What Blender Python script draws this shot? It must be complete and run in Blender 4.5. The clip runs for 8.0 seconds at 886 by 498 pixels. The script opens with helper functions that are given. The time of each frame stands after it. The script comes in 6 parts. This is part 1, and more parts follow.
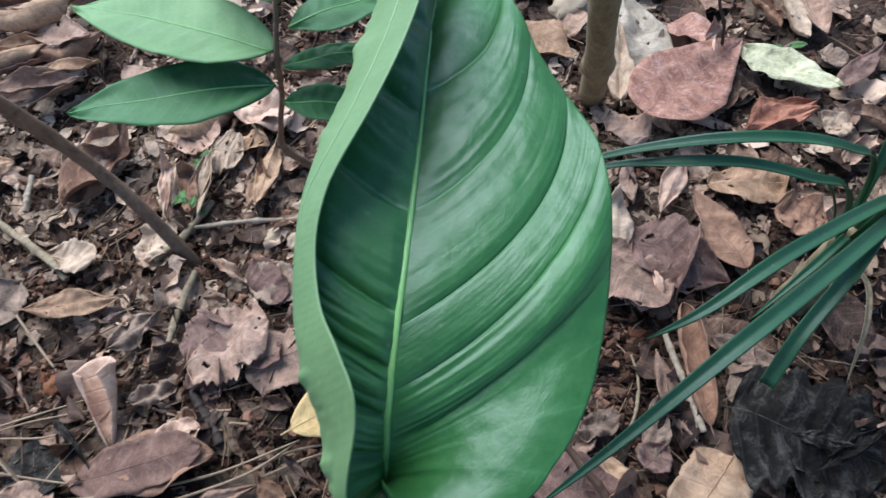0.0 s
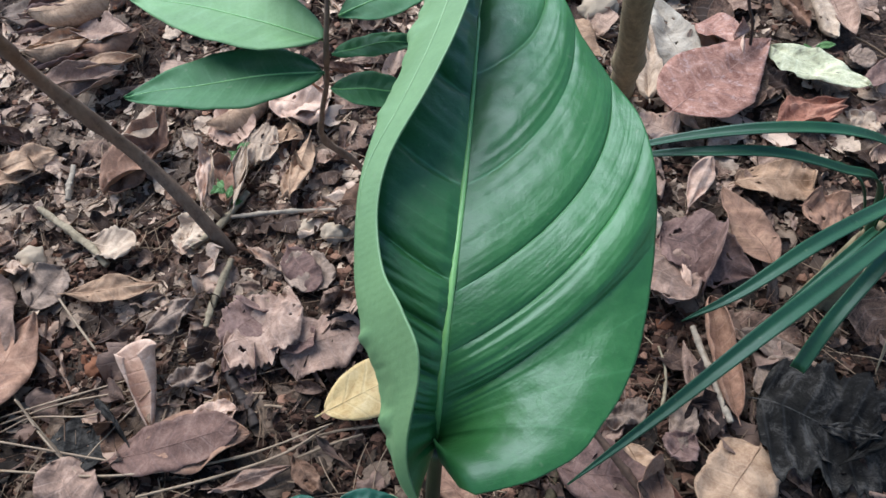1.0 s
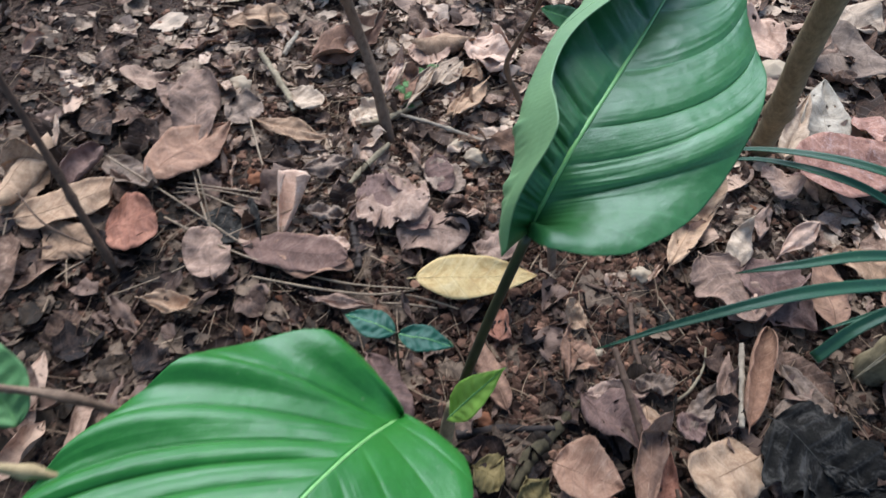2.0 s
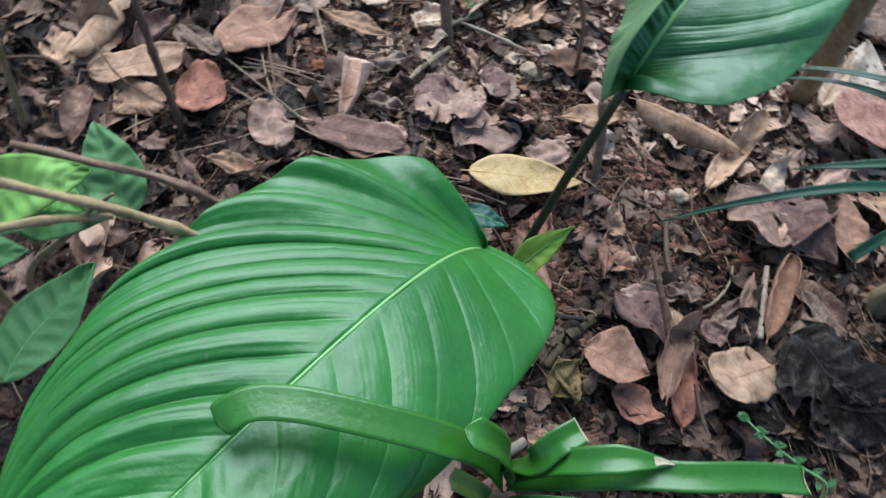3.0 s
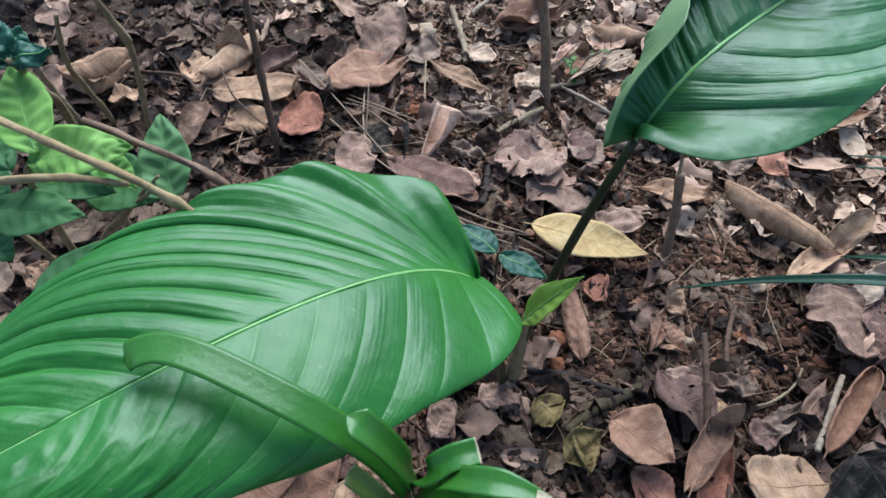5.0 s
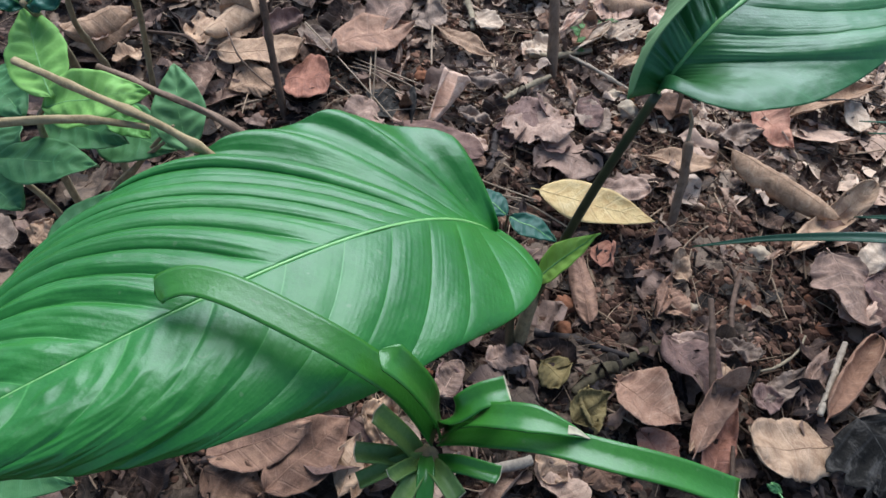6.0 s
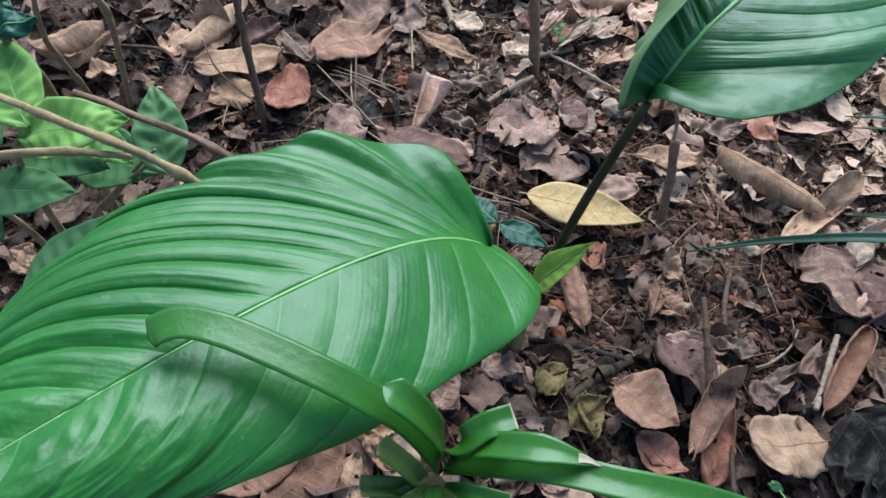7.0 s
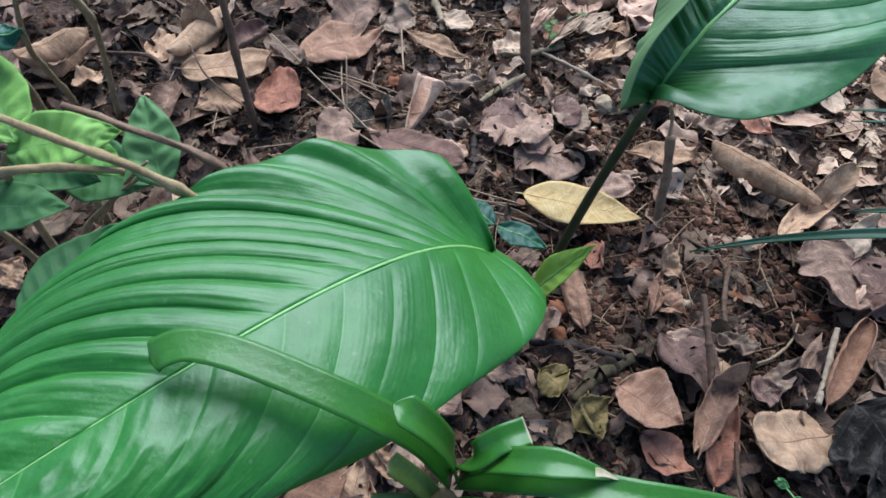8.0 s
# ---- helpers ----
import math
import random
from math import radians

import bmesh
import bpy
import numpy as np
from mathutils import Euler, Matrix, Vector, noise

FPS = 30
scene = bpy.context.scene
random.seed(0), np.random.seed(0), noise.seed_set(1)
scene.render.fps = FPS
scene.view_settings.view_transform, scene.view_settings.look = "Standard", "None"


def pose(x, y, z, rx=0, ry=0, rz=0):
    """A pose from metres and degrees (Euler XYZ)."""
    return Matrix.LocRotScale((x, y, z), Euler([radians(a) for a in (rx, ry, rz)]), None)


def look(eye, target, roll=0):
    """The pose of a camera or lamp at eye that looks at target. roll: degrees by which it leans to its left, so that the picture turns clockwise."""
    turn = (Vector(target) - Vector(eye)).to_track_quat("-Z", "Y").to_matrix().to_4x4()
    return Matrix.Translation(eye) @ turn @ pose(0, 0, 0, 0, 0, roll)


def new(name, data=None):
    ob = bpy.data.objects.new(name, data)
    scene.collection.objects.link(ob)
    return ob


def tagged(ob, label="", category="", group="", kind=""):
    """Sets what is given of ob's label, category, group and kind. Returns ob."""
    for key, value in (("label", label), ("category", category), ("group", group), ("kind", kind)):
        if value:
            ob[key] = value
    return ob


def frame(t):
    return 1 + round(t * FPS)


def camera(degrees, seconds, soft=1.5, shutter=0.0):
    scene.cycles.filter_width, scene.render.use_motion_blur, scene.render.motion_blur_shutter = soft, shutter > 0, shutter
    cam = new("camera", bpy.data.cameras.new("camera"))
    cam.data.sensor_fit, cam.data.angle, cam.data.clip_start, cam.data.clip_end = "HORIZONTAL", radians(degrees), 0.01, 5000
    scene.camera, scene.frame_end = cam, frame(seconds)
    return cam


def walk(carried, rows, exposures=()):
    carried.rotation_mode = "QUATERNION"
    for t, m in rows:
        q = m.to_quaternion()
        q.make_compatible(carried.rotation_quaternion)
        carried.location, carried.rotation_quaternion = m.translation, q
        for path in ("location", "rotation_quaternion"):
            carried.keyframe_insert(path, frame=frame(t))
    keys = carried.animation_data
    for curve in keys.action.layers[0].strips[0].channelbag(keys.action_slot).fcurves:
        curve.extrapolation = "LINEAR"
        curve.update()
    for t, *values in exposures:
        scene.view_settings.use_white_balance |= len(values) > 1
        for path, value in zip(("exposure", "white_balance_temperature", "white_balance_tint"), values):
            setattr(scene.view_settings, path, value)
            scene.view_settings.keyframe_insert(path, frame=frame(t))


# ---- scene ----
cam = camera(64.6, 8.0, soft=1.5, shutter=0.5)
PATH = [
    (0, (0.032, -0.027, 0.538), (-0.073, 1.003, -1.173), -5.4),
    (0.5, (0.023, -0.042, 0.541), (-0.115, 0.991, -1.166), -6.4),
    (1, (0.019, -0.045, 0.543), (-0.129, 0.997, -1.157), -6.5),
    (1.3, (0.017, -0.052, 0.546), (-0.165, 1.003, -1.143), -5.7),
    (1.5, (0.022, -0.096, 0.554), (-0.266, 0.995, -1.097), -0.3),
    (1.7, (0.038, -0.145, 0.566), (-0.365, 0.921, -1.077), 4.2),
    (2.8, (0.037, -0.263, 0.574), (-0.338, 0.787, -1.088), 10.4),
    (3, (0.026, -0.287, 0.554), (-0.328, 0.719, -1.138), 14.0),
    (3.5, (0.083, -0.275, 0.552), (-0.558, 0.673, -1.089), 8.0),
    (4, (0.111, -0.264, 0.552), (-0.672, 0.661, -1.039), 6.7),
    (4.5, (0.111, -0.25, 0.548), (-0.679, 0.671, -1.041), 5.9),
    (4.7, (0.115, -0.249, 0.552), (-0.683, 0.643, -1.05), 4.6),
    (5.8, (0.112, -0.277, 0.547), (-0.645, 0.604, -1.082), 6.9),
    (6, (0.113, -0.276, 0.54), (-0.627, 0.601, -1.098), 7.0),
    (6.5, (0.106, -0.276, 0.54), (-0.618, 0.605, -1.102), 7.4),
    (7, (0.098, -0.27, 0.542), (-0.598, 0.631, -1.102), 6.7),
    (7.5, (0.09, -0.275, 0.538), (-0.59, 0.625, -1.114), 6.9),
    (8, (0.087, -0.268, 0.54), (-0.581, 0.646, -1.109), 6.5),
]
walk(cam, [(t, look(eye, target, roll)) for t, eye, target, roll in PATH], ((0.0, 1.15, 5500, 7), (8.0, 1.15, 5500, 7)))

# ---- world, sun, exposure ----
world = bpy.data.worlds.new("sky")
scene.world = world
world.use_nodes = True
wn, wl = world.node_tree.nodes, world.node_tree.links
wn.clear()
sky = wn.new("ShaderNodeTexSky")
sky.sky_type, sky.sun_disc = "NISHITA", False
sky.sun_elevation, sky.sun_rotation = radians(49), radians(-37)
sky.air_density, sky.dust_density, sky.ozone_density = 1.0, 1.0, 1.5
back = wn.new("ShaderNodeBackground")
back.inputs["Strength"].default_value = 0.088
wout = wn.new("ShaderNodeOutputWorld")
wl.new(sky.outputs[0], back.inputs["Color"])
wl.new(back.outputs[0], wout.inputs["Surface"])
sun_data = bpy.data.lights.new("sun", "SUN")
sun_data.energy, sun_data.angle, sun_data.color = 2.7, radians(52), (1.0, 0.99, 0.97)
sun = new("sun", sun_data)
sun.matrix_world = look((-1.15, 1.50, 2.15), (0, 0, 0))

# ---- materials ----
def material(name, rough=0.6, spec=0.5):
    m = bpy.data.materials.new(name)
    m.use_nodes = True
    n, l = m.node_tree.nodes, m.node_tree.links
    b = n["Principled BSDF"]
    b.inputs["Roughness"].default_value = rough
    b.inputs["Specular IOR Level"].default_value = spec
    return m, n, l, b


def noise_node(n, l, coord, scale, detail=4.0, rough=0.6, distort=0.0):
    t = n.new("ShaderNodeTexNoise")
    t.inputs["Scale"].default_value, t.inputs["Detail"].default_value = scale, detail
    t.inputs["Roughness"].default_value, t.inputs["Distortion"].default_value = rough, distort
    l.new(coord, t.inputs["Vector"])
    return t.outputs["Fac"]


def ramp(n, l, fac, stops, mode="LINEAR"):
    r = n.new("ShaderNodeValToRGB")
    r.color_ramp.interpolation = mode
    e = r.color_ramp.elements
    while len(e) < len(stops):
        e.new(0.5)
    for k, (p, c) in zip(e, stops):
        k.position, k.color = p, (*c, 1) if len(c) == 3 else (c[0],) * 3 + (1,)
    l.new(fac, r.inputs["Fac"])
    return r.outputs["Color"]


def mix(n, l, fac, a, b, mode="MIX"):
    m = n.new("ShaderNodeMix")
    m.data_type, m.blend_type = "RGBA", mode
    for sock, val in ((m.inputs["Factor"], fac), (m.inputs[6], a), (m.inputs[7], b)):
        if isinstance(val, (int, float)):
            sock.default_value = val
        elif isinstance(val, tuple):
            sock.default_value = (*val, 1)
        else:
            l.new(val, sock)
    return m.outputs[2]


def maths(n, l, op, a, b=0.0, c=0.0):
    m = n.new("ShaderNodeMath")
    m.operation = op
    for sock, val in zip(m.inputs, (a, b, c)):
        if isinstance(val, (int, float)):
            sock.default_value = val
        else:
            l.new(val, sock)
    return m.outputs[0]


def bump(n, l, height, bsdf, strength=0.4, distance=0.001, before=None):
    k = n.new("ShaderNodeBump")
    k.inputs["Strength"].default_value, k.inputs["Distance"].default_value = strength, distance
    l.new(height, k.inputs["Height"])
    if before is not None:
        l.new(before, k.inputs["Normal"])
    if bsdf is not None:
        l.new(k.outputs[0], bsdf.inputs["Normal"])
    return k.outputs[0]


def leaf_green(name, dark, mid, light, vein, rough=0.36, spec=0.5, micro=9.0, through_light=0.12, vein_width=0.05, vein_mix=0.55, crinkle=0.0, second=0.0):
    """Living leaf: the first texture coordinate counts side veins, the second runs from midrib (0) to margin (1)."""
    m, n, l, b = material(name, rough, spec)
    tc = n.new("ShaderNodeTexCoord")
    sep = n.new("ShaderNodeSeparateXYZ")
    l.new(tc.outputs["UV"], sep.inputs[0])
    obj = tc.outputs["Object"]
    big = noise_node(n, l, obj, 18, 3)
    fine = noise_node(n, l, obj, 420, 3, 0.7)
    tone = maths(n, l, "MULTIPLY_ADD", fine, 0.35, maths(n, l, "MULTIPLY", big, 0.75))
    col = ramp(n, l, tone, [(0.3, dark), (0.55, mid), (0.8, light)])
    fr = maths(n, l, "FRACT", sep.outputs[0])
    d = maths(n, l, "ABSOLUTE", maths(n, l, "SUBTRACT", fr, 0.5))
    line = n.new("ShaderNodeMapRange")
    line.inputs["From Min"].default_value, line.inputs["From Max"].default_value = 0.5 - vein_width, 0.5
    l.new(d, line.inputs["Value"])
    fade = maths(n, l, "SUBTRACT", 1.0, maths(n, l, "POWER", sep.outputs[1], 1.5))
    vfac = maths(n, l, "MULTIPLY", maths(n, l, "MULTIPLY", line.outputs[0], fade), vein_mix)
    col = mix(n, l, vfac, col, vein)
    thin = maths(n, l, "ABSOLUTE", maths(n, l, "SUBTRACT", maths(n, l, "FRACT", maths(n, l, "MULTIPLY", sep.outputs[0], 4.0)), 0.5))
    thin = ramp(n, l, thin, [(0.455, (0.0,)), (0.5, (1.0,))])
    col = mix(n, l, maths(n, l, "MULTIPLY", thin, second), col, vein)
    specks = ramp(n, l, noise_node(n, l, obj, 260, 1, 0.3), [(0.74, (0.0,)), (0.79, (1.0,))])
    col = mix(n, l, maths(n, l, "MULTIPLY", specks, 0.25), col, (0.20, 0.24, 0.13))
    l.new(col, b.inputs["Base Color"])
    stripes = maths(n, l, "SINE", maths(n, l, "MULTIPLY", sep.outputs[0], 6.2832 * micro))
    h = maths(n, l, "MULTIPLY_ADD", stripes, 0.07, maths(n, l, "MULTIPLY", fine, 0.9))
    h = maths(n, l, "MULTIPLY_ADD", noise_node(n, l, obj, 130, 4), 1.2, h)
    mp = n.new("ShaderNodeMapping")
    mp.inputs["Scale"].default_value = (2.6, 5.5, 1.0)
    l.new(tc.outputs["UV"], mp.inputs["Vector"])
    h = maths(n, l, "MULTIPLY_ADD", noise_node(n, l, mp.outputs[0], 1.0, 5, 0.65, 0.6), crinkle, h)
    bump(n, l, h, b, 0.35, 0.0005)
    rv = ramp(n, l, noise_node(n, l, obj, 60, 4), [(0.3, (rough * 0.92,)), (0.7, (min(1, rough * 1.12),))])
    l.new(rv, b.inputs["Roughness"])
    tr = n.new("ShaderNodeBsdfTranslucent")
    l.new(mix(n, l, 0.5, col, light), tr.inputs["Color"])
    sh = n.new("ShaderNodeMixShader")
    sh.inputs[0].default_value = through_light
    l.new(b.outputs[0], sh.inputs[1])
    l.new(tr.outputs[0], sh.inputs[2])
    l.new(sh.outputs[0], n["Material Output"].inputs["Surface"])
    return m


def earthy(c):
    """Pulls a dry colour towards the iron-red tint of this soil."""
    return (c[0] * 1.09, c[1] * 0.99, c[2] * 0.86)


def leaf_dead(name, dark, mid, light, blotch, blotch_amount=0.5, island=False, rough=0.72, own_gain=0.2, spec=0.16):
    """Dry leaf: side veins by the texture coordinate, blotches, spots, and a tone of its own for each leaf."""
    m, n, l, b = material(name, rough, spec)
    tc = n.new("ShaderNodeTexCoord")
    obj = tc.outputs["Object"]
    own = n.new("ShaderNodeNewGeometry").outputs["Random Per Island"] if island else n.new("ShaderNodeObjectInfo").outputs["Random"]
    shift = n.new("ShaderNodeVectorMath")
    shift.operation = "ADD"
    comb = n.new("ShaderNodeCombineXYZ")
    l.new(maths(n, l, "MULTIPLY", own, 7.0), comb.inputs[0])
    l.new(obj, shift.inputs[0])
    l.new(comb.outputs[0], shift.inputs[1])
    at = shift.outputs[0]
    patch = noise_node(n, l, at, 55, 6, 0.72, 0.8)
    grain = noise_node(n, l, at, 520, 4, 0.75)
    tone = maths(n, l, "MULTIPLY_ADD", grain, 0.40, maths(n, l, "MULTIPLY_ADD", patch, 1.15, -0.25))
    tone = maths(n, l, "ADD", tone, maths(n, l, "MULTIPLY_ADD", own, own_gain, -own_gain / 2))
    col = ramp(n, l, tone, [(0.28, earthy(dark)), (0.52, earthy(mid)), (0.78, earthy(light))])
    spots = ramp(n, l, noise_node(n, l, at, 130, 5, 0.7), [(0.55, (0.0,)), (0.68, (1.0,))])
    col = mix(n, l, maths(n, l, "MULTIPLY", spots, blotch_amount), col, blotch)
    sep = n.new("ShaderNodeSeparateXYZ")
    l.new(tc.outputs["UV"], sep.inputs[0])
    d = maths(n, l, "ABSOLUTE", maths(n, l, "SUBTRACT", maths(n, l, "FRACT", sep.outputs[0]), 0.5))
    line = n.new("ShaderNodeMapRange")
    line.inputs["From Min"].default_value, line.inputs["From Max"].default_value = 0.40, 0.5
    l.new(d, line.inputs["Value"])
    col = mix(n, l, maths(n, l, "MULTIPLY", line.outputs[0], 0.14), col, light)
    l.new(col, b.inputs["Base Color"])
    h = maths(n, l, "MULTIPLY_ADD", line.outputs[0], -0.5, maths(n, l, "MULTIPLY_ADD", patch, 1.2, grain))
    bump(n, l, h, b, 0.7, 0.0008)
    l.new(ramp(n, l, patch, [(0.3, (rough * 0.75,)), (0.7, (min(1.0, rough * 1.3),))]), b.inputs["Roughness"])
    return m


def bark(name, dark, light, rough=0.8, stripe=1.0):
    m, n, l, b = material(name, rough, 0.3)
    tc = n.new("ShaderNodeTexCoord")
    mp = n.new("ShaderNodeMapping")
    mp.inputs["Scale"].default_value = (1, 1, 0.35)
    l.new(tc.outputs["Object"], mp.inputs["Vector"])
    a = noise_node(n, l, mp.outputs[0], 260, 5, 0.7)
    c = noise_node(n, l, tc.outputs["Object"], 40, 4)
    tone = maths(n, l, "MULTIPLY_ADD", a, 0.6, maths(n, l, "MULTIPLY", c, 0.45))
    worn = ramp(n, l, noise_node(n, l, tc.outputs["Object"], 95, 4, 0.7), [(0.56, (0.0,)), (0.66, (1.0,))])
    l.new(mix(n, l, maths(n, l, "MULTIPLY", worn, 0.55), ramp(n, l, tone, [(0.3, dark), (0.75, light)]), dark), b.inputs["Base Color"])
    bump(n, l, a, b, 0.6, 0.0008 * stripe)
    return m


def soil_material():
    m, n, l, b = material("soil", 0.9, 0.25)
    at = n.new("ShaderNodeTexCoord").outputs["Object"]
    a = noise_node(n, l, at, 25, 6, 0.7)
    g = noise_node(n, l, at, 320, 5, 0.8)
    v = n.new("ShaderNodeTexVoronoi")
    v.inputs["Scale"].default_value = 190
    l.new(at, v.inputs["Vector"])
    tone = maths(n, l, "MULTIPLY_ADD", g, 0.5, maths(n, l, "MULTIPLY", a, 0.55))
    col = ramp(n, l, tone, [(0.3, (0.013, 0.008, 0.005)), (0.52, (0.060, 0.035, 0.022)), (0.75, (0.17, 0.105, 0.068))])
    l.new(col, b.inputs["Base Color"])
    h = maths(n, l, "SUBTRACT", g, maths(n, l, "MULTIPLY", v.outputs["Distance"], 1.4))
    bump(n, l, h, b, 1.0, 0.003)
    return m


SOIL = soil_material()
GREEN_DARK = leaf_green("leaf_green_dark", (0.022, 0.086, 0.018), (0.036, 0.128, 0.027), (0.055, 0.176, 0.041), (0.12, 0.30, 0.11), 0.44, 0.54, vein_mix=0.6, vein_width=0.020, crinkle=2.0, second=0.14)
GREEN_BRIGHT = leaf_green("leaf_green_bright", (0.018, 0.097, 0.011), (0.029, 0.141, 0.017), (0.047, 0.192, 0.027), (0.10, 0.29, 0.06), 0.37, 0.42, vein_mix=0.6, vein_width=0.020, crinkle=1.2, second=0.10)
GREEN_YOUNG = leaf_green("leaf_green_young", (0.22, 0.38, 0.05), (0.31, 0.48, 0.07), (0.40, 0.56, 0.11), (0.36, 0.52, 0.13), 0.5, through_light=0.4, vein_width=0.1, vein_mix=0.3)
GREEN_BACK = leaf_green("leaf_green_underside", (0.120, 0.200, 0.080), (0.155, 0.250, 0.100), (0.195, 0.305, 0.126), (0.24, 0.38, 0.17), 0.5, 0.4, vein_mix=0.3)
GREEN_BACK_VEIN = bark("underside_vein", (0.20, 0.30, 0.13), (0.30, 0.42, 0.20), 0.5, 0.3)
GREEN_STRAP = leaf_green("leaf_green_strap", (0.032, 0.122, 0.012), (0.048, 0.172, 0.018), (0.072, 0.23, 0.028), (0.07, 0.28, 0.04), 0.30, 0.5, micro=5.0, vein_mix=0.12, through_light=0.28)
GREEN_OLD = leaf_green("leaf_green_withering", (0.055, 0.105, 0.020), (0.12, 0.195, 0.040), (0.25, 0.28, 0.09), (0.30, 0.29, 0.14), 0.5, 0.35, micro=2.0, vein_mix=0.2, through_light=0.2)
GREEN_GRASS = leaf_green("leaf_green_blade", (0.014, 0.052, 0.020), (0.022, 0.078, 0.029), (0.036, 0.108, 0.040), (0.05, 0.12, 0.06), 0.45, micro=16.0, vein_mix=0.3)
GREEN_LEAFLET = leaf_green("leaf_green_leaflet", (0.032, 0.098, 0.028), (0.052, 0.142, 0.042), (0.080, 0.19, 0.062), (0.14, 0.29, 0.13), 0.6, 0.3, vein_width=0.10, vein_mix=0.16, second=0.07)
GREEN_FRESH = leaf_green("leaf_green_fresh_leaflet", (0.115, 0.205, 0.075), (0.165, 0.285, 0.105), (0.225, 0.36, 0.145), (0.24, 0.38, 0.18), 0.6, 0.3, vein_width=0.16, vein_mix=0.22, second=0.12)
GREEN_LIME = leaf_green("leaf_green_lime", (0.17, 0.36, 0.065), (0.26, 0.46, 0.10), (0.35, 0.56, 0.16), (0.36, 0.56, 0.17), 0.68, 0.22, through_light=0.3, vein_width=0.1, vein_mix=0.3, crinkle=1.0)
GREEN_BUSH = leaf_green("leaf_green_bush", (0.080, 0.20, 0.034), (0.122, 0.275, 0.048), (0.168, 0.35, 0.072), (0.19, 0.35, 0.09), 0.62, 0.28, through_light=0.2, vein_width=0.1, vein_mix=0.3, crinkle=1.0)
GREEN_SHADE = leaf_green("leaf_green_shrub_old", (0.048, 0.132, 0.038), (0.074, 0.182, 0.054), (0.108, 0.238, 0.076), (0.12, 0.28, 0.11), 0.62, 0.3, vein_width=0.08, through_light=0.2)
GREEN_DULL = leaf_green("leaf_green_shrub_dull", (0.085, 0.190, 0.060), (0.125, 0.250, 0.085), (0.17, 0.31, 0.115), (0.17, 0.32, 0.14), 0.62, 0.28, vein_width=0.08, vein_mix=0.3, through_light=0.2, crinkle=1.0)
GREEN_SPROUT = leaf_green("leaf_green_sprout", (0.075, 0.140, 0.040), (0.110, 0.190, 0.055), (0.155, 0.245, 0.080), (0.17, 0.26, 0.10), 0.65, 0.25, vein_mix=0.2, through_light=0.2)
GREEN_BLUE = leaf_green("leaf_green_seedling", (0.012, 0.055, 0.032), (0.018, 0.080, 0.045), (0.030, 0.11, 0.06), (0.04, 0.12, 0.06), 0.5, 0.35, vein_mix=0.25)
RIB_PALE = bark("midrib_pale_green", (0.13, 0.29, 0.07), (0.26, 0.45, 0.15), 0.3, 0.3)
PETIOLE = bark("petiole_olive", (0.014, 0.016, 0.007), (0.050, 0.050, 0.020), 0.45, 0.3)
BARK_BROWN = bark("bark_brown", (0.045, 0.025, 0.015), (0.17, 0.10, 0.06))
BARK_MID = bark("bark_mid_brown", (0.085, 0.050, 0.029), (0.28, 0.178, 0.110))
BARK_OLIVE = bark("bark_olive", (0.095, 0.068, 0.032), (0.34, 0.255, 0.135))
BARK_TAN = bark("bark_tan", (0.135, 0.094, 0.050), (0.39, 0.30, 0.180))
BARK_TWIG = bark("bark_dry_twig", (0.17, 0.112, 0.046), (0.43, 0.31, 0.155), 0.85, 1.6)
BARK_DARK = bark("bark_dark", (0.014, 0.010, 0.008), (0.07, 0.048, 0.035))
BARK_MOSS = bark("bark_mossy", (0.022, 0.017, 0.009), (0.105, 0.078, 0.038), 0.9, 2.0)
WOOD_PALE = bark("stick_pale", (0.15, 0.105, 0.068), (0.46, 0.36, 0.25), 0.85, 1.6)
CUT_PALE = bark("cut_edge_pale", (0.26, 0.21, 0.12), (0.50, 0.43, 0.27), 0.7, 0.3)
STRAW = bark("straw", (0.16, 0.10, 0.055), (0.40, 0.28, 0.17), 0.6, 0.3)
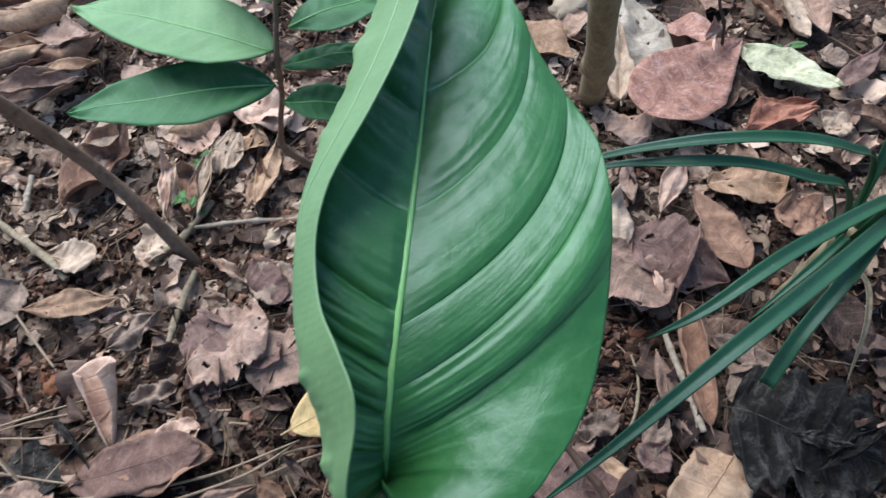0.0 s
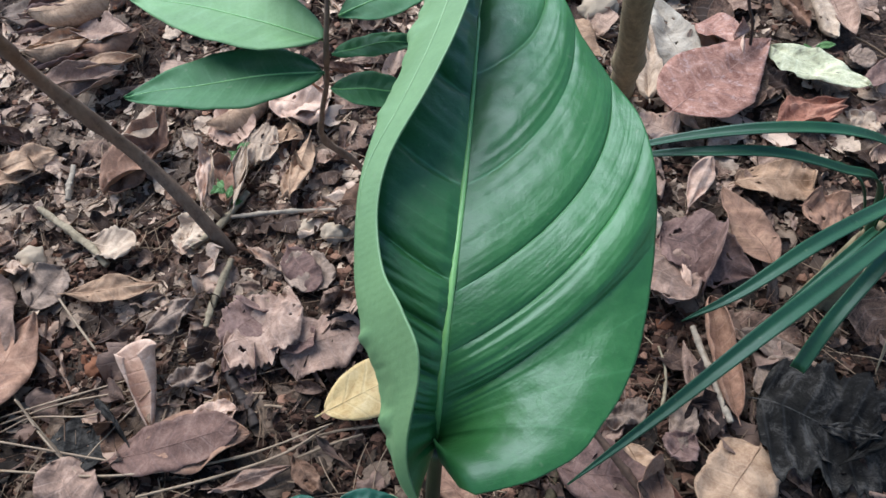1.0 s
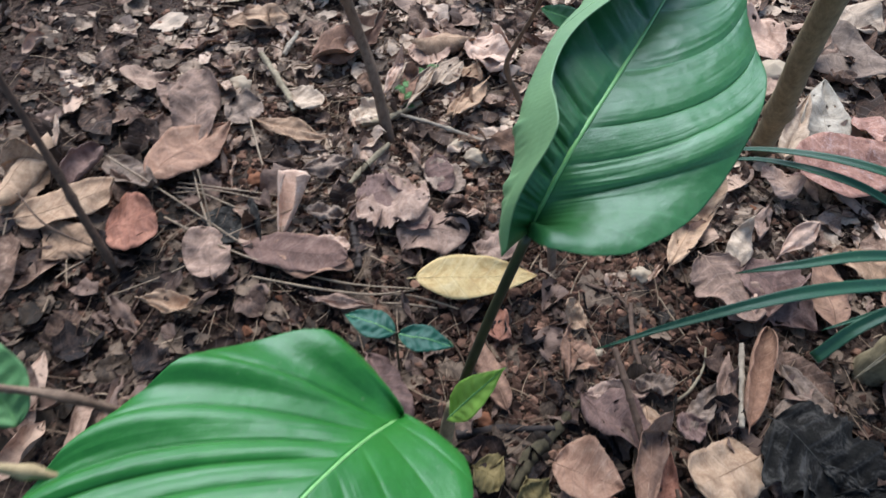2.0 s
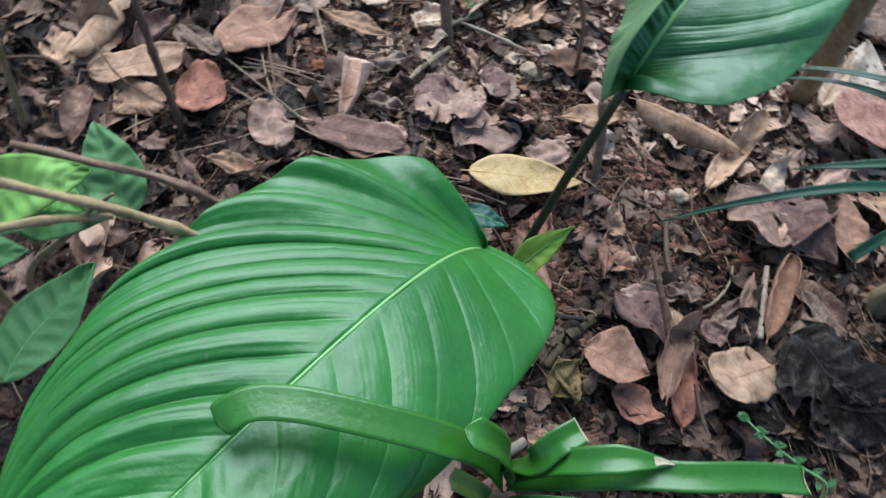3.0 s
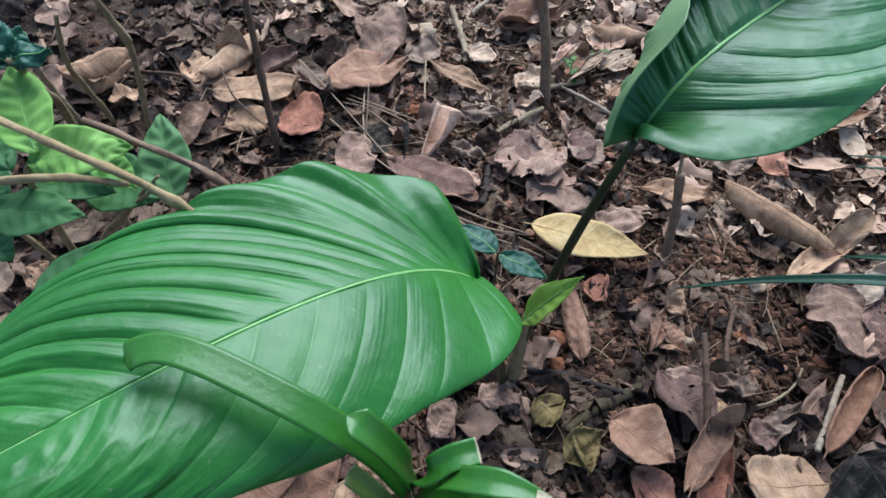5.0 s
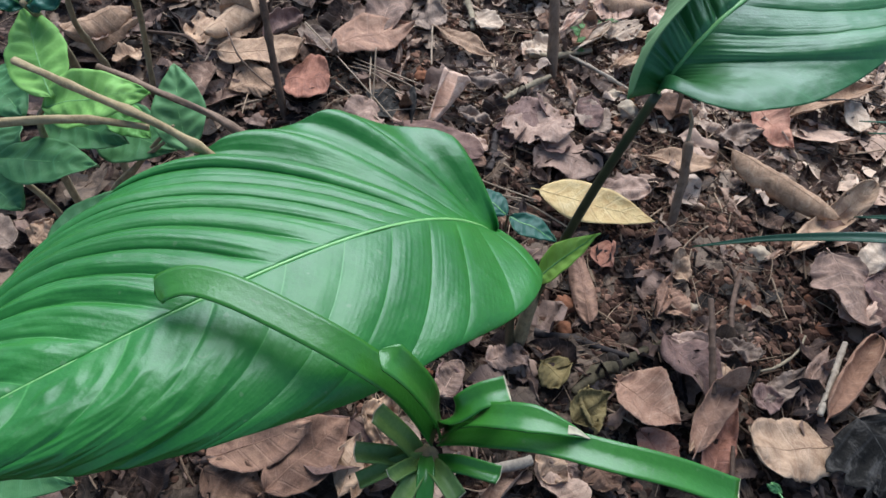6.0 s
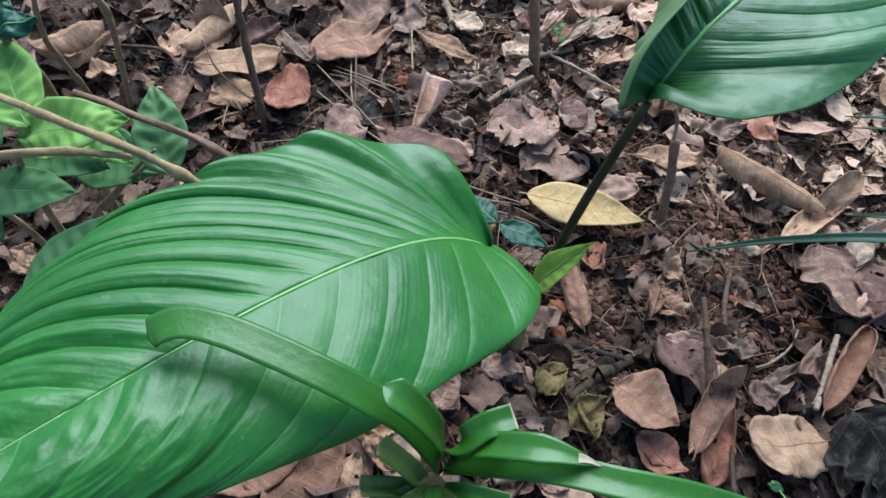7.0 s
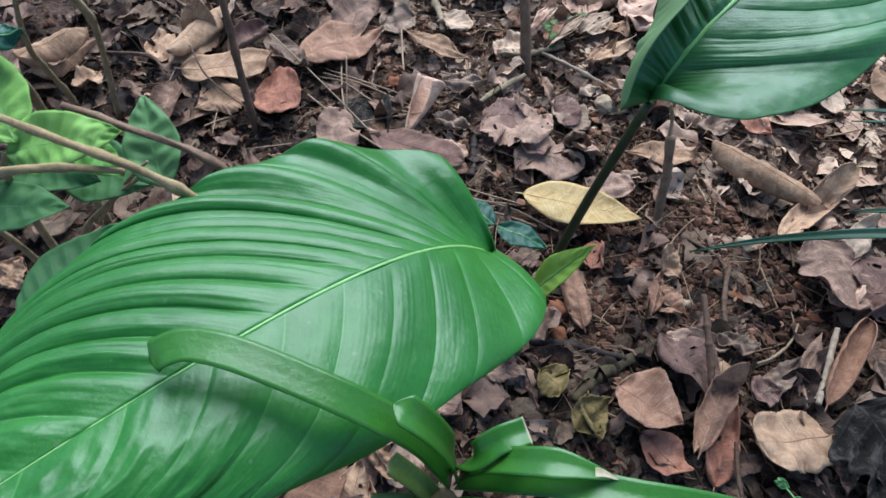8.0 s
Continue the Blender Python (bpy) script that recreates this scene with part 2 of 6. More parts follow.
DEAD = {
    "tan": leaf_dead("dead_leaf_tan", (0.15, 0.092, 0.056), (0.31, 0.205, 0.135), (0.49, 0.35, 0.24), (0.10, 0.05, 0.025), 0.35),
    "pink": leaf_dead("dead_leaf_grey_pink", (0.115, 0.076, 0.058), (0.255, 0.172, 0.134), (0.42, 0.305, 0.245), (0.08, 0.05, 0.04), 0.5),
    "red": leaf_dead("dead_leaf_red_brown", (0.14, 0.058, 0.038), (0.29, 0.135, 0.092), (0.43, 0.245, 0.175), (0.10, 0.04, 0.025), 0.45),
    "orange": leaf_dead("dead_leaf_orange", (0.13, 0.070, 0.046), (0.26, 0.152, 0.104), (0.41, 0.270, 0.195), (0.14, 0.06, 0.03), 0.35),
    "brown": leaf_dead("dead_leaf_brown", (0.050, 0.028, 0.018), (0.12, 0.070, 0.046), (0.23, 0.145, 0.10), (0.03, 0.018, 0.012), 0.5),
    "grey": leaf_dead("dead_leaf_grey", (0.075, 0.054, 0.042), (0.19, 0.140, 0.110), (0.34, 0.262, 0.21), (0.05, 0.035, 0.03), 0.6),
    "pale": leaf_dead("dead_leaf_pale", (0.22, 0.16, 0.115), (0.40, 0.31, 0.235), (0.58, 0.475, 0.375), (0.22, 0.14, 0.09), 0.3),
    "blush": leaf_dead("dead_leaf_blush", (0.28, 0.175, 0.130), (0.45, 0.31, 0.24), (0.62, 0.465, 0.38), (0.28, 0.15, 0.10), 0.25),
    "mottled": leaf_dead("dead_leaf_mottled", (0.13, 0.12, 0.07), (0.36, 0.37, 0.25), (0.60, 0.60, 0.45), (0.13, 0.11, 0.08), 0.85),
    "yellow": leaf_dead("dead_leaf_yellow", (0.40, 0.27, 0.11), (0.54, 0.41, 0.20), (0.64, 0.53, 0.32), (0.42, 0.21, 0.08), 0.4),
    "olive": leaf_dead("dead_leaf_olive", (0.06, 0.048, 0.018), (0.14, 0.11, 0.045), (0.24, 0.19, 0.09), (0.04, 0.03, 0.015), 0.5),
    "rose": leaf_dead("dead_leaf_rose", (0.15, 0.070, 0.052), (0.31, 0.172, 0.134), (0.54, 0.37, 0.31), (0.52, 0.38, 0.32), 0.45),
    "maroon": leaf_dead("dead_leaf_maroon", (0.070, 0.040, 0.033), (0.140, 0.084, 0.068), (0.235, 0.158, 0.132), (0.05, 0.025, 0.018), 0.4),
    "ash": leaf_dead("dead_leaf_ash", (0.13, 0.108, 0.085), (0.30, 0.262, 0.215), (0.46, 0.415, 0.355), (0.08, 0.065, 0.05), 0.4),
    "black": leaf_dead("dead_leaf_black", (0.004, 0.0038, 0.0035), (0.017, 0.016, 0.015), (0.085, 0.080, 0.075), (0.004, 0.003, 0.003), 0.5, rough=0.85, spec=0.05),
    "dusk": leaf_dead("dead_leaf_dusky", (0.070, 0.042, 0.036), (0.155, 0.098, 0.084), (0.28, 0.19, 0.165), (0.04, 0.025, 0.02), 0.5),
    "umber": leaf_dead("dead_leaf_umber", (0.10, 0.056, 0.037), (0.215, 0.126, 0.088), (0.35, 0.22, 0.15), (0.07, 0.035, 0.02), 0.4),
}
LITTER = leaf_dead("litter_leaves", (0.03, 0.018, 0.012), (0.165, 0.104, 0.076), (0.42, 0.30, 0.232), (0.025, 0.016, 0.012), 0.5, island=True, own_gain=0.75)

# darker copy: near-ground shade put into the colour; paler copy: dry, brighter far litter
LITTER_SHADED = leaf_dead("litter_leaves_shaded", (0.011, 0.007, 0.006), (0.069, 0.044, 0.034), (0.202, 0.138, 0.110), (0.013, 0.008, 0.007), 0.5, island=True, own_gain=0.75, rough=0.65)
LITTER_PALE = leaf_dead("litter_leaves_pale", (0.06, 0.038, 0.028), (0.23, 0.152, 0.112), (0.56, 0.43, 0.34), (0.04, 0.026, 0.02), 0.45, island=True, own_gain=0.75)


def island_tones(name, stops, rough=0.85, grain_scale=500):
    m, n, l, b = material(name, rough, 0.12)
    own = n.new("ShaderNodeNewGeometry").outputs["Random Per Island"]
    at = n.new("ShaderNodeTexCoord").outputs["Object"]
    g = noise_node(n, l, at, grain_scale, 4, 0.7)
    fac = maths(n, l, "MULTIPLY_ADD", maths(n, l, "SUBTRACT", g, 0.5), 0.45, own)
    l.new(ramp(n, l, fac, [(p, earthy(c)) for p, c in stops]), b.inputs["Base Color"])
    bump(n, l, g, b, 0.8, 0.001)
    return m


FLAKE = leaf_dead("litter_flakes", (0.050, 0.034, 0.024), (0.165, 0.117, 0.085), (0.36, 0.275, 0.21), (0.03, 0.020, 0.014), 0.5, island=True, own_gain=0.7)
# flakes again with the near shade and the brighter far side in their colour
FLAKE_SHADED = leaf_dead("litter_flakes_shaded", (0.016, 0.011, 0.007), (0.064, 0.044, 0.030), (0.184, 0.133, 0.097), (0.013, 0.008, 0.006), 0.5, island=True, own_gain=0.75, rough=0.65)
FLAKE_PALE = leaf_dead("litter_flakes_pale", (0.085, 0.060, 0.043), (0.26, 0.190, 0.140), (0.54, 0.425, 0.33), (0.05, 0.034, 0.024), 0.45, island=True, own_gain=0.7)
CHIPS = island_tones("litter_chips_mixed", [(0.0, (0.013, 0.008, 0.006)), (0.25, (0.060, 0.036, 0.026)), (0.55, (0.185, 0.118, 0.088)),
                                           (0.90, (0.25, 0.172, 0.135)), (1.0, (0.48, 0.37, 0.29))], 0.75)
# chips with shade painted in for near ground, then paler ones for far ground
CHIPS_SHADED = island_tones("litter_chips_shaded", [(0.0, (0.007, 0.005, 0.003)), (0.32, (0.039, 0.023, 0.016)), (0.64, (0.115, 0.071, 0.053)), (1.0, (0.184, 0.129, 0.101))], 0.7)
CHIPS_PALE = island_tones("litter_chips_pale", [(0.0, (0.03, 0.02, 0.015)), (0.4, (0.10, 0.064, 0.048)), (0.7, (0.24, 0.165, 0.125)), (1.0, (0.52, 0.41, 0.33))], 0.8)
CRUMB = island_tones("soil_crumbs", [(0.0, (0.028, 0.016, 0.011)), (0.45, (0.085, 0.048, 0.034)), (0.8, (0.184, 0.105, 0.074)), (1.0, (0.313, 0.184, 0.129))], 0.95, 700)
# the same crumbs with the shade of the near ground in their colour
CRUMB_SHADED = island_tones("soil_crumbs_shaded", [(0.0, (0.011, 0.007, 0.006)), (0.45, (0.041, 0.023, 0.016)), (0.8, (0.101, 0.055, 0.039)), (1.0, (0.202, 0.115, 0.079))], 0.95, 700)
TWIGLET = island_tones("twiglets", [(0.0, (0.03, 0.02, 0.014)), (0.5, (0.12, 0.08, 0.055)), (1.0, (0.36, 0.27, 0.19))], 0.85)
CLOD = island_tones("clods", [(0.0, (0.075, 0.032, 0.019)), (1.0, (0.24, 0.11, 0.062))], 0.95, 300)
PEBBLE = island_tones("pebble_grey", [(0.0, (0.24, 0.195, 0.145)), (1.0, (0.44, 0.365, 0.28))], 0.9, 200)
CRUST = island_tones("soil_crust", [(0.0, (0.13, 0.085, 0.066)), (1.0, (0.36, 0.26, 0.21))], 0.95, 240)

# ---- helpers for meshes ----
ORIGIN = {}


def mesh_of(name, verts, faces, mats, face_mat=None, uvs=None, smooth=True):
    me = bpy.data.meshes.new(name)
    me.from_pydata([tuple(v) for v in verts], [], [tuple(f) for f in faces])
    for m in mats:
        me.materials.append(m)
    if face_mat is not None:
        me.polygons.foreach_set("material_index", np.asarray(face_mat, dtype=np.int32))
    if smooth:
        me.polygons.foreach_set("use_smooth", np.ones(len(me.polygons), dtype=bool))
    if uvs is not None:
        lay = me.uv_layers.new(name="UVMap")
        idx = np.empty(len(me.loops), dtype=np.int32)
        me.loops.foreach_get("vertex_index", idx)
        lay.data.foreach_set("uv", np.asarray(uvs, dtype=np.float32)[idx].ravel())
    me.update()
    return me


def root(name, at, label, category, group="", kind=""):
    e = new(name)
    e.empty_display_size = 0.02
    e.location = at
    ORIGIN[e] = Vector(at)
    return tagged(e, label, category, group, kind)


def part(name, data, parent, label=""):
    """Hangs a mesh with places in the world under a thing or one of its parts."""
    o = ORIGIN[parent]
    data.transform(Matrix.Translation(-o))
    ob = new(name, data)
    ob.parent = parent
    ORIGIN[ob] = o
    return tagged(ob, label)


def thing(name, data, at, label, category, group="", kind=""):
    """A top-level mesh whose places are in the world, with its origin at its foot."""
    data.transform(Matrix.Translation(-Vector(at)))
    ob = new(name, data)
    ob.location = at
    ORIGIN[ob] = Vector(at)
    return tagged(ob, label, category, group, kind)


def grid_normals(G):
    a = np.gradient(G, axis=0)
    b = np.gradient(G, axis=1)
    n = np.cross(a, b)
    return n / np.maximum(np.linalg.norm(n, axis=2, keepdims=True), 1e-12)


def sheet(name, G, uv, mats, thick=0.0005, flip=False, skip=None):
    """A thin two-sided leaf from a grid of places; mats: upper side, underside."""
    n, m = G.shape[:2]
    N = grid_normals(G)
    if flip:
        N = -N
    top, low = (G + N * thick / 2).reshape(-1, 3), (G - N * thick / 2).reshape(-1, 3)
    K = n * m
    i, j = np.meshgrid(np.arange(n - 1), np.arange(m - 1), indexing="ij")
    q = np.stack([i * m + j, (i + 1) * m + j, (i + 1) * m + j + 1, i * m + j + 1], -1).reshape(-1, 4)
    if skip is not None:
        q = q[~skip.reshape(-1)]
    up = q if not flip else q[:, ::-1]
    down = up[:, ::-1] + K
    edges = {}
    for a in up:
        for k in range(4):
            e = (int(a[k]), int(a[(k + 1) % 4]))
            if (e[1], e[0]) in edges:
                del edges[(e[1], e[0])]
            else:
                edges[e] = 1
    rim = [(b, a, a + K, b + K) for a, b in edges]
    faces = [*up.tolist(), *down.tolist(), *rim]
    fm = [0] * len(up) + [1 if len(mats) > 1 else 0] * (len(down) + len(rim))
    U = uv.reshape(-1, 2)
    return mesh_of(name, np.concatenate([top, low]), faces, mats, fm, np.concatenate([U, U]))


def spline(points, count):
    """A smooth line through a few places."""
    P = np.array([tuple(p) for p in points], dtype=float)
    P = np.vstack([2 * P[0] - P[1], P, 2 * P[-1] - P[-2]])
    segs = len(P) - 3
    out = []
    for t in np.linspace(0, segs, count):
        k = min(int(t), segs - 1)
        f = t - k
        a, b, c, d = P[k:k + 4]
        out.append(0.5 * (2 * b + (c - a) * f + (2 * a - 5 * b + 4 * c - d) * f * f + (3 * b - a - 3 * c + d) * f ** 3))
    return np.array(out)


def tube(name, points, radii, mat, sides=10, count=28, rough=0.0, seed=0, squash=1.0, knots=0):
    """A stem along a smooth line: its radius runs over the given values, its skin is slightly uneven."""
    L = spline(points, count)
    R = np.interp(np.linspace(0, 1, count), np.linspace(0, 1, len(radii)), radii)
    if knots:
        rk = random.Random(seed)
        for _ in range(knots):
            c = rk.uniform(0.1, 0.9)
            R = R * (1 + 0.28 * np.exp(-((np.linspace(0, 1, count) - c) / 0.02) ** 2))
    T = np.gradient(L, axis=0)
    T /= np.linalg.norm(T, axis=1, keepdims=True)
    ref = np.array((0.0, 0.0, 1.0)) if abs(T[:, 2]).mean() < 0.75 else np.array((1.0, 0.0, 0.0))
    verts, uv = [], []
    for k in range(count):
        s = np.cross(T[k], ref)
        s /= np.linalg.norm(s)
        u = np.cross(s, T[k])
        for a in range(sides):
            w = 2 * math.pi * a / sides
            r = R[k] * (1 + rough * noise.noise(Vector(L[k] * 60) + Vector((math.cos(w) * 1.5, math.sin(w) * 1.5, seed))))
            verts.append(L[k] + r * (math.cos(w) * s + squash * math.sin(w) * u))
            uv.append((a / sides, k / count))
    faces = []
    for k in range(count - 1):
        for a in range(sides):
            b = (a + 1) % sides
            faces.append((k * sides + a, k * sides + b, (k + 1) * sides + b, (k + 1) * sides + a))
    faces.append(tuple(range(sides))[::-1])
    faces.append(tuple((count - 1) * sides + a for a in range(sides)))
    return mesh_of(name, verts, faces, [mat], None, uv)


def profile(u, shape):
    """Half width of a leaf along its length, 0 to 1."""
    u = np.clip(u, 0, 1)
    if shape == "round":
        return np.sqrt(np.clip(1 - (2 * u - 1) ** 2, 0, 1)) ** 0.8
    if shape == "oblong":
        return np.clip(1 - np.abs(2 * u - 1) ** 3.2, 0, 1) ** 0.7
    if shape == "lance":
        return np.sin(math.pi * u ** 0.85) ** 1.15
    if shape == "drop":
        return np.clip(np.sin(math.pi * u ** 1.5), 0, 1) ** 0.8
    if shape == "square":
        return np.clip(1 - np.abs(2 * u - 1) ** 6, 0, 1) ** 0.6
    if shape == "pointed":
        return np.where(u < 0.36, np.clip(1 - np.clip(1 - u / 0.36, 0, 1) ** 2.2, 0, 1) ** 0.55, 1 - np.clip((u - 0.36) / 0.64, 0, 1) ** 1.3)
    return np.clip(np.sin(math.pi * u ** 0.75), 0, 1) ** 0.85


def leaf_grid(length, width, shape="ovate", curl=0.0, bend=0.0, wave=0.0, ragged=0.0, veins=8, seed=0, nu=22, nv=13, crease=0.0, twist=0.0, relief=0.0, roll=0.0, cone=False, skew=0.0, irregular=0.0):
    """A leaf along x. curl: the angle of its cross section's arc, edges up; bend: its arc lengthwise, tip up; roll: skews the curl to one side."""
    u = np.linspace(0, 1, nu)
    v = np.linspace(-1, 1, nv)
    hw = width / 2 * profile(u, shape)
    if ragged:
        off = np.array([[noise.noise((seed * 3.1 + k / nu * 9.0, s * 9.0, 0.0)) - 0.9 * abs(noise.noise((seed * 1.7 + k / nu * 13.0, s * 5.0, 3.0))) + 0.35 * noise.noise((seed + k / nu * 31.0, s * 3.0, 7.0)) + 0.15 for s in (0, 1)] for k in range(nu)])
    else:
        off = np.zeros((nu, 2))
    G = np.zeros((nu, nv, 3))
    uv = np.zeros((nu, nv, 2))
    for k in range(nu):
        for j in range(nv):
            w = hw[k] * (1 + ragged * off[k, 0 if v[j] < 0 else 1])
            arc = w * v[j]
            full = curl * (1 + roll * (u[k] - 0.5))
            if abs(full) > 1e-3:
                rad = max(2 * hw[k] if cone else width, width * 0.04) / full
                y, z = rad * math.sin(arc / rad), rad * (1 - math.cos(arc / rad))
            else:
                y, z = arc, 0.0
            z += crease * abs(v[j]) * hw[k]
            z += relief * math.cos(2 * math.pi * (u[k] * veins - 0.9 * abs(v[j]))) * min(1, abs(v[j]) * 3) * (1 - abs(v[j]) ** 3)
            if wave:
                z += wave * noise.noise((u[k] * 3.2 + seed * 2.3, v[j] * 1.4, seed * 0.7)) + 0.6 * wave * abs(v[j]) * noise.noise((u[k] * 7 + seed, v[j] * 2, 5.0))
            if irregular:
                side = 1.0 if v[j] > 0 else -1.0
                y *= 1 + 0.30 * irregular * noise.noise((seed * 5.3, side * 4.0, u[k] * 1.3))
                z += irregular * hw[k] * abs(v[j]) ** 2.2 * 0.75 * noise.noise((u[k] * 2.6 + seed * 1.9, side * 3.0, 2.0))
            a = twist * (u[k] - 0.5)
            y, z = y * math.cos(a) - z * math.sin(a), y * math.sin(a) + z * math.cos(a)
            if abs(bend) > 1e-3:
                rb = length / bend
                t = u[k] * length / rb
                G[k, j] = ((rb - z) * math.sin(t), y, rb - (rb - z) * math.cos(t))
            else:
                G[k, j] = (u[k] * length, y, z)
            G[k, j, 0] += skew * arc
            uv[k, j] = (u[k] * veins - 0.9 * abs(v[j]), abs(v[j]))
    return G, uv


def along(base, tip, facing=(0, 0, 1), spin=0.0):
    """The pose of a leaf that runs from base to tip with its face turned to facing."""
    b, t = Vector(base), Vector(tip)
    x = (t - b).normalized()
    y = Vector(facing).cross(x).normalized()
    z = x.cross(y)
    m = Matrix((x, y, z)).transposed().to_4x4()
    return Matrix.Translation(b) @ m @ pose(0, 0, 0, spin), (t - b).length


def moved(G, m):
    M = np.array(m)
    return G @ M[:3, :3].T + M[:3, 3]


def green_leaf(name, base, tip, width, parent, mats, shape="ovate", facing=(0, 0, 1), spin=0.0, curl=0.3, bend=-0.4, veins=9, seed=0, wave=0.0025, relief=0.0005, label="", rib=0.0006, rib_mat=None):
    """A living leaf as a blade with its midrib."""
    m, length = along(base, tip, facing, spin)
    length = length * (1 + bend * bend / 24)
    G, uv = leaf_grid(length, width, shape, curl, bend, wave, 0.03, veins, seed, 34, 21, relief=relief)
    # the arc starts at the base; turn it so that the tip comes to its place
    m = m @ pose(0, 0, 0, 0, math.degrees(bend / 2), 0)
    G = moved(G, m)
    blade = part(name, sheet(name, G, uv, mats), parent, label)
    mid = G[:, G.shape[1] // 2]
    up = grid_normals(G)[:, G.shape[1] // 2]
    part("midrib", tube("midrib", list((mid + up * rib * 0.3)[::3]), [rib, rib * 0.8, rib * 0.3], rib_mat or RIB_PALE, 6, 20), blade)
    return blade


def strap(name, points, width, parent, mat, fold=0.35, tip_taper=0.25, base_taper=0.5, cut=False, seed=0, label="", count=44, facing=(0, 0, 1), turn=0.0, under=None):
    """A strap-shaped leaf along a line, folded lengthwise into a shallow channel."""
    L = spline(points, count)
    T = np.gradient(L, axis=0)
    T /= np.linalg.norm(T, axis=1, keepdims=True)
    f = np.array(facing, dtype=float)
    u = np.linspace(0, 1, count)
    nv = 9
    v = np.linspace(-1, 1, nv)
    w = width / 2 * np.minimum(1, base_taper + (1 - base_taper) * np.minimum(1, u / 0.3))
    if not cut:
        w = w * np.clip(np.minimum(1, (1 - u) / tip_taper), 0.02, 1) ** 0.7
    G = np.zeros((count, nv, 3))
    uv = np.zeros((count, nv, 2))
    for k in range(count):
        s = np.cross(f, T[k])
        s /= max(np.linalg.norm(s), 1e-9)
        up = np.cross(T[k], s)
        a = turn * u[k]
        s, up = s * math.cos(a) + up * math.sin(a), up * math.cos(a) - s * math.sin(a)
        for j in range(nv):
            G[k, j] = L[k] + s * w[k] * v[j] + up * w[k] * (fold * abs(v[j]) ** 1.4 + 0.02 * noise.noise((u[k] * 4, v[j], seed)))
            uv[k, j] = (0.5 + v[j] * 0.3, 0.2 + 0.5 * abs(v[j]))
    blade = part(name, sheet(name, G, uv, [mat, under or mat], 0.0007), parent, label)
    if cut:
        E = G[-1]
        part("cut_edge", tube("cut_edge", [tuple(E[0]), tuple(E[nv // 2]), tuple(E[-1])], [width * 0.03, width * 0.045, width * 0.03], CUT_PALE, 6, 10, 0.4, seed), blade, "dry pale cut end")
    return blade


def ground_z(x, y):
    return (-0.018 + 0.008 * noise.noise((x * 5.0, y * 5.0, 0.3)) + 0.0045 * noise.noise((x * 19.0, y * 19.0, 4.0)) + 0.0022 * noise.noise((x * 62.0, y * 62.0, 9.0)))


DEAD_COUNT = [0]


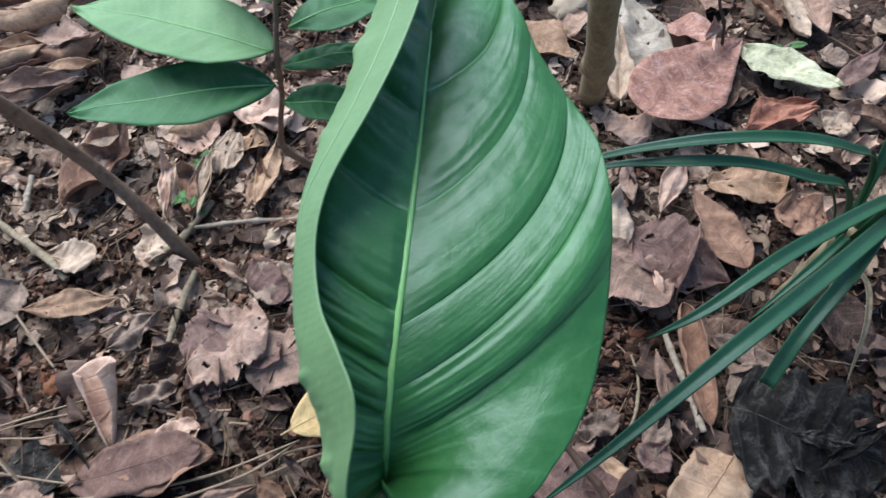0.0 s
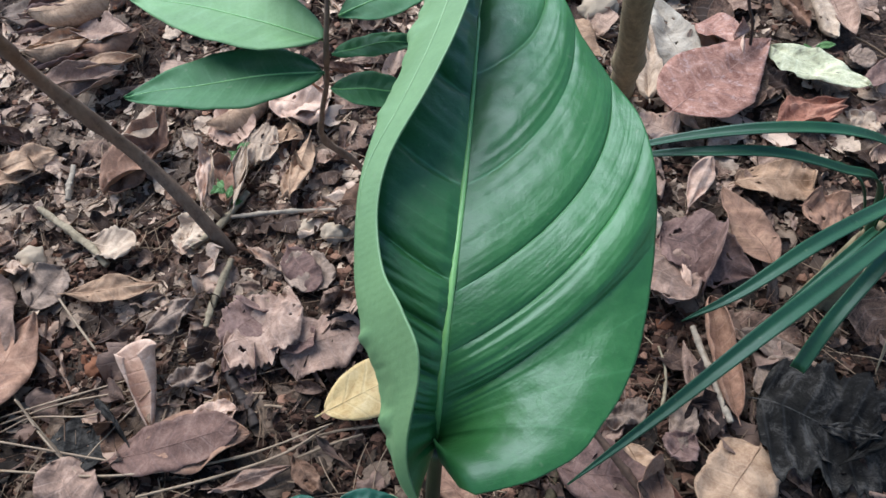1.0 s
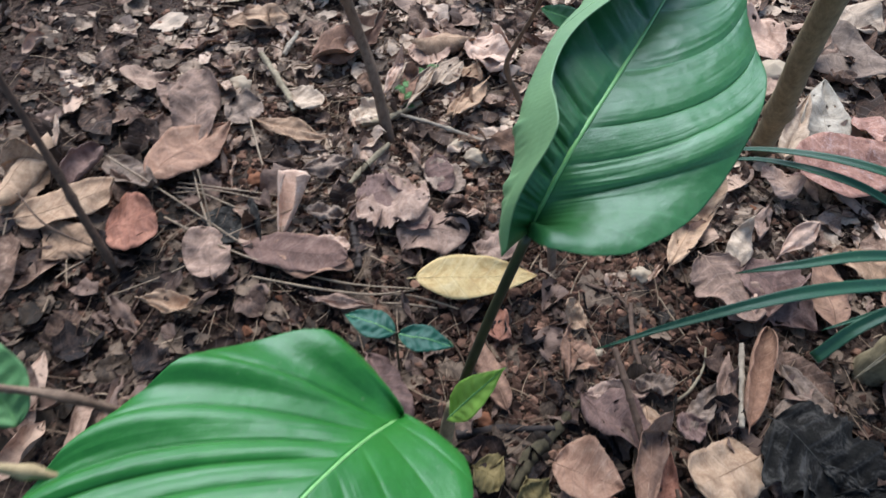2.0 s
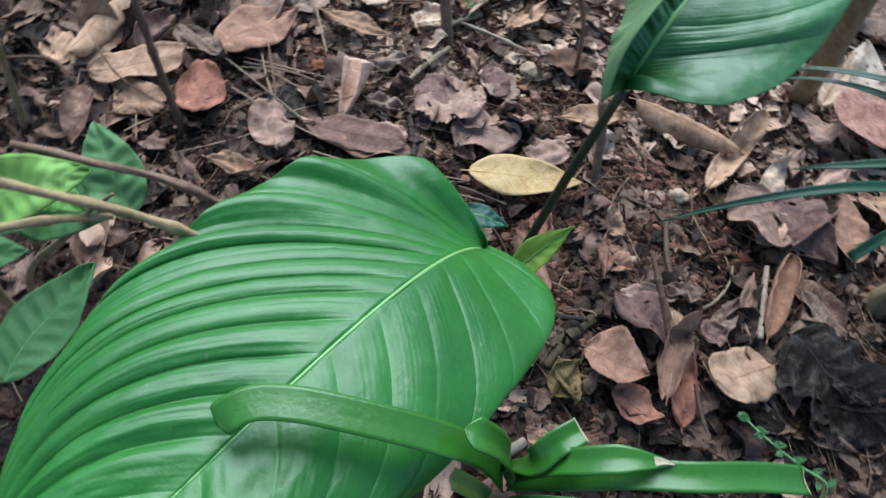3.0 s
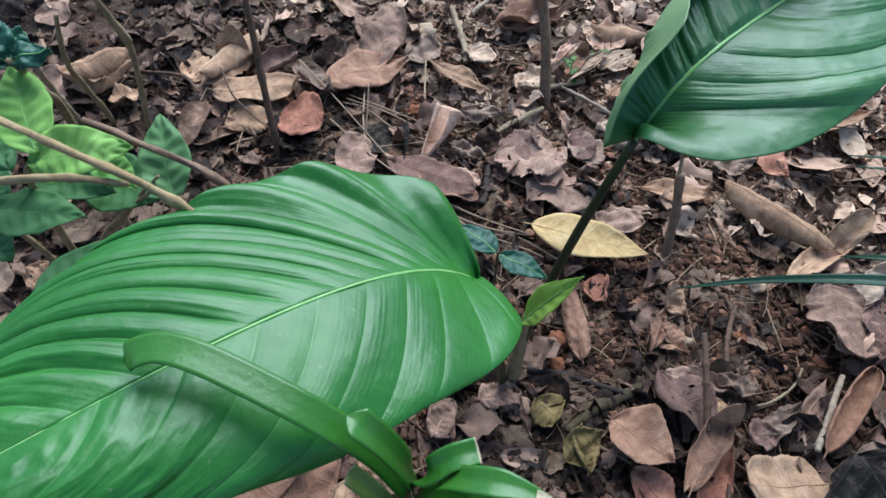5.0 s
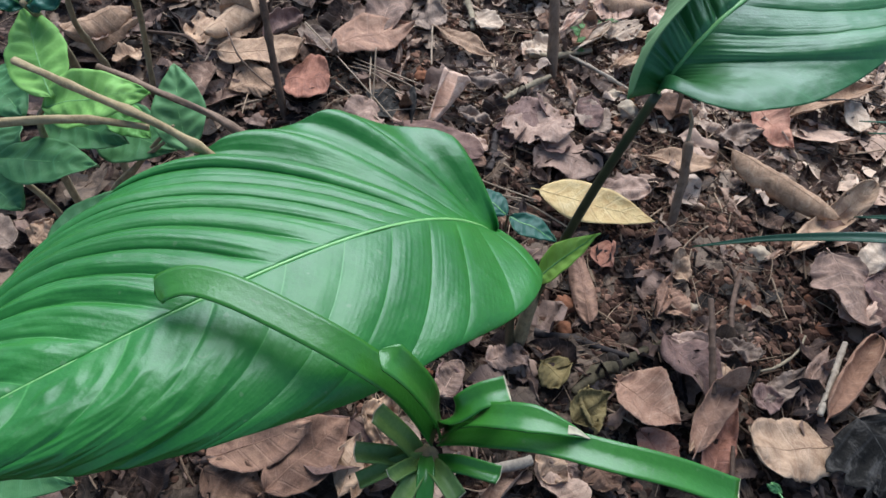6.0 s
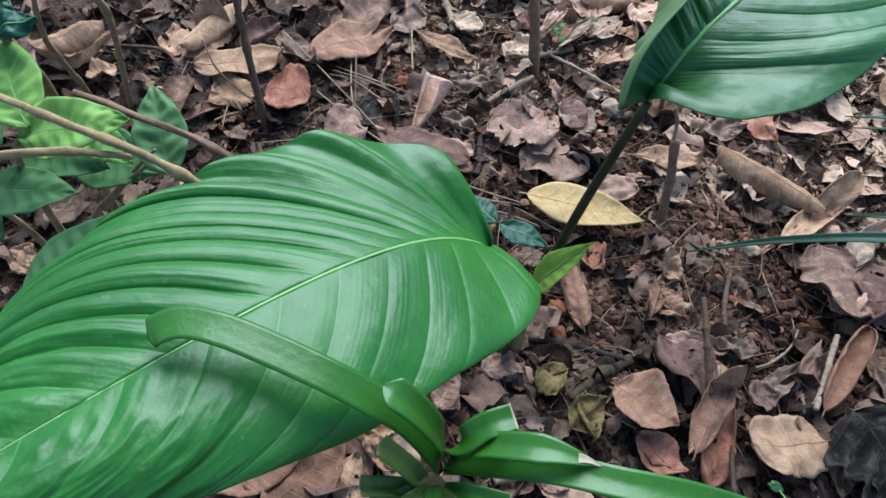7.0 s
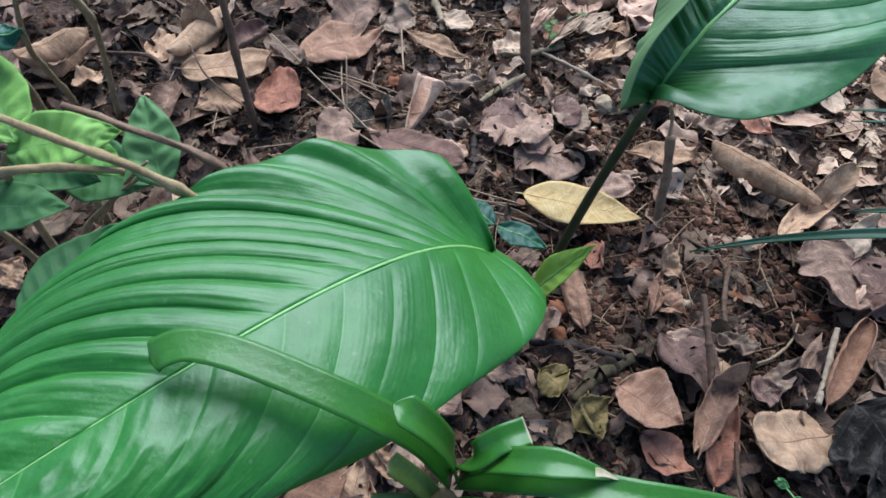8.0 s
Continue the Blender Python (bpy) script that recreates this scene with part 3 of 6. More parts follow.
def dead_leaf(x, y, heading, length, width, tone, shape="ovate", curl=0.35, bend=0.2, lift=0.006, wave=0.006, ragged=0.09, roll_deg=0.0, tilt_deg=0.0, crease=0.0,
              words="", twist=0.2, rib=True, skew=0.0):
    """A fallen leaf: its stalk end lies at x, y and its tip points to heading (degrees)."""
    DEAD_COUNT[0] += 1
    k = DEAD_COUNT[0]
    own = random.Random(k * 7 + 1)
    curl, bend, wave, twist = curl * own.uniform(0.7, 1.15), bend + own.uniform(-0.3, 0.2), wave * own.uniform(0.6, 1.3), twist + own.uniform(-0.35, 0.35)
    curl = min(curl, 5.6)
    if curl > 1.5 and own.random() < 0.55 and not words:
        curl = -curl
    roll_deg, tilt_deg = roll_deg + own.gauss(0, 5), tilt_deg + own.gauss(0, 3)
    torn = own.random() < 0.45 and not words and tone not in ("yellow", "mottled")
    nu, nv = (64, 33) if torn or tone == "black" else (40, 15)
    G, uv = leaf_grid(length, width, shape, curl, bend, wave, ragged, 7, k, nu, nv, crease, twist, 0.0009 if tone == "black" else 0.0005, skew, abs(curl) > 1.2, own.uniform(-0.25, 0.25) if not words else 0.0, (0.3 if abs(curl) > 2.0 else 1.0) if not words else 0.3)
    if not words and own.random() < 0.4 and abs(curl) < 2.0:
        # the tip is folded back or broken upwards
        at, turned = length * own.uniform(0.55, 0.85), radians(own.uniform(35, 115))
        past = np.maximum(G[..., 0] - at + 0.35 * (G[..., 1] if own.random() < 0.5 else -G[..., 1]), 0.0)
        soft = np.minimum(past / (0.12 * length), 1.0) * turned
        G[..., 0] -= past * (1 - np.cos(soft))
        G[..., 2] += past * np.sin(soft)
    gap = None
    if torn:
        # holes and bites out of the margin
        gap = np.zeros((nu - 1, nv - 1), dtype=bool)
        for i in range(nu - 1):
            for j in range(nv - 1):
                rim = abs(2 * j / (nv - 2) - 1)
                bite = noise.noise((i * 0.12 + k * 3.7, j * 0.17, 1.0)) + 0.30 * noise.noise((i * 0.33 + k, j * 0.4, 6.0)) + 0.30 * max(0, rim - 0.6) + (0.2 if i > nu * 0.88 else 0)
                gap[i, j] = bite > 0.60 and abs(j - nv // 2) > 1
    m = pose(0, 0, 0, 0, 0, heading) @ pose(0, 0, 0, roll_deg, -tilt_deg, 0)
    G = moved(G, m)
    mid = (length / 2 * math.cos(radians(heading)), length / 2 * math.sin(radians(heading)))
    z0 = ground_z(x + mid[0], y + mid[1]) - np.percentile(G[:, :, 2], 4) + lift + 0.004
    me = sheet("dead_leaf", G, uv, [DEAD[tone]], 0.0006, False, gap)
    ob = new("dead_leaf", me)
    ob.location = (x, y, z0)
    ORIGIN[ob] = Vector((0, 0, 0))
    shown = words or ("curled " if abs(curl) > 1.2 else "flat ") + TONE_WORDS[tone] + " dead leaf lying on the forest floor"
    tagged(ob, shown, "dead leaf", "fallen leaves")
    if rib:
        c = G.shape[1] // 2
        N = grid_normals(G)[:, c]
        line = G[:, c] + N * 0.0002
        stalk = line[0] - (line[1] - line[0]) / np.linalg.norm(line[1] - line[0]) * length * 0.07
        part("midrib", tube("midrib", [stalk, *line[::2], line[-1]], [0.0007, 0.0005, 0.0004, 0.0002], DEAD[tone], 6, 40), ob)
    return ob


def cone_leaf(x, y, heading, length, mouth, rise, tone, words):
    """A fallen leaf rolled into a cone: its point lies at x, y, its mouth opens towards heading, raised a little; its two margins leave a slit on top."""
    DEAD_COUNT[0] += 1
    nu, nv = 30, 33
    G, uv = np.zeros((nu, nv, 3)), np.zeros((nu, nv, 2))
    for i in range(nu):
        u = i / (nu - 1)
        r = mouth / 2 * (0.10 + 0.90 * u ** 0.8)
        slit = 0.35 + 0.55 * (1 - abs(2 * u - 0.9))
        for j in range(nv):
            v = j / (nv - 1)
            a = math.pi / 2 + slit + (2 * math.pi - 2 * slit) * v
            k = r * (1 + 0.10 * noise.noise((u * 4, v * 3, 2.0)))
            lip = length * (0.10 * math.sin(a) * -1 + 0.07 * noise.noise((v * 5, 1.0, 4.0))) * u ** 6
            G[i, j] = (u * length + lip, k * 1.05 * math.cos(a), k * 0.85 * math.sin(a))
            uv[i, j] = (u * 7, abs(2 * v - 1))
    G = moved(G, pose(0, 0, 0, 0, 0, heading) @ pose(0, 0, 0, 0, -rise, 0))
    ob = new("dead_leaf", sheet("dead_leaf", G, uv, [DEAD[tone]], 0.0006))
    ob.location = (x, y, ground_z(x, y) - np.percentile(G[:, :, 2], 4) + 0.010)
    ORIGIN[ob] = Vector((0, 0, 0))
    tagged(ob, words, "dead leaf", "fallen leaves")
    return ob


TONE_WORDS = {"tan": "tan", "pink": "greyish pink", "red": "reddish brown", "orange": "orange brown", "brown": "dark brown", "grey": "grey weathered", "pale": "pale bleached",
              "blush": "pale pinkish", "mottled": "pale green mottled", "yellow": "yellow", "olive": "olive decaying", "black": "blackened decaying", "dusk": "dusky grey-brown", "umber": "umber brown", "rose": "pinkish red-brown", "ash": "ash-grey", "maroon": "maroon-brown"}

# ---- ground: one sheet of soil, fine in the middle and wide at its rim ----
def ground_sheet():
    fine = np.linspace(-1, 1, 261)
    ax = np.concatenate([-np.geomspace(40, 1.05, 30), fine, np.geomspace(1.05, 40, 30)])
    xs, ys = ax - 0.12, ax + 0.25
    n = len(ax)
    verts = []
    for a in xs:
        for b in ys:
            far = max(abs(a + 0.12), abs(b - 0.25))
            verts.append((a, b, ground_z(a, b) if far < 1.6 else ground_z(a, b) + 0.05 * (far - 1.6) * noise.noise((a * 0.4, b * 0.4, 2.0))))
    i, j = np.meshgrid(np.arange(n - 1), np.arange(n - 1), indexing="ij")
    q = np.stack([i * n + j, (i + 1) * n + j, (i + 1) * n + j + 1, i * n + j + 1], -1).reshape(-1, 4)
    return mesh_of("ground", verts, q.tolist(), [SOIL])


tagged(new("ground", ground_sheet()), "dark brown crumbly forest soil", "ground", kind="structure")


# ---- the broad-leaved plant: two large leaves, their stalks and a young leaf ----
def smooth(a, b, x):
    t = np.clip((x - a) / (b - a), 0, 1)
    return t * t * (3 - 2 * t)


def lobe_width(u, widest, power, blunt=0.5):
    """Half width of a broad leaf with a rounded base: 1 at widest, 0 at the tip."""
    near = np.clip(1 - np.clip(1 - u / widest, 0, 1) ** 3, 0, 1) ** blunt
    past = 1 - np.clip((u - widest) / (1 - widest), 0, 1) ** power
    return np.where(u < widest, near, past)


def ribbed(G, S, V, P, depth, lump, seed, crumple=None, fine=0.05, groove=0.45, edge_fade=0.9, wrinkle=0.0013):
    """Raises the strips between the side veins, sinks the veins, and adds gentle lumps."""
    N = grid_normals(G)
    N = np.where(N[..., 2:3] * np.sign(N[..., 2].mean()) < -2, -N, N) * np.sign(N[..., 2].mean())
    fr = P - np.floor(P)
    env = np.clip(V / 0.10, 0, 1) * (1 - smooth(0.75, 1.0, V) * edge_fade) * (1 - smooth(0.80, 1.0, S) * 0.8) * smooth(0.0, 0.25, P) * (0.65 + 0.35 * smooth(0.0, 0.22, S))
    d = np.minimum(fr, 1 - fr)
    env = env * np.vectorize(lambda q: 0.85 + 0.75 * noise.noise((q * 2.7, seed, 0.0)))(np.floor(P))
    h = depth * ((1 - groove) * np.sin(math.pi * fr) + groove * (1 - np.exp(-d / 0.07)) - 0.6) * env
    wob = np.array([[noise.noise((q * 2.3, w * 2.0, seed)) for w in V[0]] for q in P[:, 0]])
    pleat = np.abs(((P * 3 + 0.35 * wob) % 1.0) - 0.5) * 2
    h += depth * fine * (1.6 * pleat ** 0.7 - 1) * env * (1 + 1.3 * wob)
    h += 0.08 * depth * fine * np.cos(2 * math.pi * (P * 8 + 0.9 * wob)) * env * (0.5 + wob)
    n, m = S.shape
    for i in range(n):
        for j in range(m):
            p = G[i, j]
            crease = abs(noise.noise((P[i, j] * 7.0, V[i, j] * 1.7, seed + 3.0)))
            h[i, j] += wrinkle * (0.25 - crease) * env[i, j] * (1 - 0.6 * V[i, j]) * max(0.0, 0.45 + 1.3 * noise.noise((P[i, j] * 1.3, V[i, j] * 2.5, seed + 8.0)))
            h[i, j] += lump * (noise.noise((p[0] * 28, p[1] * 28, seed)) + 0.5 * noise.noise((p[0] * 70, p[1] * 70, seed + 5.0)) + 0.28 * noise.noise((p[0] * 170, p[1] * 170, seed + 1.0)))
            if crumple is not None:
                c, r, a = crumple
                g = math.exp(-((p[0] - c[0]) ** 2 + (p[1] - c[1]) ** 2) / r ** 2)
                h[i, j] += g * a * min(1.0, V[i, j] / 0.2) * (0.32 - abs(noise.noise((P[i, j] * 1.5, V[i, j] * 2.2, seed + 2.0))) + 0.35 * (0.25 - abs(noise.noise((P[i, j] * 3.5, V[i, j] * 6.0, seed)))))
    return G + N * h[..., None]


def vein_phase(s, near, per=2.25, even=0.0):
    """Counts the side veins along the midrib: crowded at the base, wide apart towards the tip."""
    return per * np.log1p(s / near) + even * s


def half_blade(mid, edge, ctrl, count, across, near, per=2.25, even=0.0):
    """Grid of half a blade: each row follows one side vein from the midrib in an arc to the margin."""
    s = near * (np.exp(np.linspace(0, 1, count) * np.log1p(1 / near)) - 1)
    v = np.linspace(0, 1, across)
    G = np.zeros((count, across, 3))
    for i, a in enumerate(s):
        A, B, C = mid(a), edge(a), ctrl(a)
        for j, t in enumerate(v):
            G[i, j] = (1 - t) ** 2 * A + 2 * t * (1 - t) * C + t * t * B
    S = np.repeat(s[:, None], across, 1)
    V = np.repeat(v[None, :], count, 0)
    return G, S, V, vein_phase(S, near, per, even)


def arc_ctrl(edge, mid, s, out, ahead, degrees_ahead, bulge, swing=0.92):
    """Bends a side vein: it leaves the midrib at an angle and swings round until it runs along the margin."""
    a, b = mid(s), edge(s)
    e = 0.004
    t = edge(min(1.0, s + e)) - edge(max(0.0, s - e))
    w = radians(degrees_ahead)
    d = math.cos(w) * np.array(out) + math.sin(w) * np.array(ahead)
    reach = max(1e-6, math.hypot(b[0] - a[0], b[1] - a[1]))
    det = d[0] * t[1] - d[1] * t[0]
    p = ((b[0] - a[0]) * t[1] - (b[1] - a[1]) * t[0]) / det if abs(det) > 1e-9 else 0.5 * reach
    q = (d[0] * (b[1] - a[1]) - d[1] * (b[0] - a[0])) / det if abs(det) > 1e-9 else 0.0
    p = min(max(swing * p, 0.30 * reach), 0.85 * reach) if p > 0 and q > 0 else 0.45 * reach
    blend = float(smooth(0.01, 0.06, np.array(s)))
    swung = np.array((a[0] + p * d[0], a[1] + p * d[1], 0.5 * (a[2] + b[2]) + bulge))
    straight = np.array((a[0] + 0.55 * (b[0] - a[0]), a[1] + 0.40 * (b[1] - a[1]), 0.5 * (a[2] + b[2]) + bulge))
    return straight * (1 - blend) + swung * blend


def sinus(start, place, u, depth):
    """Draws the margin in to the stalk between the two basal lobes."""
    t = float(smooth(0.0, depth, np.array(u)))
    return start * (1 - t) + place * t


plant = root("broad_leaf_plant", (-0.018, 0.0, ground_z(-0.018, 0.0)), "broad-leaved green forest plant with two large glossy ribbed leaves", "plant")


# first leaf: nearly level, its one side lying flat, the other raised with its margin folded over
def mid_1(s):
    return np.array((-0.003 + 0.012 * (1 - math.exp(-s / 0.25)) + 0.004 * s, 0.030 + 0.28 * s, 0.325 - 0.049 * math.exp(-s / 0.08) - 0.19 * max(0.0, s - 0.5) ** 2))


def knots(x, xs, ys):
    """A smooth line through a few values."""
    xs, ys = np.array(xs, dtype=float), np.array(ys, dtype=float)
    slope = np.gradient(ys, xs)
    x = np.clip(np.asarray(x, dtype=float), xs[0], xs[-1])
    k = np.clip(np.searchsorted(xs, x) - 1, 0, len(xs) - 2)
    h = xs[k + 1] - xs[k]
    t = (x - xs[k]) / h
    return ((2 * t ** 3 - 3 * t ** 2 + 1) * ys[k] + (t ** 3 - 2 * t ** 2 + t) * h * slope[k]
            + (3 * t ** 2 - 2 * t ** 3) * ys[k + 1] + (t ** 3 - t ** 2) * h * slope[k + 1])


def veins_1(s):
    """Counts the side veins of the first leaf: whole numbers where one leaves the midrib."""
    return knots(s, (0.0, 0.035, 0.085, 0.155, 0.315, 0.525, 0.78, 1.0), (0.0, 1.0, 2.0, 3.0, 4.0, 5.0, 6.0, 6.9))


def reach_1(s):
    """How far along the margin the side vein that starts at s ends."""
    return float(np.interp(s, (0.0, 0.015, 0.035, 0.085, 0.155, 0.315, 0.525, 0.78, 1.0), (0.0, 0.13, 0.30, 0.46, 0.57, 0.68, 0.81, 0.92, 1.0)))


def edge_1(s):
    u = reach_1(s)
    y = 0.005 + 0.305 * u
    x = float(knots(y, (0.005, 0.010, 0.017, 0.031, 0.049, 0.070, 0.096, 0.130, 0.157, 0.174, 0.203, 0.236, 0.275, 0.310), (0.004, 0.026, 0.042, 0.056, 0.067, 0.0735, 0.0785, 0.0800, 0.0765, 0.0700, 0.0575, 0.0475, 0.033, 0.013)))
    z = 0.303 + 0.020 * float(smooth(0.02, 0.40, np.array(u))) - 0.10 * max(0.0, u - 0.55) ** 2 + 0.0025 * math.sin(19 * u)
    return sinus(mid_1(0), np.array((x, y, z)), u, 0.006)


def ctrl_1(s):
    return arc_ctrl(edge_1, mid_1, s, (1, 0), (0, 1), 31 - 55 * math.exp(-s / 0.04), 0.005 + 0.015 * math.exp(-s / 0.08), 0.76)


G, S, V, P = half_blade(mid_1, edge_1, ctrl_1, 420, 60, 0.03, 1.6, 1.2)
P = veins_1(S)
G = ribbed(G, S, V, P, 0.0030, 0.0010, 3.0, None, 0.062, 0.50, 0.75, 0.0012)
leaf_1 = part("leaf_blade", sheet("leaf_blade", G, np.stack([P, V], -1), [GREEN_DARK, GREEN_BACK], 0.0006, flip=True), plant, "large dark green glossy ribbed leaf with a folded margin")

# raised side with the folded margin
n_s, n_v = 220, 64
s_row = 0.06 * (np.exp(np.linspace(0, 1, n_s) * vein_phase(1.0, 0.06) / 2.25) - 1)
v_col = np.linspace(0, 1, n_v)
G = np.zeros((n_s, n_v, 3))
for i, s in enumerate(s_row):
    a = mid_1(s)
    u = reach_1(s)
    y_edge = a[1] + 0.030 - 0.054 * math.exp(-s / 0.06)
    flat = float(knots(y_edge, (0.004, 0.012, 0.033, 0.057, 0.085, 0.112, 0.14, 0.18, 0.25, 0.342), (0.004, 0.013, 0.021, 0.030, 0.035, 0.037, 0.035, 0.030, 0.022, 0.001)))
    strip = 0.0005 * math.sin(95 * y_edge) + float(knots(y_edge, (0.004, 0.012, 0.024, 0.036, 0.052, 0.069, 0.089, 0.110, 0.135, 0.18, 0.25, 0.342), (0.003, 0.016, 0.034, 0.043, 0.035, 0.021, 0.014, 0.016, 0.027, 0.036, 0.028, 0.001)))
    a0 = radians(17 + 26 * math.exp(-max(0.0, y_edge) / 0.075))
    a1 = radians(112 + 30 * float(smooth(0.01, 0.12, np.array(y_edge))))
    length = flat / math.cos(a0) + strip
    fold = 1 - strip / length
    x, z = a[0], a[2]
    for j, v in enumerate(v_col):
        if j:
            bent = a0 + (a1 - a0) * float(smooth(fold - 0.11, fold + 0.09, np.array(v)))
            dv = length / (n_v - 1)
            x -= math.cos(bent) * dv
            z += math.sin(bent) * dv
        G[i, j] = (x, a[1] + (y_edge - a[1]) * min(1.0, v / max(fold, 0.05)) ** 1.2, z)
S = np.repeat(s_row[:, None], n_v, 1)
V = np.repeat(v_col[None, :], n_s, 0)
Q = veins_1(S) * 1.25 + 0.3 * V
rise = np.clip(V / 0.08, 0, 1) * (1 - smooth(0.45, 0.72, V))
crease = np.vectorize(lambda q, v: noise.noise((q * 5.0, v * 2.2, 4.0)))(Q, V)
h = 0.0034 * (np.abs(np.sin(math.pi * Q)) ** 0.5 - 0.5) * rise
h += 0.0011 * (np.abs(np.sin(3 * math.pi * Q + 1.5 * crease)) ** 0.7 - 0.5) * rise * (1 - smooth(0.1, 0.5, V) * 0.6)
h += 0.0016 * (0.25 - np.abs(crease)) * rise
N = grid_normals(G)
G = G + N * h[..., None]
raised = part("raised_half", sheet("raised_half", G, np.stack([Q, V], -1), [GREEN_DARK, GREEN_BACK], 0.0006, flip=False), leaf_1, "raised half with its pale underside folded over")
pts = []
for i in range(90, n_s - 10, 8):
    up = N[i, 50] * (1 if N[i, 50, 2] > 0 else -1)
    pts.append(tuple(G[i, 50] + 0.0004 * up))
part("vein", tube("vein", pts, [0.0001, 0.0003, 0.0004, 0.0003], GREEN_BACK_VEIN, 6, 70, 0.1, 6, 0.8), raised)
line = [mid_1(s) + np.array((0, 0, 0.0004)) for s in np.linspace(0, 1, 26)]
part("midrib", tube("midrib", line, [0.0015, 0.0012, 0.0010, 0.0008, 0.0004], RIB_PALE, 8, 60, 0.08, 1, 0.7), leaf_1, "pale green midrib")


# second leaf: rising towards its tip, bright and strongly pleated
def mid_2(s):
    return np.array((-0.027 - 0.038 * s, -0.062 - 0.298 * s, 0.292 - 0.093 * math.exp(-s / 0.20) - 0.06 * max(0.0, s - 0.75) ** 2))


def reach_2(s, side):
    far = 0.17 if side < 0 else 0.32
    return (1 - math.exp(-s / far)) / (1 - math.exp(-1 / far))


def edge_2(s, side):
    u = reach_2(s, side)
    if side < 0:
        y, w = -0.034 - 0.326 * u, 0.099 * float(lobe_width(np.array(u), 0.45, 2.5))
        z = 0.263 - 0.048 * math.exp(-u / 0.16) + 0.0060 * math.sin(36 * u) * (1 - u)
    else:
        y, w = -0.058 - 0.302 * u, 0.067 * float(lobe_width(np.array(u), 0.32, 2.3))
        z = 0.246 - 0.044 * math.exp(-u / 0.14) + 0.042 * u + 0.002 * math.sin(23 * u)
    return sinus(mid_2(0), np.array((-0.027 - 0.036 * u + side * w, y, z)), u, 0.05)


for side, depth, name in ((-1, 0.0042, "leaf_blade"), (1, 0.0013, "blade_half")):
    def edge_here(s, side=side):
        return edge_2(s, side)

    def ctrl_here(s, side=side):
        return arc_ctrl(edge_here, mid_2, s, (side, 0), (0, -1), (34 if side < 0 else 40) - 50 * math.exp(-s / 0.06), 0.018 if side < 0 else 0.011)

    G, S, V, P = half_blade(mid_2, edge_here, ctrl_here, 460, 72, 0.07, 2.4, 5.0)
    if side < 0:
        P = knots(S, (0.0, 0.035, 0.075, 0.115, 0.155, 0.2, 0.25, 0.3, 0.375, 0.455, 0.53, 0.61, 0.7, 0.8, 1.0), (0.0, 1.0, 2.0, 3.0, 4.0, 5.0, 6.0, 7.0, 8.0, 9.0, 10.0, 11.0, 12.0, 13.0, 14.5))
    G = ribbed(G, S, V, P, depth, 0.0006, 8.0, ((-0.052, -0.278), 0.050, 0.0045), 0.05 if side < 0 else 0.02, 0.5, 0.55, 0.0007 if side < 0 else 0.0005)
    me = sheet(name, G, np.stack([P, V], -1), [GREEN_BRIGHT, GREEN_BACK], 0.0006, flip=side < 0)
    if side < 0:
        leaf_2 = part(name, me, plant, "large bright green leaf with deep parallel pleats")
    else:
        part(name, me, leaf_2)
line = [mid_2(s) + np.array((0, 0, 0.0003)) for s in np.linspace(0, 1, 26)]
part("midrib", tube("midrib", line, [0.0011, 0.0009, 0.0007, 0.0004, 0.0002], RIB_PALE, 8, 60, 0.15, 2, 0.6), leaf_2, "pale green midrib")

# stalks and the sheathed young leaf between them
part("petiole", tube("petiole", [(-0.020, 0.000, -0.040), (-0.017, -0.003, 0.08), (-0.011, 0.010, 0.185), (-0.003, 0.030, 0.276)], [0.0042, 0.0036, 0.0032, 0.0029], PETIOLE, 12, 40, 0.05, 3), plant, "dark olive leaf stalk")
part("petiole", tube("petiole", [(-0.022, -0.004, -0.040), (-0.024, -0.030, 0.09), (-0.026, -0.050, 0.160), (-0.027, -0.062, 0.199)], [0.0042, 0.0036, 0.0032, 0.0028], PETIOLE, 12, 34, 0.05, 4), plant, "dark olive leaf stalk")
green_leaf("young_leaf", (-0.014, -0.020, 0.115), (0.010, -0.001, 0.184), 0.024, plant, [GREEN_YOUNG, GREEN_YOUNG], "lance", (-0.1, -0.3, 0.95), 0, 0.9, -0.3, 7, 41, 0.002, 0.0007, "half-unrolled young green leaf", 0.0008)
part("sheath", tube("sheath", [(-0.020, 0.0, -0.035), (-0.019, -0.003, 0.05), (-0.018, -0.007, 0.108)], [0.0065, 0.0055, 0.003], BARK_OLIVE, 12, 20, 0.15, 5), plant, "dull olive sheath at the stem")

# ---- strap-leaved plant, trimmed, at the foot of the second leaf ----
straps = root("strap_leaf_plant", (0.048, -0.212, ground_z(0.048, -0.212)), "green strap-leaved plant with several leaves cut short", "plant")
part("stem", tube("stem", [(0.046, -0.215, -0.04), (0.050, -0.205, 0.12), (0.049, -0.194, 0.228)], [0.008, 0.0075, 0.0068], BARK_OLIVE, 12, 30, 0.25, 6), straps, "short scarred stem")
strap("strap_leaf", [(0.045, -0.185, 0.232), (0.034, -0.191, 0.262), (0.024, -0.197, 0.280), (0.008, -0.206, 0.294), (-0.014, -0.216, 0.301), (-0.034, -0.225, 0.304), (-0.048, -0.233, 0.303), (-0.054, -0.241, 0.301), (-0.056, -0.246, 0.297)], 0.0138, straps, GREEN_STRAP, 0.03, 0.05, 0.85, seed=1, label="long glossy arching leaf")
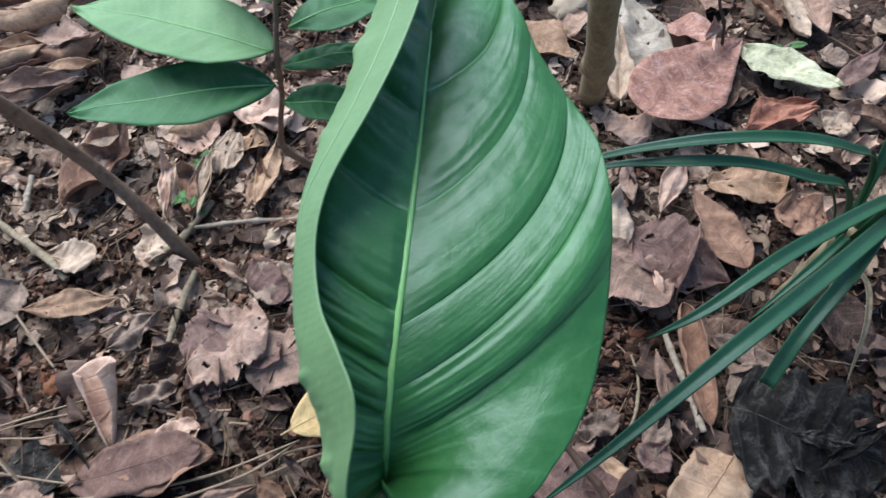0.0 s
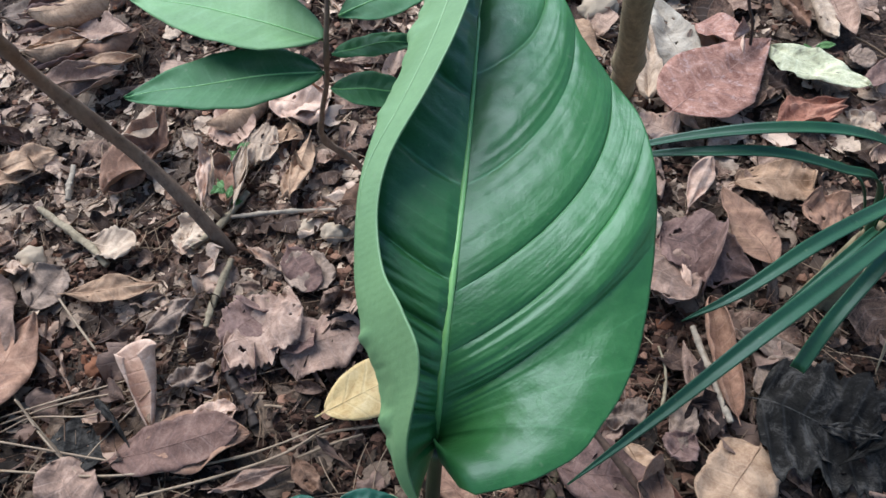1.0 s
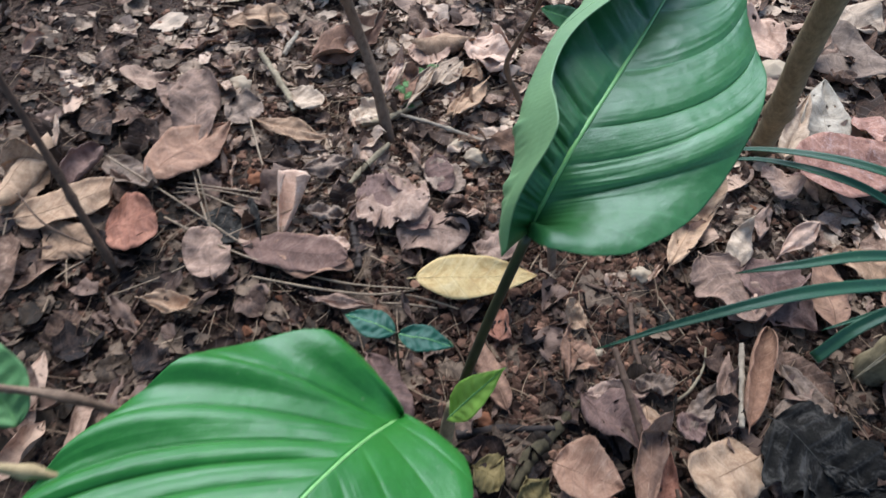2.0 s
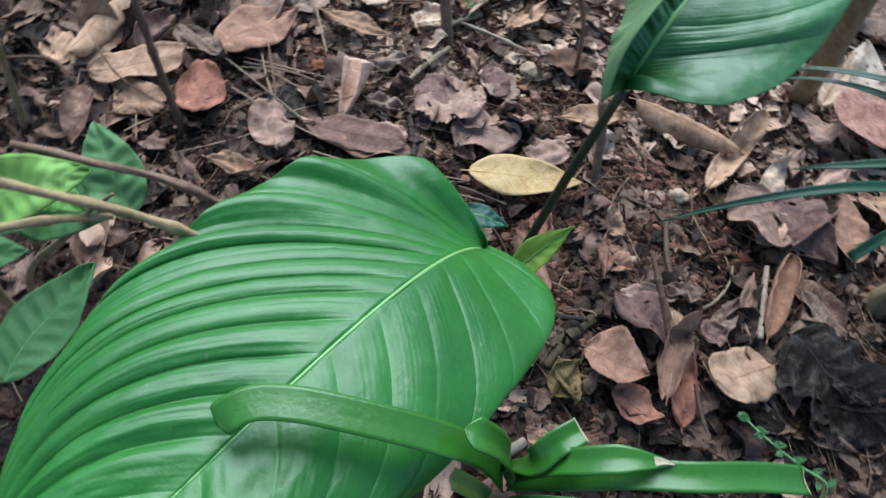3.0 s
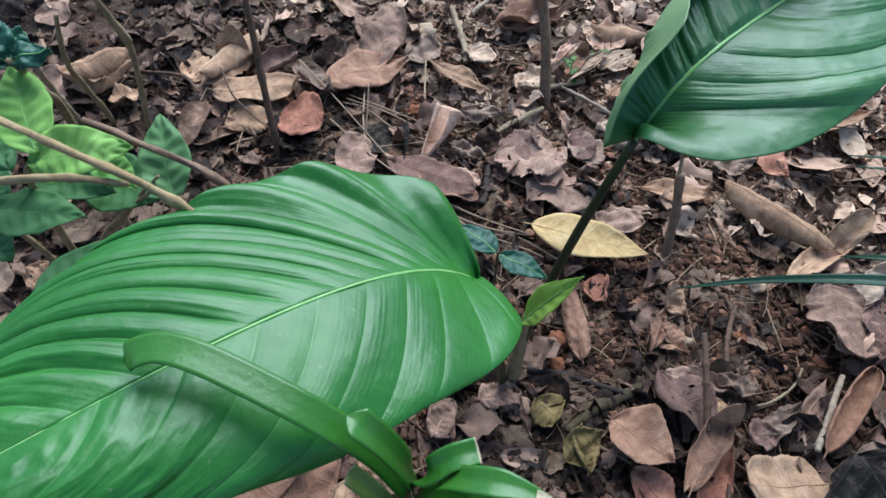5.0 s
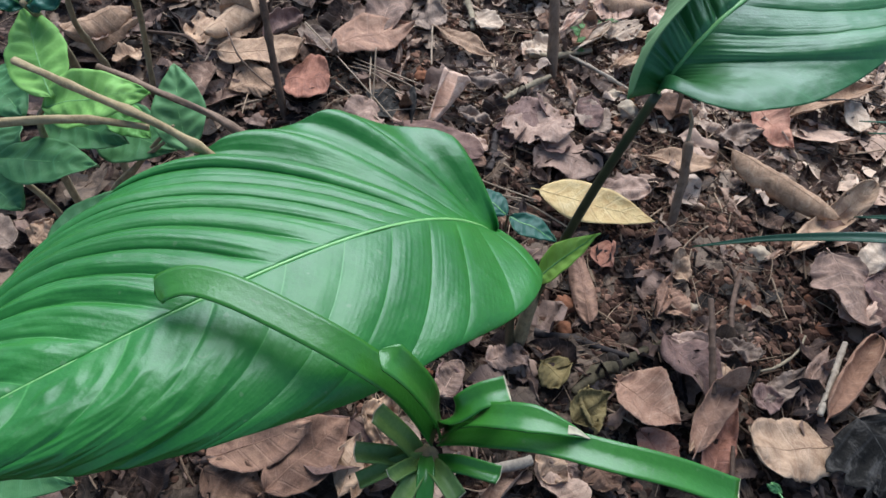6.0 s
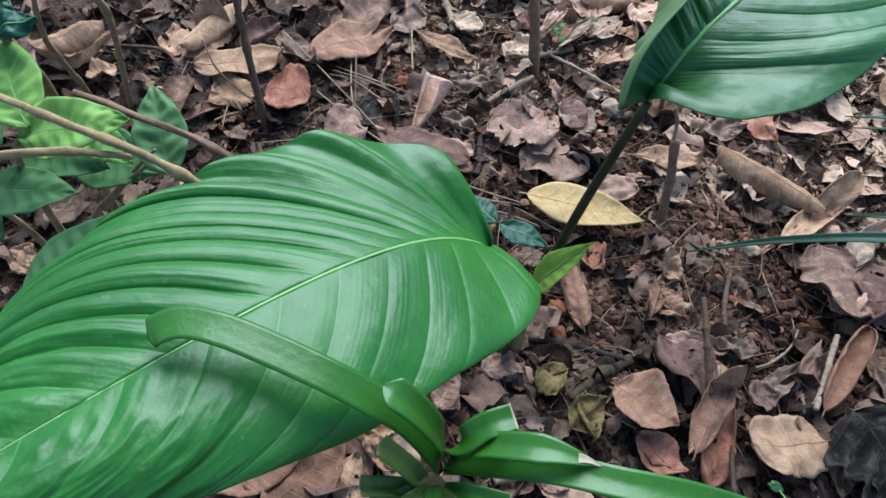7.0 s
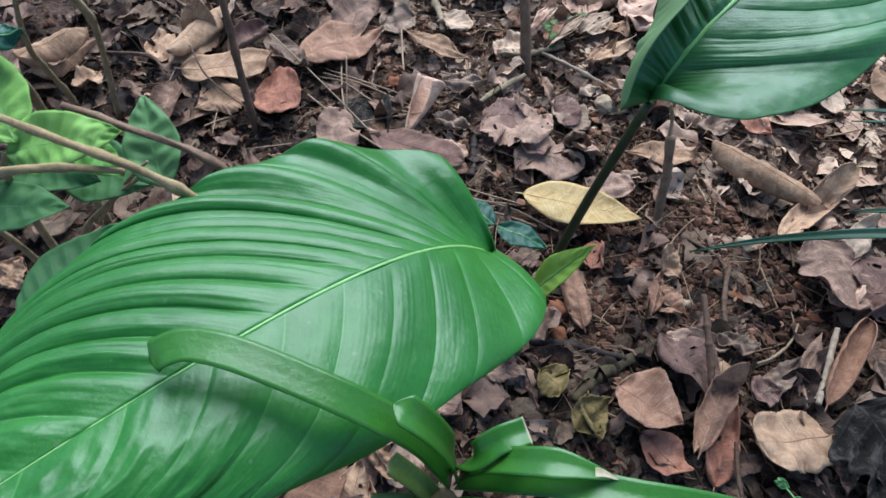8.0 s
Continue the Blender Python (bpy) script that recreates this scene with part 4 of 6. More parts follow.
strap("strap_leaf", [(0.045, -0.183, 0.232), (0.042, -0.186, 0.262), (0.035, -0.190, 0.281), (0.027, -0.194, 0.292), (0.020, -0.196, 0.294)], 0.0132, straps, GREEN_STRAP, 0.2, 0.18, 0.85, seed=2)
strap("strap_leaf", [(0.047, -0.182, 0.232), (0.056, -0.179, 0.262), (0.068, -0.175, 0.280), (0.081, -0.168, 0.287), (0.097, -0.159, 0.286)], 0.0118, straps, GREEN_STRAP, 0.2, 0.30, 0.85, seed=3, label="leaf with a bleached pointed tip")
strap("dry_tip", [(0.090, -0.163, 0.287), (0.093, -0.161, 0.287), (0.098, -0.159, 0.286)], 0.0040, straps, CUT_PALE, 0.2, 0.95, 0.95, seed=23, label="bleached dry leaf tip", count=12)
strap("strap_leaf", [(0.049, -0.183, 0.232), (0.066, -0.179, 0.262), (0.085, -0.170, 0.279), (0.107, -0.159, 0.286), (0.129, -0.144, 0.284), (0.150, -0.130, 0.277)], 0.0122, straps, GREEN_STRAP, 0.2, 0.2, 0.85, cut=True, seed=4, label="long leaf with a cut end")
strap("strap_leaf", [(0.045, -0.180, 0.232), (0.051, -0.181, 0.262), (0.055, -0.173, 0.272), (0.061, -0.163, 0.275)], 0.0115, straps, GREEN_STRAP, 0.3, 0.2, 0.85, cut=True, seed=5)
for k, (end, w) in enumerate((((0.031, -0.216, 0.237), 0.0125), ((0.027, -0.202, 0.247), 0.0135), ((0.047, -0.212, 0.236), 0.0095), ((0.076, -0.182, 0.240), 0.0115),
                              ((0.070, -0.198, 0.234), 0.0120), ((0.056, -0.216, 0.230), 0.0115), ((0.038, -0.220, 0.228), 0.0105), ((0.064, -0.210, 0.228), 0.0105))):
    b = Vector((0.049, -0.194, 0.214 + 0.002 * k))
    e = Vector(end)
    strap("cut_leaf", [b, b.lerp(e, 0.5) + Vector((0, 0, 0.005)), b.lerp(e, 1.12)], w * 0.72, straps, GREEN_OLD if k in (0, 1, 2, 4, 5, 6) else GREEN_STRAP, 0.45, 0.2, 0.7, cut=True, seed=10 + k, count=16, label="leaf stub with a dry pale cut end" if k == 0 else "")

# ---- grass tuft with long drooping blades ----
tuft = root("grass_tuft", (0.300, 0.250, ground_z(0.300, 0.250)), "tuft of long narrow dark green grass blades", "grass")
part("crown", tube("crown", [(0.302, 0.252, -0.04), (0.300, 0.250, 0.03), (0.296, 0.246, 0.10)], [0.016, 0.013, 0.008], BARK_OLIVE, 12, 16, 0.4, 7), tuft, "dry fibrous crown")
C0 = (0.298, 0.248, 0.06)
blades = 0


def blade(*pts, w=0.0075, cut=False, base=C0, fold=0.5, mat=None, label=""):
    global blades
    blades += 1
    strap("blade", [base, *pts], w, tuft, mat or GREEN_GRASS, fold, 0.35, 0.7, cut=cut, seed=30 + blades, label=label, count=40)


blade((0.280, 0.251, 0.170), (0.250, 0.241, 0.203), (0.209, 0.234, 0.222), (0.162, 0.235, 0.220), (0.113, 0.242, 0.200), (0.075, 0.246, 0.175), w=0.0085)
blade((0.267, 0.239, 0.160), (0.228, 0.228, 0.192), (0.185, 0.226, 0.210), (0.147, 0.229, 0.208), (0.113, 0.241, 0.190), (0.085, 0.246, 0.170), w=0.0080)
blade((0.290, 0.228, 0.150), (0.268, 0.211, 0.192), (0.192, 0.160, 0.222), (0.144, 0.129, 0.218), (0.117, 0.120, 0.203), w=0.0082)
blade((0.290, 0.220, 0.150), (0.264, 0.196, 0.192), (0.204, 0.146, 0.217), (0.151, 0.105, 0.225), (0.097, 0.066, 0.208), (0.056, 0.040, 0.180), w=0.0088)
blade((0.280, 0.212, 0.160), (0.256, 0.188, 0.192), (0.228, 0.157, 0.200), (0.201, 0.129, 0.188), (0.187, 0.110, 0.165), w=0.0080, cut=True)
blade((0.300, 0.215, 0.150), (0.300, 0.170, 0.165), (0.298, 0.125, 0.125), (0.300, 0.100, 0.060), w=0.0055, mat=GREEN_STRAP)
blade((0.310, 0.220, 0.150), (0.318, 0.180, 0.165), (0.322, 0.130, 0.135), (0.325, 0.095, 0.070), w=0.0060)
blade((0.275, 0.225, 0.130), (0.240, 0.195, 0.140), (0.205, 0.170, 0.120), w=0.0055)
blade((0.275, 0.255, 0.130), (0.250, 0.255, 0.160), (0.225, 0.258, 0.165), w=0.0050)
blade((0.310, 0.285, 0.150), (0.325, 0.330, 0.190), (0.345, 0.390, 0.190), w=0.0070)
blade((0.330, 0.262, 0.150), (0.385, 0.270, 0.200), (0.450, 0.275, 0.190), w=0.0080)
blade((0.320, 0.235, 0.160), (0.360, 0.210, 0.210), (0.420, 0.180, 0.200), w=0.0080)
blade((0.312, 0.252, 0.160), (0.330, 0.246, 0.240), (0.360, 0.238, 0.290), w=0.0070)
blade((0.285, 0.222, 0.100), (0.268, 0.198, 0.110), (0.250, 0.170, 0.080), w=0.0045, mat=BARK_TAN, label="dry straw-coloured blade")
blade((0.296, 0.212, 0.100), (0.290, 0.180, 0.100), (0.286, 0.150, 0.060), w=0.0040, mat=BARK_TAN, label="dry straw-coloured blade")

# ---- pinnate seedling behind the first leaf ----
pin = root("pinnate_sapling", (-0.090, 0.345, ground_z(-0.090, 0.345)), "young sapling with pairs of long dark green leaflets", "plant")
part("stem", tube("stem", [(-0.088, 0.348, -0.04), (-0.098, 0.333, 0.06), (-0.115, 0.311, 0.125), (-0.104, 0.292, 0.175), (-0.088, 0.272, 0.225), (-0.075, 0.252, 0.277), (-0.068, 0.262, 0.315), (-0.062, 0.275, 0.36)], [0.0026, 0.0026, 0.0028, 0.0020, 0.0017, 0.0015, 0.0013, 0.0011], BARK_MID, 10, 60, 0.15, 8, knots=4), pin, "thin brown stem")
green_leaf("leaflet", (-0.078, 0.244, 0.262), (-0.194, 0.231, 0.256), 0.046, pin, [GREEN_LEAFLET, GREEN_BACK], "ovate", seed=51, curl=0.25, bend=-0.25, veins=11)
green_leaf("leaflet", (-0.076, 0.253, 0.278), (-0.205, 0.300, 0.272), 0.050, pin, [GREEN_FRESH, GREEN_BACK], "ovate", seed=52, curl=0.25, bend=-0.25, veins=11)
green_leaf("leaflet", (-0.070, 0.266, 0.300), (-0.140, 0.350, 0.300), 0.034, pin, [GREEN_FRESH, GREEN_BACK], "ovate", seed=53, curl=0.25, bend=-0.3, veins=10)
green_leaf("leaflet", (-0.074, 0.236, 0.258), (-0.020, 0.244, 0.240), 0.027, pin, [GREEN_LEAFLET, GREEN_BACK], "ovate", seed=54, curl=0.25, bend=-0.3, veins=9)
green_leaf("leaflet", (-0.072, 0.247, 0.272), (-0.020, 0.274, 0.258), 0.018, pin, [GREEN_LEAFLET, GREEN_BACK], "ovate", seed=55, curl=0.5, bend=-0.3, veins=9)
green_leaf("leaflet", (-0.066, 0.257, 0.290), (-0.004, 0.296, 0.282), 0.032, pin, [GREEN_LEAFLET, GREEN_BACK], "ovate", seed=56, curl=0.25, bend=-0.3, veins=9)
green_leaf("leaflet", (-0.063, 0.272, 0.345), (-0.120, 0.320, 0.375), 0.030, pin, [GREEN_LEAFLET, GREEN_BACK], "ovate", seed=57, curl=0.25, bend=-0.3, veins=9)

# ---- saplings' bare stems and sticks ----
def stem_thing(name, pts, radii, mat, label, category="stem", knots=3, rough=0.15, seed=0, sides=12, count=40, group=""):
    at = Vector((pts[0][0], pts[0][1], ground_z(pts[0][0], pts[0][1])))
    if name == "sapling_stem":
        o = root(name, at, label, category, group)
        part("bark", tube("bark", pts, radii, mat, sides, count, rough, seed, 1.0, knots), o)
        L = spline(pts, 60)
        own = random.Random(seed)
        for k in (14, 25, 37, 48):
            w = own.uniform(0, 6.28)
            r = float(np.interp(k / 59, np.linspace(0, 1, len(radii)), radii))
            c = Vector(L[k]) + Vector((math.cos(w), math.sin(w), 0)) * r * 0.7
            part("bud_scar", tube("bud_scar", [c + Vector((0, 0, -r * 0.6)), c, c + Vector((0, 0, r * 0.6))], [r * 0.15, r * 0.5, r * 0.15], mat, 8, 9, 0.3, k), o)
        return o
    return thing(name, tube(name, pts, radii, mat, sides, count, rough, seed, 1.0, knots), at, label, category, group)


stem_thing("sapling_stem", [(-0.224, 0.288, -0.04), (-0.258, 0.308, 0.05), (-0.285, 0.320, 0.10), (-0.300, 0.300, 0.20), (-0.277, 0.266, 0.27), (-0.255, 0.235, 0.34)], [0.0065, 0.0060, 0.0058, 0.0050, 0.0045, 0.0040], BARK_MID, "leaning bare brown sapling stem", seed=61)
stem_thing("sapling_stem", [(0.153, 0.508, -0.045), (0.135, 0.425, 0.10), (0.121, 0.377, 0.20), (0.106, 0.315, 0.35), (0.095, 0.270, 0.46)], [0.0135, 0.0120, 0.0112, 0.0105, 0.010], BARK_OLIVE, "straight olive-brown sapling trunk", seed=62, knots=2, rough=0.08, sides=16)
stem_thing("sapling_stem", [(-0.362, 0.006, -0.04), (-0.398, 0.022, 0.05), (-0.420, 0.034, 0.10), (-0.455, 0.050, 0.20), (-0.480, 0.060, 0.30)], [0.0040, 0.0037, 0.0034, 0.0030, 0.0026], BARK_BROWN, "thin upright dark brown bare stem", seed=63)
stump = root("broken_stem", (-0.006, 0.222, ground_z(-0.006, 0.222)), "short broken dead stem standing in the soil", "stem")
part("stem", tube("stem", [(0.002, 0.208, -0.035), (-0.020, 0.232, 0.03), (-0.035, 0.242, 0.066)], [0.0046, 0.0044, 0.0050], BARK_MID, 12, 26, 0.3, 64, 1.0, 2), stump)
part("splinter", tube("splinter", [(-0.036, 0.243, 0.060), (-0.041, 0.246, 0.080), (-0.046, 0.236, 0.104)], [0.0044, 0.0032, 0.0020], BARK_TAN, 8, 16, 0.5, 65, 0.4), stump, "torn pale splinter at the top")

# ---- leafy shrub beside the second leaf ----
shrub = root("leafy_shrub", (-0.330, -0.215, ground_z(-0.330, -0.215)), "small shrub with lime and mid-green oval leaves", "shrub")
part("branch", tube("branch", [(-0.335, -0.215, -0.04), (-0.325, -0.218, 0.10), (-0.290, -0.220, 0.19), (-0.258, -0.216, 0.232)], [0.0035, 0.003, 0.0022, 0.0012], BARK_OLIVE, 8, 30, 0.1, 71), shrub)
part("branch", tube("branch", [(-0.330, -0.212, -0.04), (-0.305, -0.200, 0.08), (-0.260, -0.180, 0.15), (-0.232, -0.165, 0.186)], [0.003, 0.0025, 0.002, 0.0012], BARK_OLIVE, 8, 30, 0.1, 72), shrub)
part("branch", tube("branch", [(-0.328, -0.222, -0.04), (-0.326, -0.235, 0.08), (-0.322, -0.245, 0.13), (-0.304, -0.252, 0.170)], [0.003, 0.0025, 0.002, 0.0012], BARK_OLIVE, 8, 30, 0.1, 73), shrub)
LIME, BUSH, SHADE, DULL = [GREEN_LIME, GREEN_LIME], [GREEN_BUSH, GREEN_BACK], [GREEN_SHADE, GREEN_BACK], [GREEN_DULL, GREEN_BACK]
green_leaf("leaf", (-0.252, -0.212, 0.238), (-0.322, -0.190, 0.252), 0.037, shrub, LIME, "ovate", (0.45, -0.35, 0.8), 0, 0.25, -0.3, 8, 81, 0.004, 0.0013, rib=0.0004, label="fresh lime green leaf")
green_leaf("leaf", (-0.256, -0.219, 0.232), (-0.212, -0.170, 0.246), 0.036, shrub, LIME, "ovate", (0.1, -0.5, 0.85), 0, 0.25, -0.5, 8, 82, 0.004, 0.0013, rib=0.0004, label="fresh lime green leaf")
green_leaf("leaf", (-0.214, -0.160, 0.188), (-0.262, -0.132, 0.214), 0.036, shrub, DULL, "ovate", (0.5, -0.5, 0.7), 0, 0.25, -0.4, 7, 83, 0.004, 0.0010, rib=0.0003, label="mid-green pointed leaf")
green_leaf("leaf", (-0.304, -0.252, 0.170), (-0.250, -0.206, 0.176), 0.038, shrub, SHADE, "ovate", (0.1, -0.1, 1), 0, 0.3, -0.3, 7, 84, 0.004, 0.0009, rib=0.0003)
green_leaf("leaf", (-0.318, -0.212, 0.176), (-0.252, -0.182, 0.180), 0.036, shrub, SHADE, "ovate", (0.2, -0.3, 0.9), 0, 0.3, -0.3, 7, 85, 0.004, 0.0009, rib=0.0003)
green_leaf("leaf", (-0.298, -0.184, 0.160), (-0.234, -0.160, 0.172), 0.046, shrub, SHADE, "ovate", (0.1, -0.3, 0.9), 0, 0.3, -0.3, 7, 86, 0.004, 0.0009, rib=0.0003)
green_leaf("leaf", (-0.352, -0.222, 0.196), (-0.292, -0.226, 0.202), 0.042, shrub, SHADE, "ovate", (0.0, -0.3, 0.9), 0, 0.3, -0.4, 7, 87, 0.004, 0.0009, rib=0.0003)
green_leaf("leaf", (-0.205, -0.270, 0.170), (-0.212, -0.192, 0.180), 0.042, shrub, SHADE, "ovate", (-0.2, -0.1, 1), 0, 0.3, -0.3, 8, 88, 0.004, 0.0009, rib=0.0003, label="larger shaded mid-green leaf")
green_leaf("leaf", (-0.318, -0.266, 0.150), (-0.272, -0.258, 0.152), 0.036, shrub, SHADE, "ovate", (0.0, 0.0, 1), 0, 0.3, -0.4, 7, 89, 0.004, 0.0009, rib=0.0003)
green_leaf("leaf", (-0.350, -0.240, 0.160), (-0.300, -0.246, 0.162), 0.038, shrub, SHADE, "ovate", (0.0, -0.2, 1), 0, 0.3, -0.4, 7, 90, 0.004, 0.0009, rib=0.0003)
green_leaf("leaf", (-0.272, -0.180, 0.196), (-0.236, -0.172, 0.190), 0.024, shrub, BUSH, "ovate", (0.0, -0.2, 1), 0, 0.3, -0.4, 7, 91, 0.004, 0.0009, rib=0.0003)
green_leaf("leaf", (-0.170, -0.366, 0.118), (-0.098, -0.324, 0.122), 0.052, shrub, SHADE, "ovate", (0.0, -0.1, 1), 0, 0.3, -0.3, 8, 392)
part("branch", tube("branch", [(-0.330, -0.230, 0.01), (-0.270, -0.310, 0.06), (-0.205, -0.368, 0.10), (-0.170, -0.366, 0.118)], [0.0026, 0.0022, 0.0016, 0.0011], BARK_OLIVE, 8, 30, 0.1, 76), shrub)
part("branch", tube("branch", [(-0.325, -0.225, 0.02), (-0.260, -0.262, 0.10), (-0.215, -0.275, 0.155), (-0.205, -0.270, 0.170)], [0.0025, 0.002, 0.0016, 0.0011], BARK_OLIVE, 8, 30, 0.1, 74), shrub)
part("branch", tube("branch", [(-0.282, -0.190, 0.115), (-0.245, -0.168, 0.175), (-0.222, -0.160, 0.205)], [0.0018, 0.0015, 0.001], BARK_OLIVE, 8, 20, 0.1, 75), shrub)

# dry twigs leaning over the shrub
stem_thing("dry_twig", [(-0.060, -0.130, -0.03), (-0.095, -0.155, 0.150), (-0.120, -0.167, 0.240), (-0.155, -0.182, 0.264), (-0.197, -0.200, 0.270), (-0.256, -0.220, 0.268)], [0.0022, 0.0022, 0.0022, 0.0022, 0.0022], BARK_TWIG, "pale tan dry cut twig leaning over the shrub", "twig", 6, 0.35, 92, 12, 90)
stem_thing("dry_twig", [(-0.420, -0.520, -0.03), (-0.330, -0.390, 0.200), (-0.262, -0.298, 0.258), (-0.224, -0.250, 0.264), (-0.196, -0.215, 0.266), (-0.172, -0.190, 0.262)], [0.0026, 0.0025, 0.0024, 0.0022, 0.0016], BARK_TWIG, "pale tan dry twig leaning over the shrub", "twig", 6, 0.35, 93, 12, 90)
stem_thing("dry_twig", [(-0.100, -0.100, -0.03), (-0.140, -0.118, 0.15), (-0.175, -0.137, 0.218), (-0.227, -0.160, 0.230), (-0.268, -0.177, 0.232)], [0.0024, 0.0023, 0.0022, 0.0021, 0.0024], BARK_MID, "dark weathered dry twig with a snapped end", "twig", 7, 0.45, 94, 12, 90)
stem_thing("thin_stem", [(-0.510, -0.071, -0.040), (-0.488, -0.073, 0.015), (-0.478, -0.070, 0.070), (-0.470, -0.069, 0.120), (-0.470, -0.077, 0.150), (-0.473, -0.084, 0.180), (-0.490, -0.089, 0.210)], [0.0032, 0.0030, 0.0028, 0.0034, 0.0024, 0.0020], BARK_OLIVE, "thin kinked bare olive-brown stem", knots=5, rough=0.3, seed=95, count=60)
stem_thing("thin_stem", [(-0.553, -0.090, -0.040), (-0.528, -0.099, 0.010), (-0.507, -0.115, 0.075), (-0.488, -0.123, 0.110), (-0.481, -0.122, 0.140), (-0.476, -0.117, 0.170)], [0.0030, 0.0028, 0.0026, 0.0020], BARK_OLIVE, "thin bare olive-brown stem", knots=4, rough=0.3, seed=96, count=60)
stem_thing("thin_stem", [(-0.576, -0.116, -0.040), (-0.545, -0.129, 0.020), (-0.531, -0.137, 0.060), (-0.513, -0.144, 0.100), (-0.512, -0.144, 0.125)], [0.0036, 0.0034, 0.0032, 0.0028], BARK_TAN, "weathered pale leaning stem", knots=3, rough=0.3, seed=98, count=60)
leafy = root("leafy_herb", (-0.385, -0.160, ground_z(-0.385, -0.160)), "thin stem topped with dark green crinkled leaves", "plant")
part("stem", tube("stem", [(-0.388, -0.158, -0.04), (-0.372, -0.165, 0.15), (-0.345, -0.177, 0.205), (-0.310, -0.187, 0.250), (-0.300, -0.194, 0.268)], [0.0036, 0.0034, 0.0032, 0.0030, 0.002], BARK_OLIVE, 10, 34, 0.12, 97), leafy)
for k, (b, e, w) in enumerate((((-0.302, -0.193, 0.266), (-0.318, -0.176, 0.272), 0.020), ((-0.302, -0.193, 0.266), (-0.288, -0.172, 0.270), 0.018),
                               ((-0.302, -0.193, 0.266), (-0.335, -0.190, 0.280), 0.022), ((-0.304, -0.193, 0.264), (-0.312, -0.214, 0.282), 0.018))):
    green_leaf("leaf", b, e, w, leafy, [GREEN_BLUE, GREEN_BACK], "ovate", (0.3, -0.3, 0.9), 0, 0.7, -0.5, 6, 100 + k, 0.006)
stem_thing("thin_stem", [(0.294, 0.540, -0.04), (0.277, 0.529, 0.04), (0.260, 0.521, 0.08), (0.240, 0.500, 0.16)], [0.0018, 0.0016, 0.0015, 0.0013], BARK_DARK, "very thin dark upright stem", seed=98, sides=8)

# ---- small seedlings ----
seedling = root("seedling", (-0.088, 0.046, ground_z(-0.088, 0.046)), "small seedling with a pair of dark blue-green leaves", "plant")
part("stem", tube("stem", [(-0.088, 0.050, -0.030), (-0.089, 0.046, 0.03), (-0.088, 0.042, 0.070)], [0.0012, 0.0011, 0.0010], PETIOLE, 8, 16, 0.05, 99), seedling)
green_leaf("leaf", (-0.089, 0.042, 0.070), (-0.133, 0.038, 0.069), 0.026, seedling, [GREEN_BLUE, GREEN_BACK], "ovate", (0, 0, 1), 0, 0.3, -0.2, 6, 111)
green_leaf("leaf", (-0.086, 0.042, 0.070), (-0.042, 0.053, 0.069), 0.024, seedling, [GREEN_BLUE, GREEN_BACK], "ovate", (0, 0, 1), 0, 0.3, -0.2, 6, 112)


def sprout(x, y, height, size, seed, turn):
    o = root("sprout", (x, y, ground_z(x, y)), "tiny light green sprout in the leaf litter", "plant", "sprouts")
    z = ground_z(x, y)
    part("stem", tube("stem", [(x, y, z - 0.004), (x + 0.002, y - 0.002, z + height * 0.6), (x + 0.003, y - 0.004, z + height)], [0.0007, 0.0006, 0.0005], RIB_PALE, 6, 12), o)
    for k in range(5):
        a = turn + k * 1.35
        h = z + height * (0.30 + 0.16 * k)
        b = Vector((x + 0.003, y - 0.004, h))
        green_leaf("leaf", b, b + Vector((math.cos(a) * size, math.sin(a) * size, size * 0.25)), size * 0.55, o, [GREEN_SPROUT, GREEN_BACK], "ovate", (0, -0.3, 1), 0, 0.3, -0.3, 5, seed + k, 0.001, 0.0002, rib=0.0003)


sprout(-0.242, 0.345, 0.055, 0.013, 300, 0.0)
sprout(0.350, 0.537, 0.028, 0.016, 310, 0.7)
sprout(-0.244, 0.404, 0.026, 0.014, 320, 1.4)

herb = root("creeping_herb", (0.283, 0.021, ground_z(0.283, 0.021)), "thin green herb stem with tiny leaves over the litter", "plant")
HERB = [(0.197, 0.034, 0.030), (0.222, 0.023, 0.035), (0.254, 0.020, 0.030), (0.283, 0.021, 0.020)]
part("stem", tube("stem", [HERB[0], HERB[1], HERB[2], HERB[3], (HERB[3][0] + 0.01, HERB[3][1] - 0.01, -0.03)], [0.0006, 0.0009, 0.0011, 0.0012, 0.0012], RIB_PALE, 6, 24), herb)
for k, b in enumerate(spline(HERB, 11)):
    a = 0.9 + (2.4 if k % 2 else -1.2) + 0.15 * k
    green_leaf("leaf", b, Vector(b) + Vector((math.cos(a) * 0.010, math.sin(a) * 0.010, 0.003)), 0.0055, herb, [GREEN_SHADE, GREEN_BACK], "ovate", (0, -0.3, 1), 0, 0.3, -0.3, 5, 330 + k, 0.001, 0.0002, rib=0.0002)


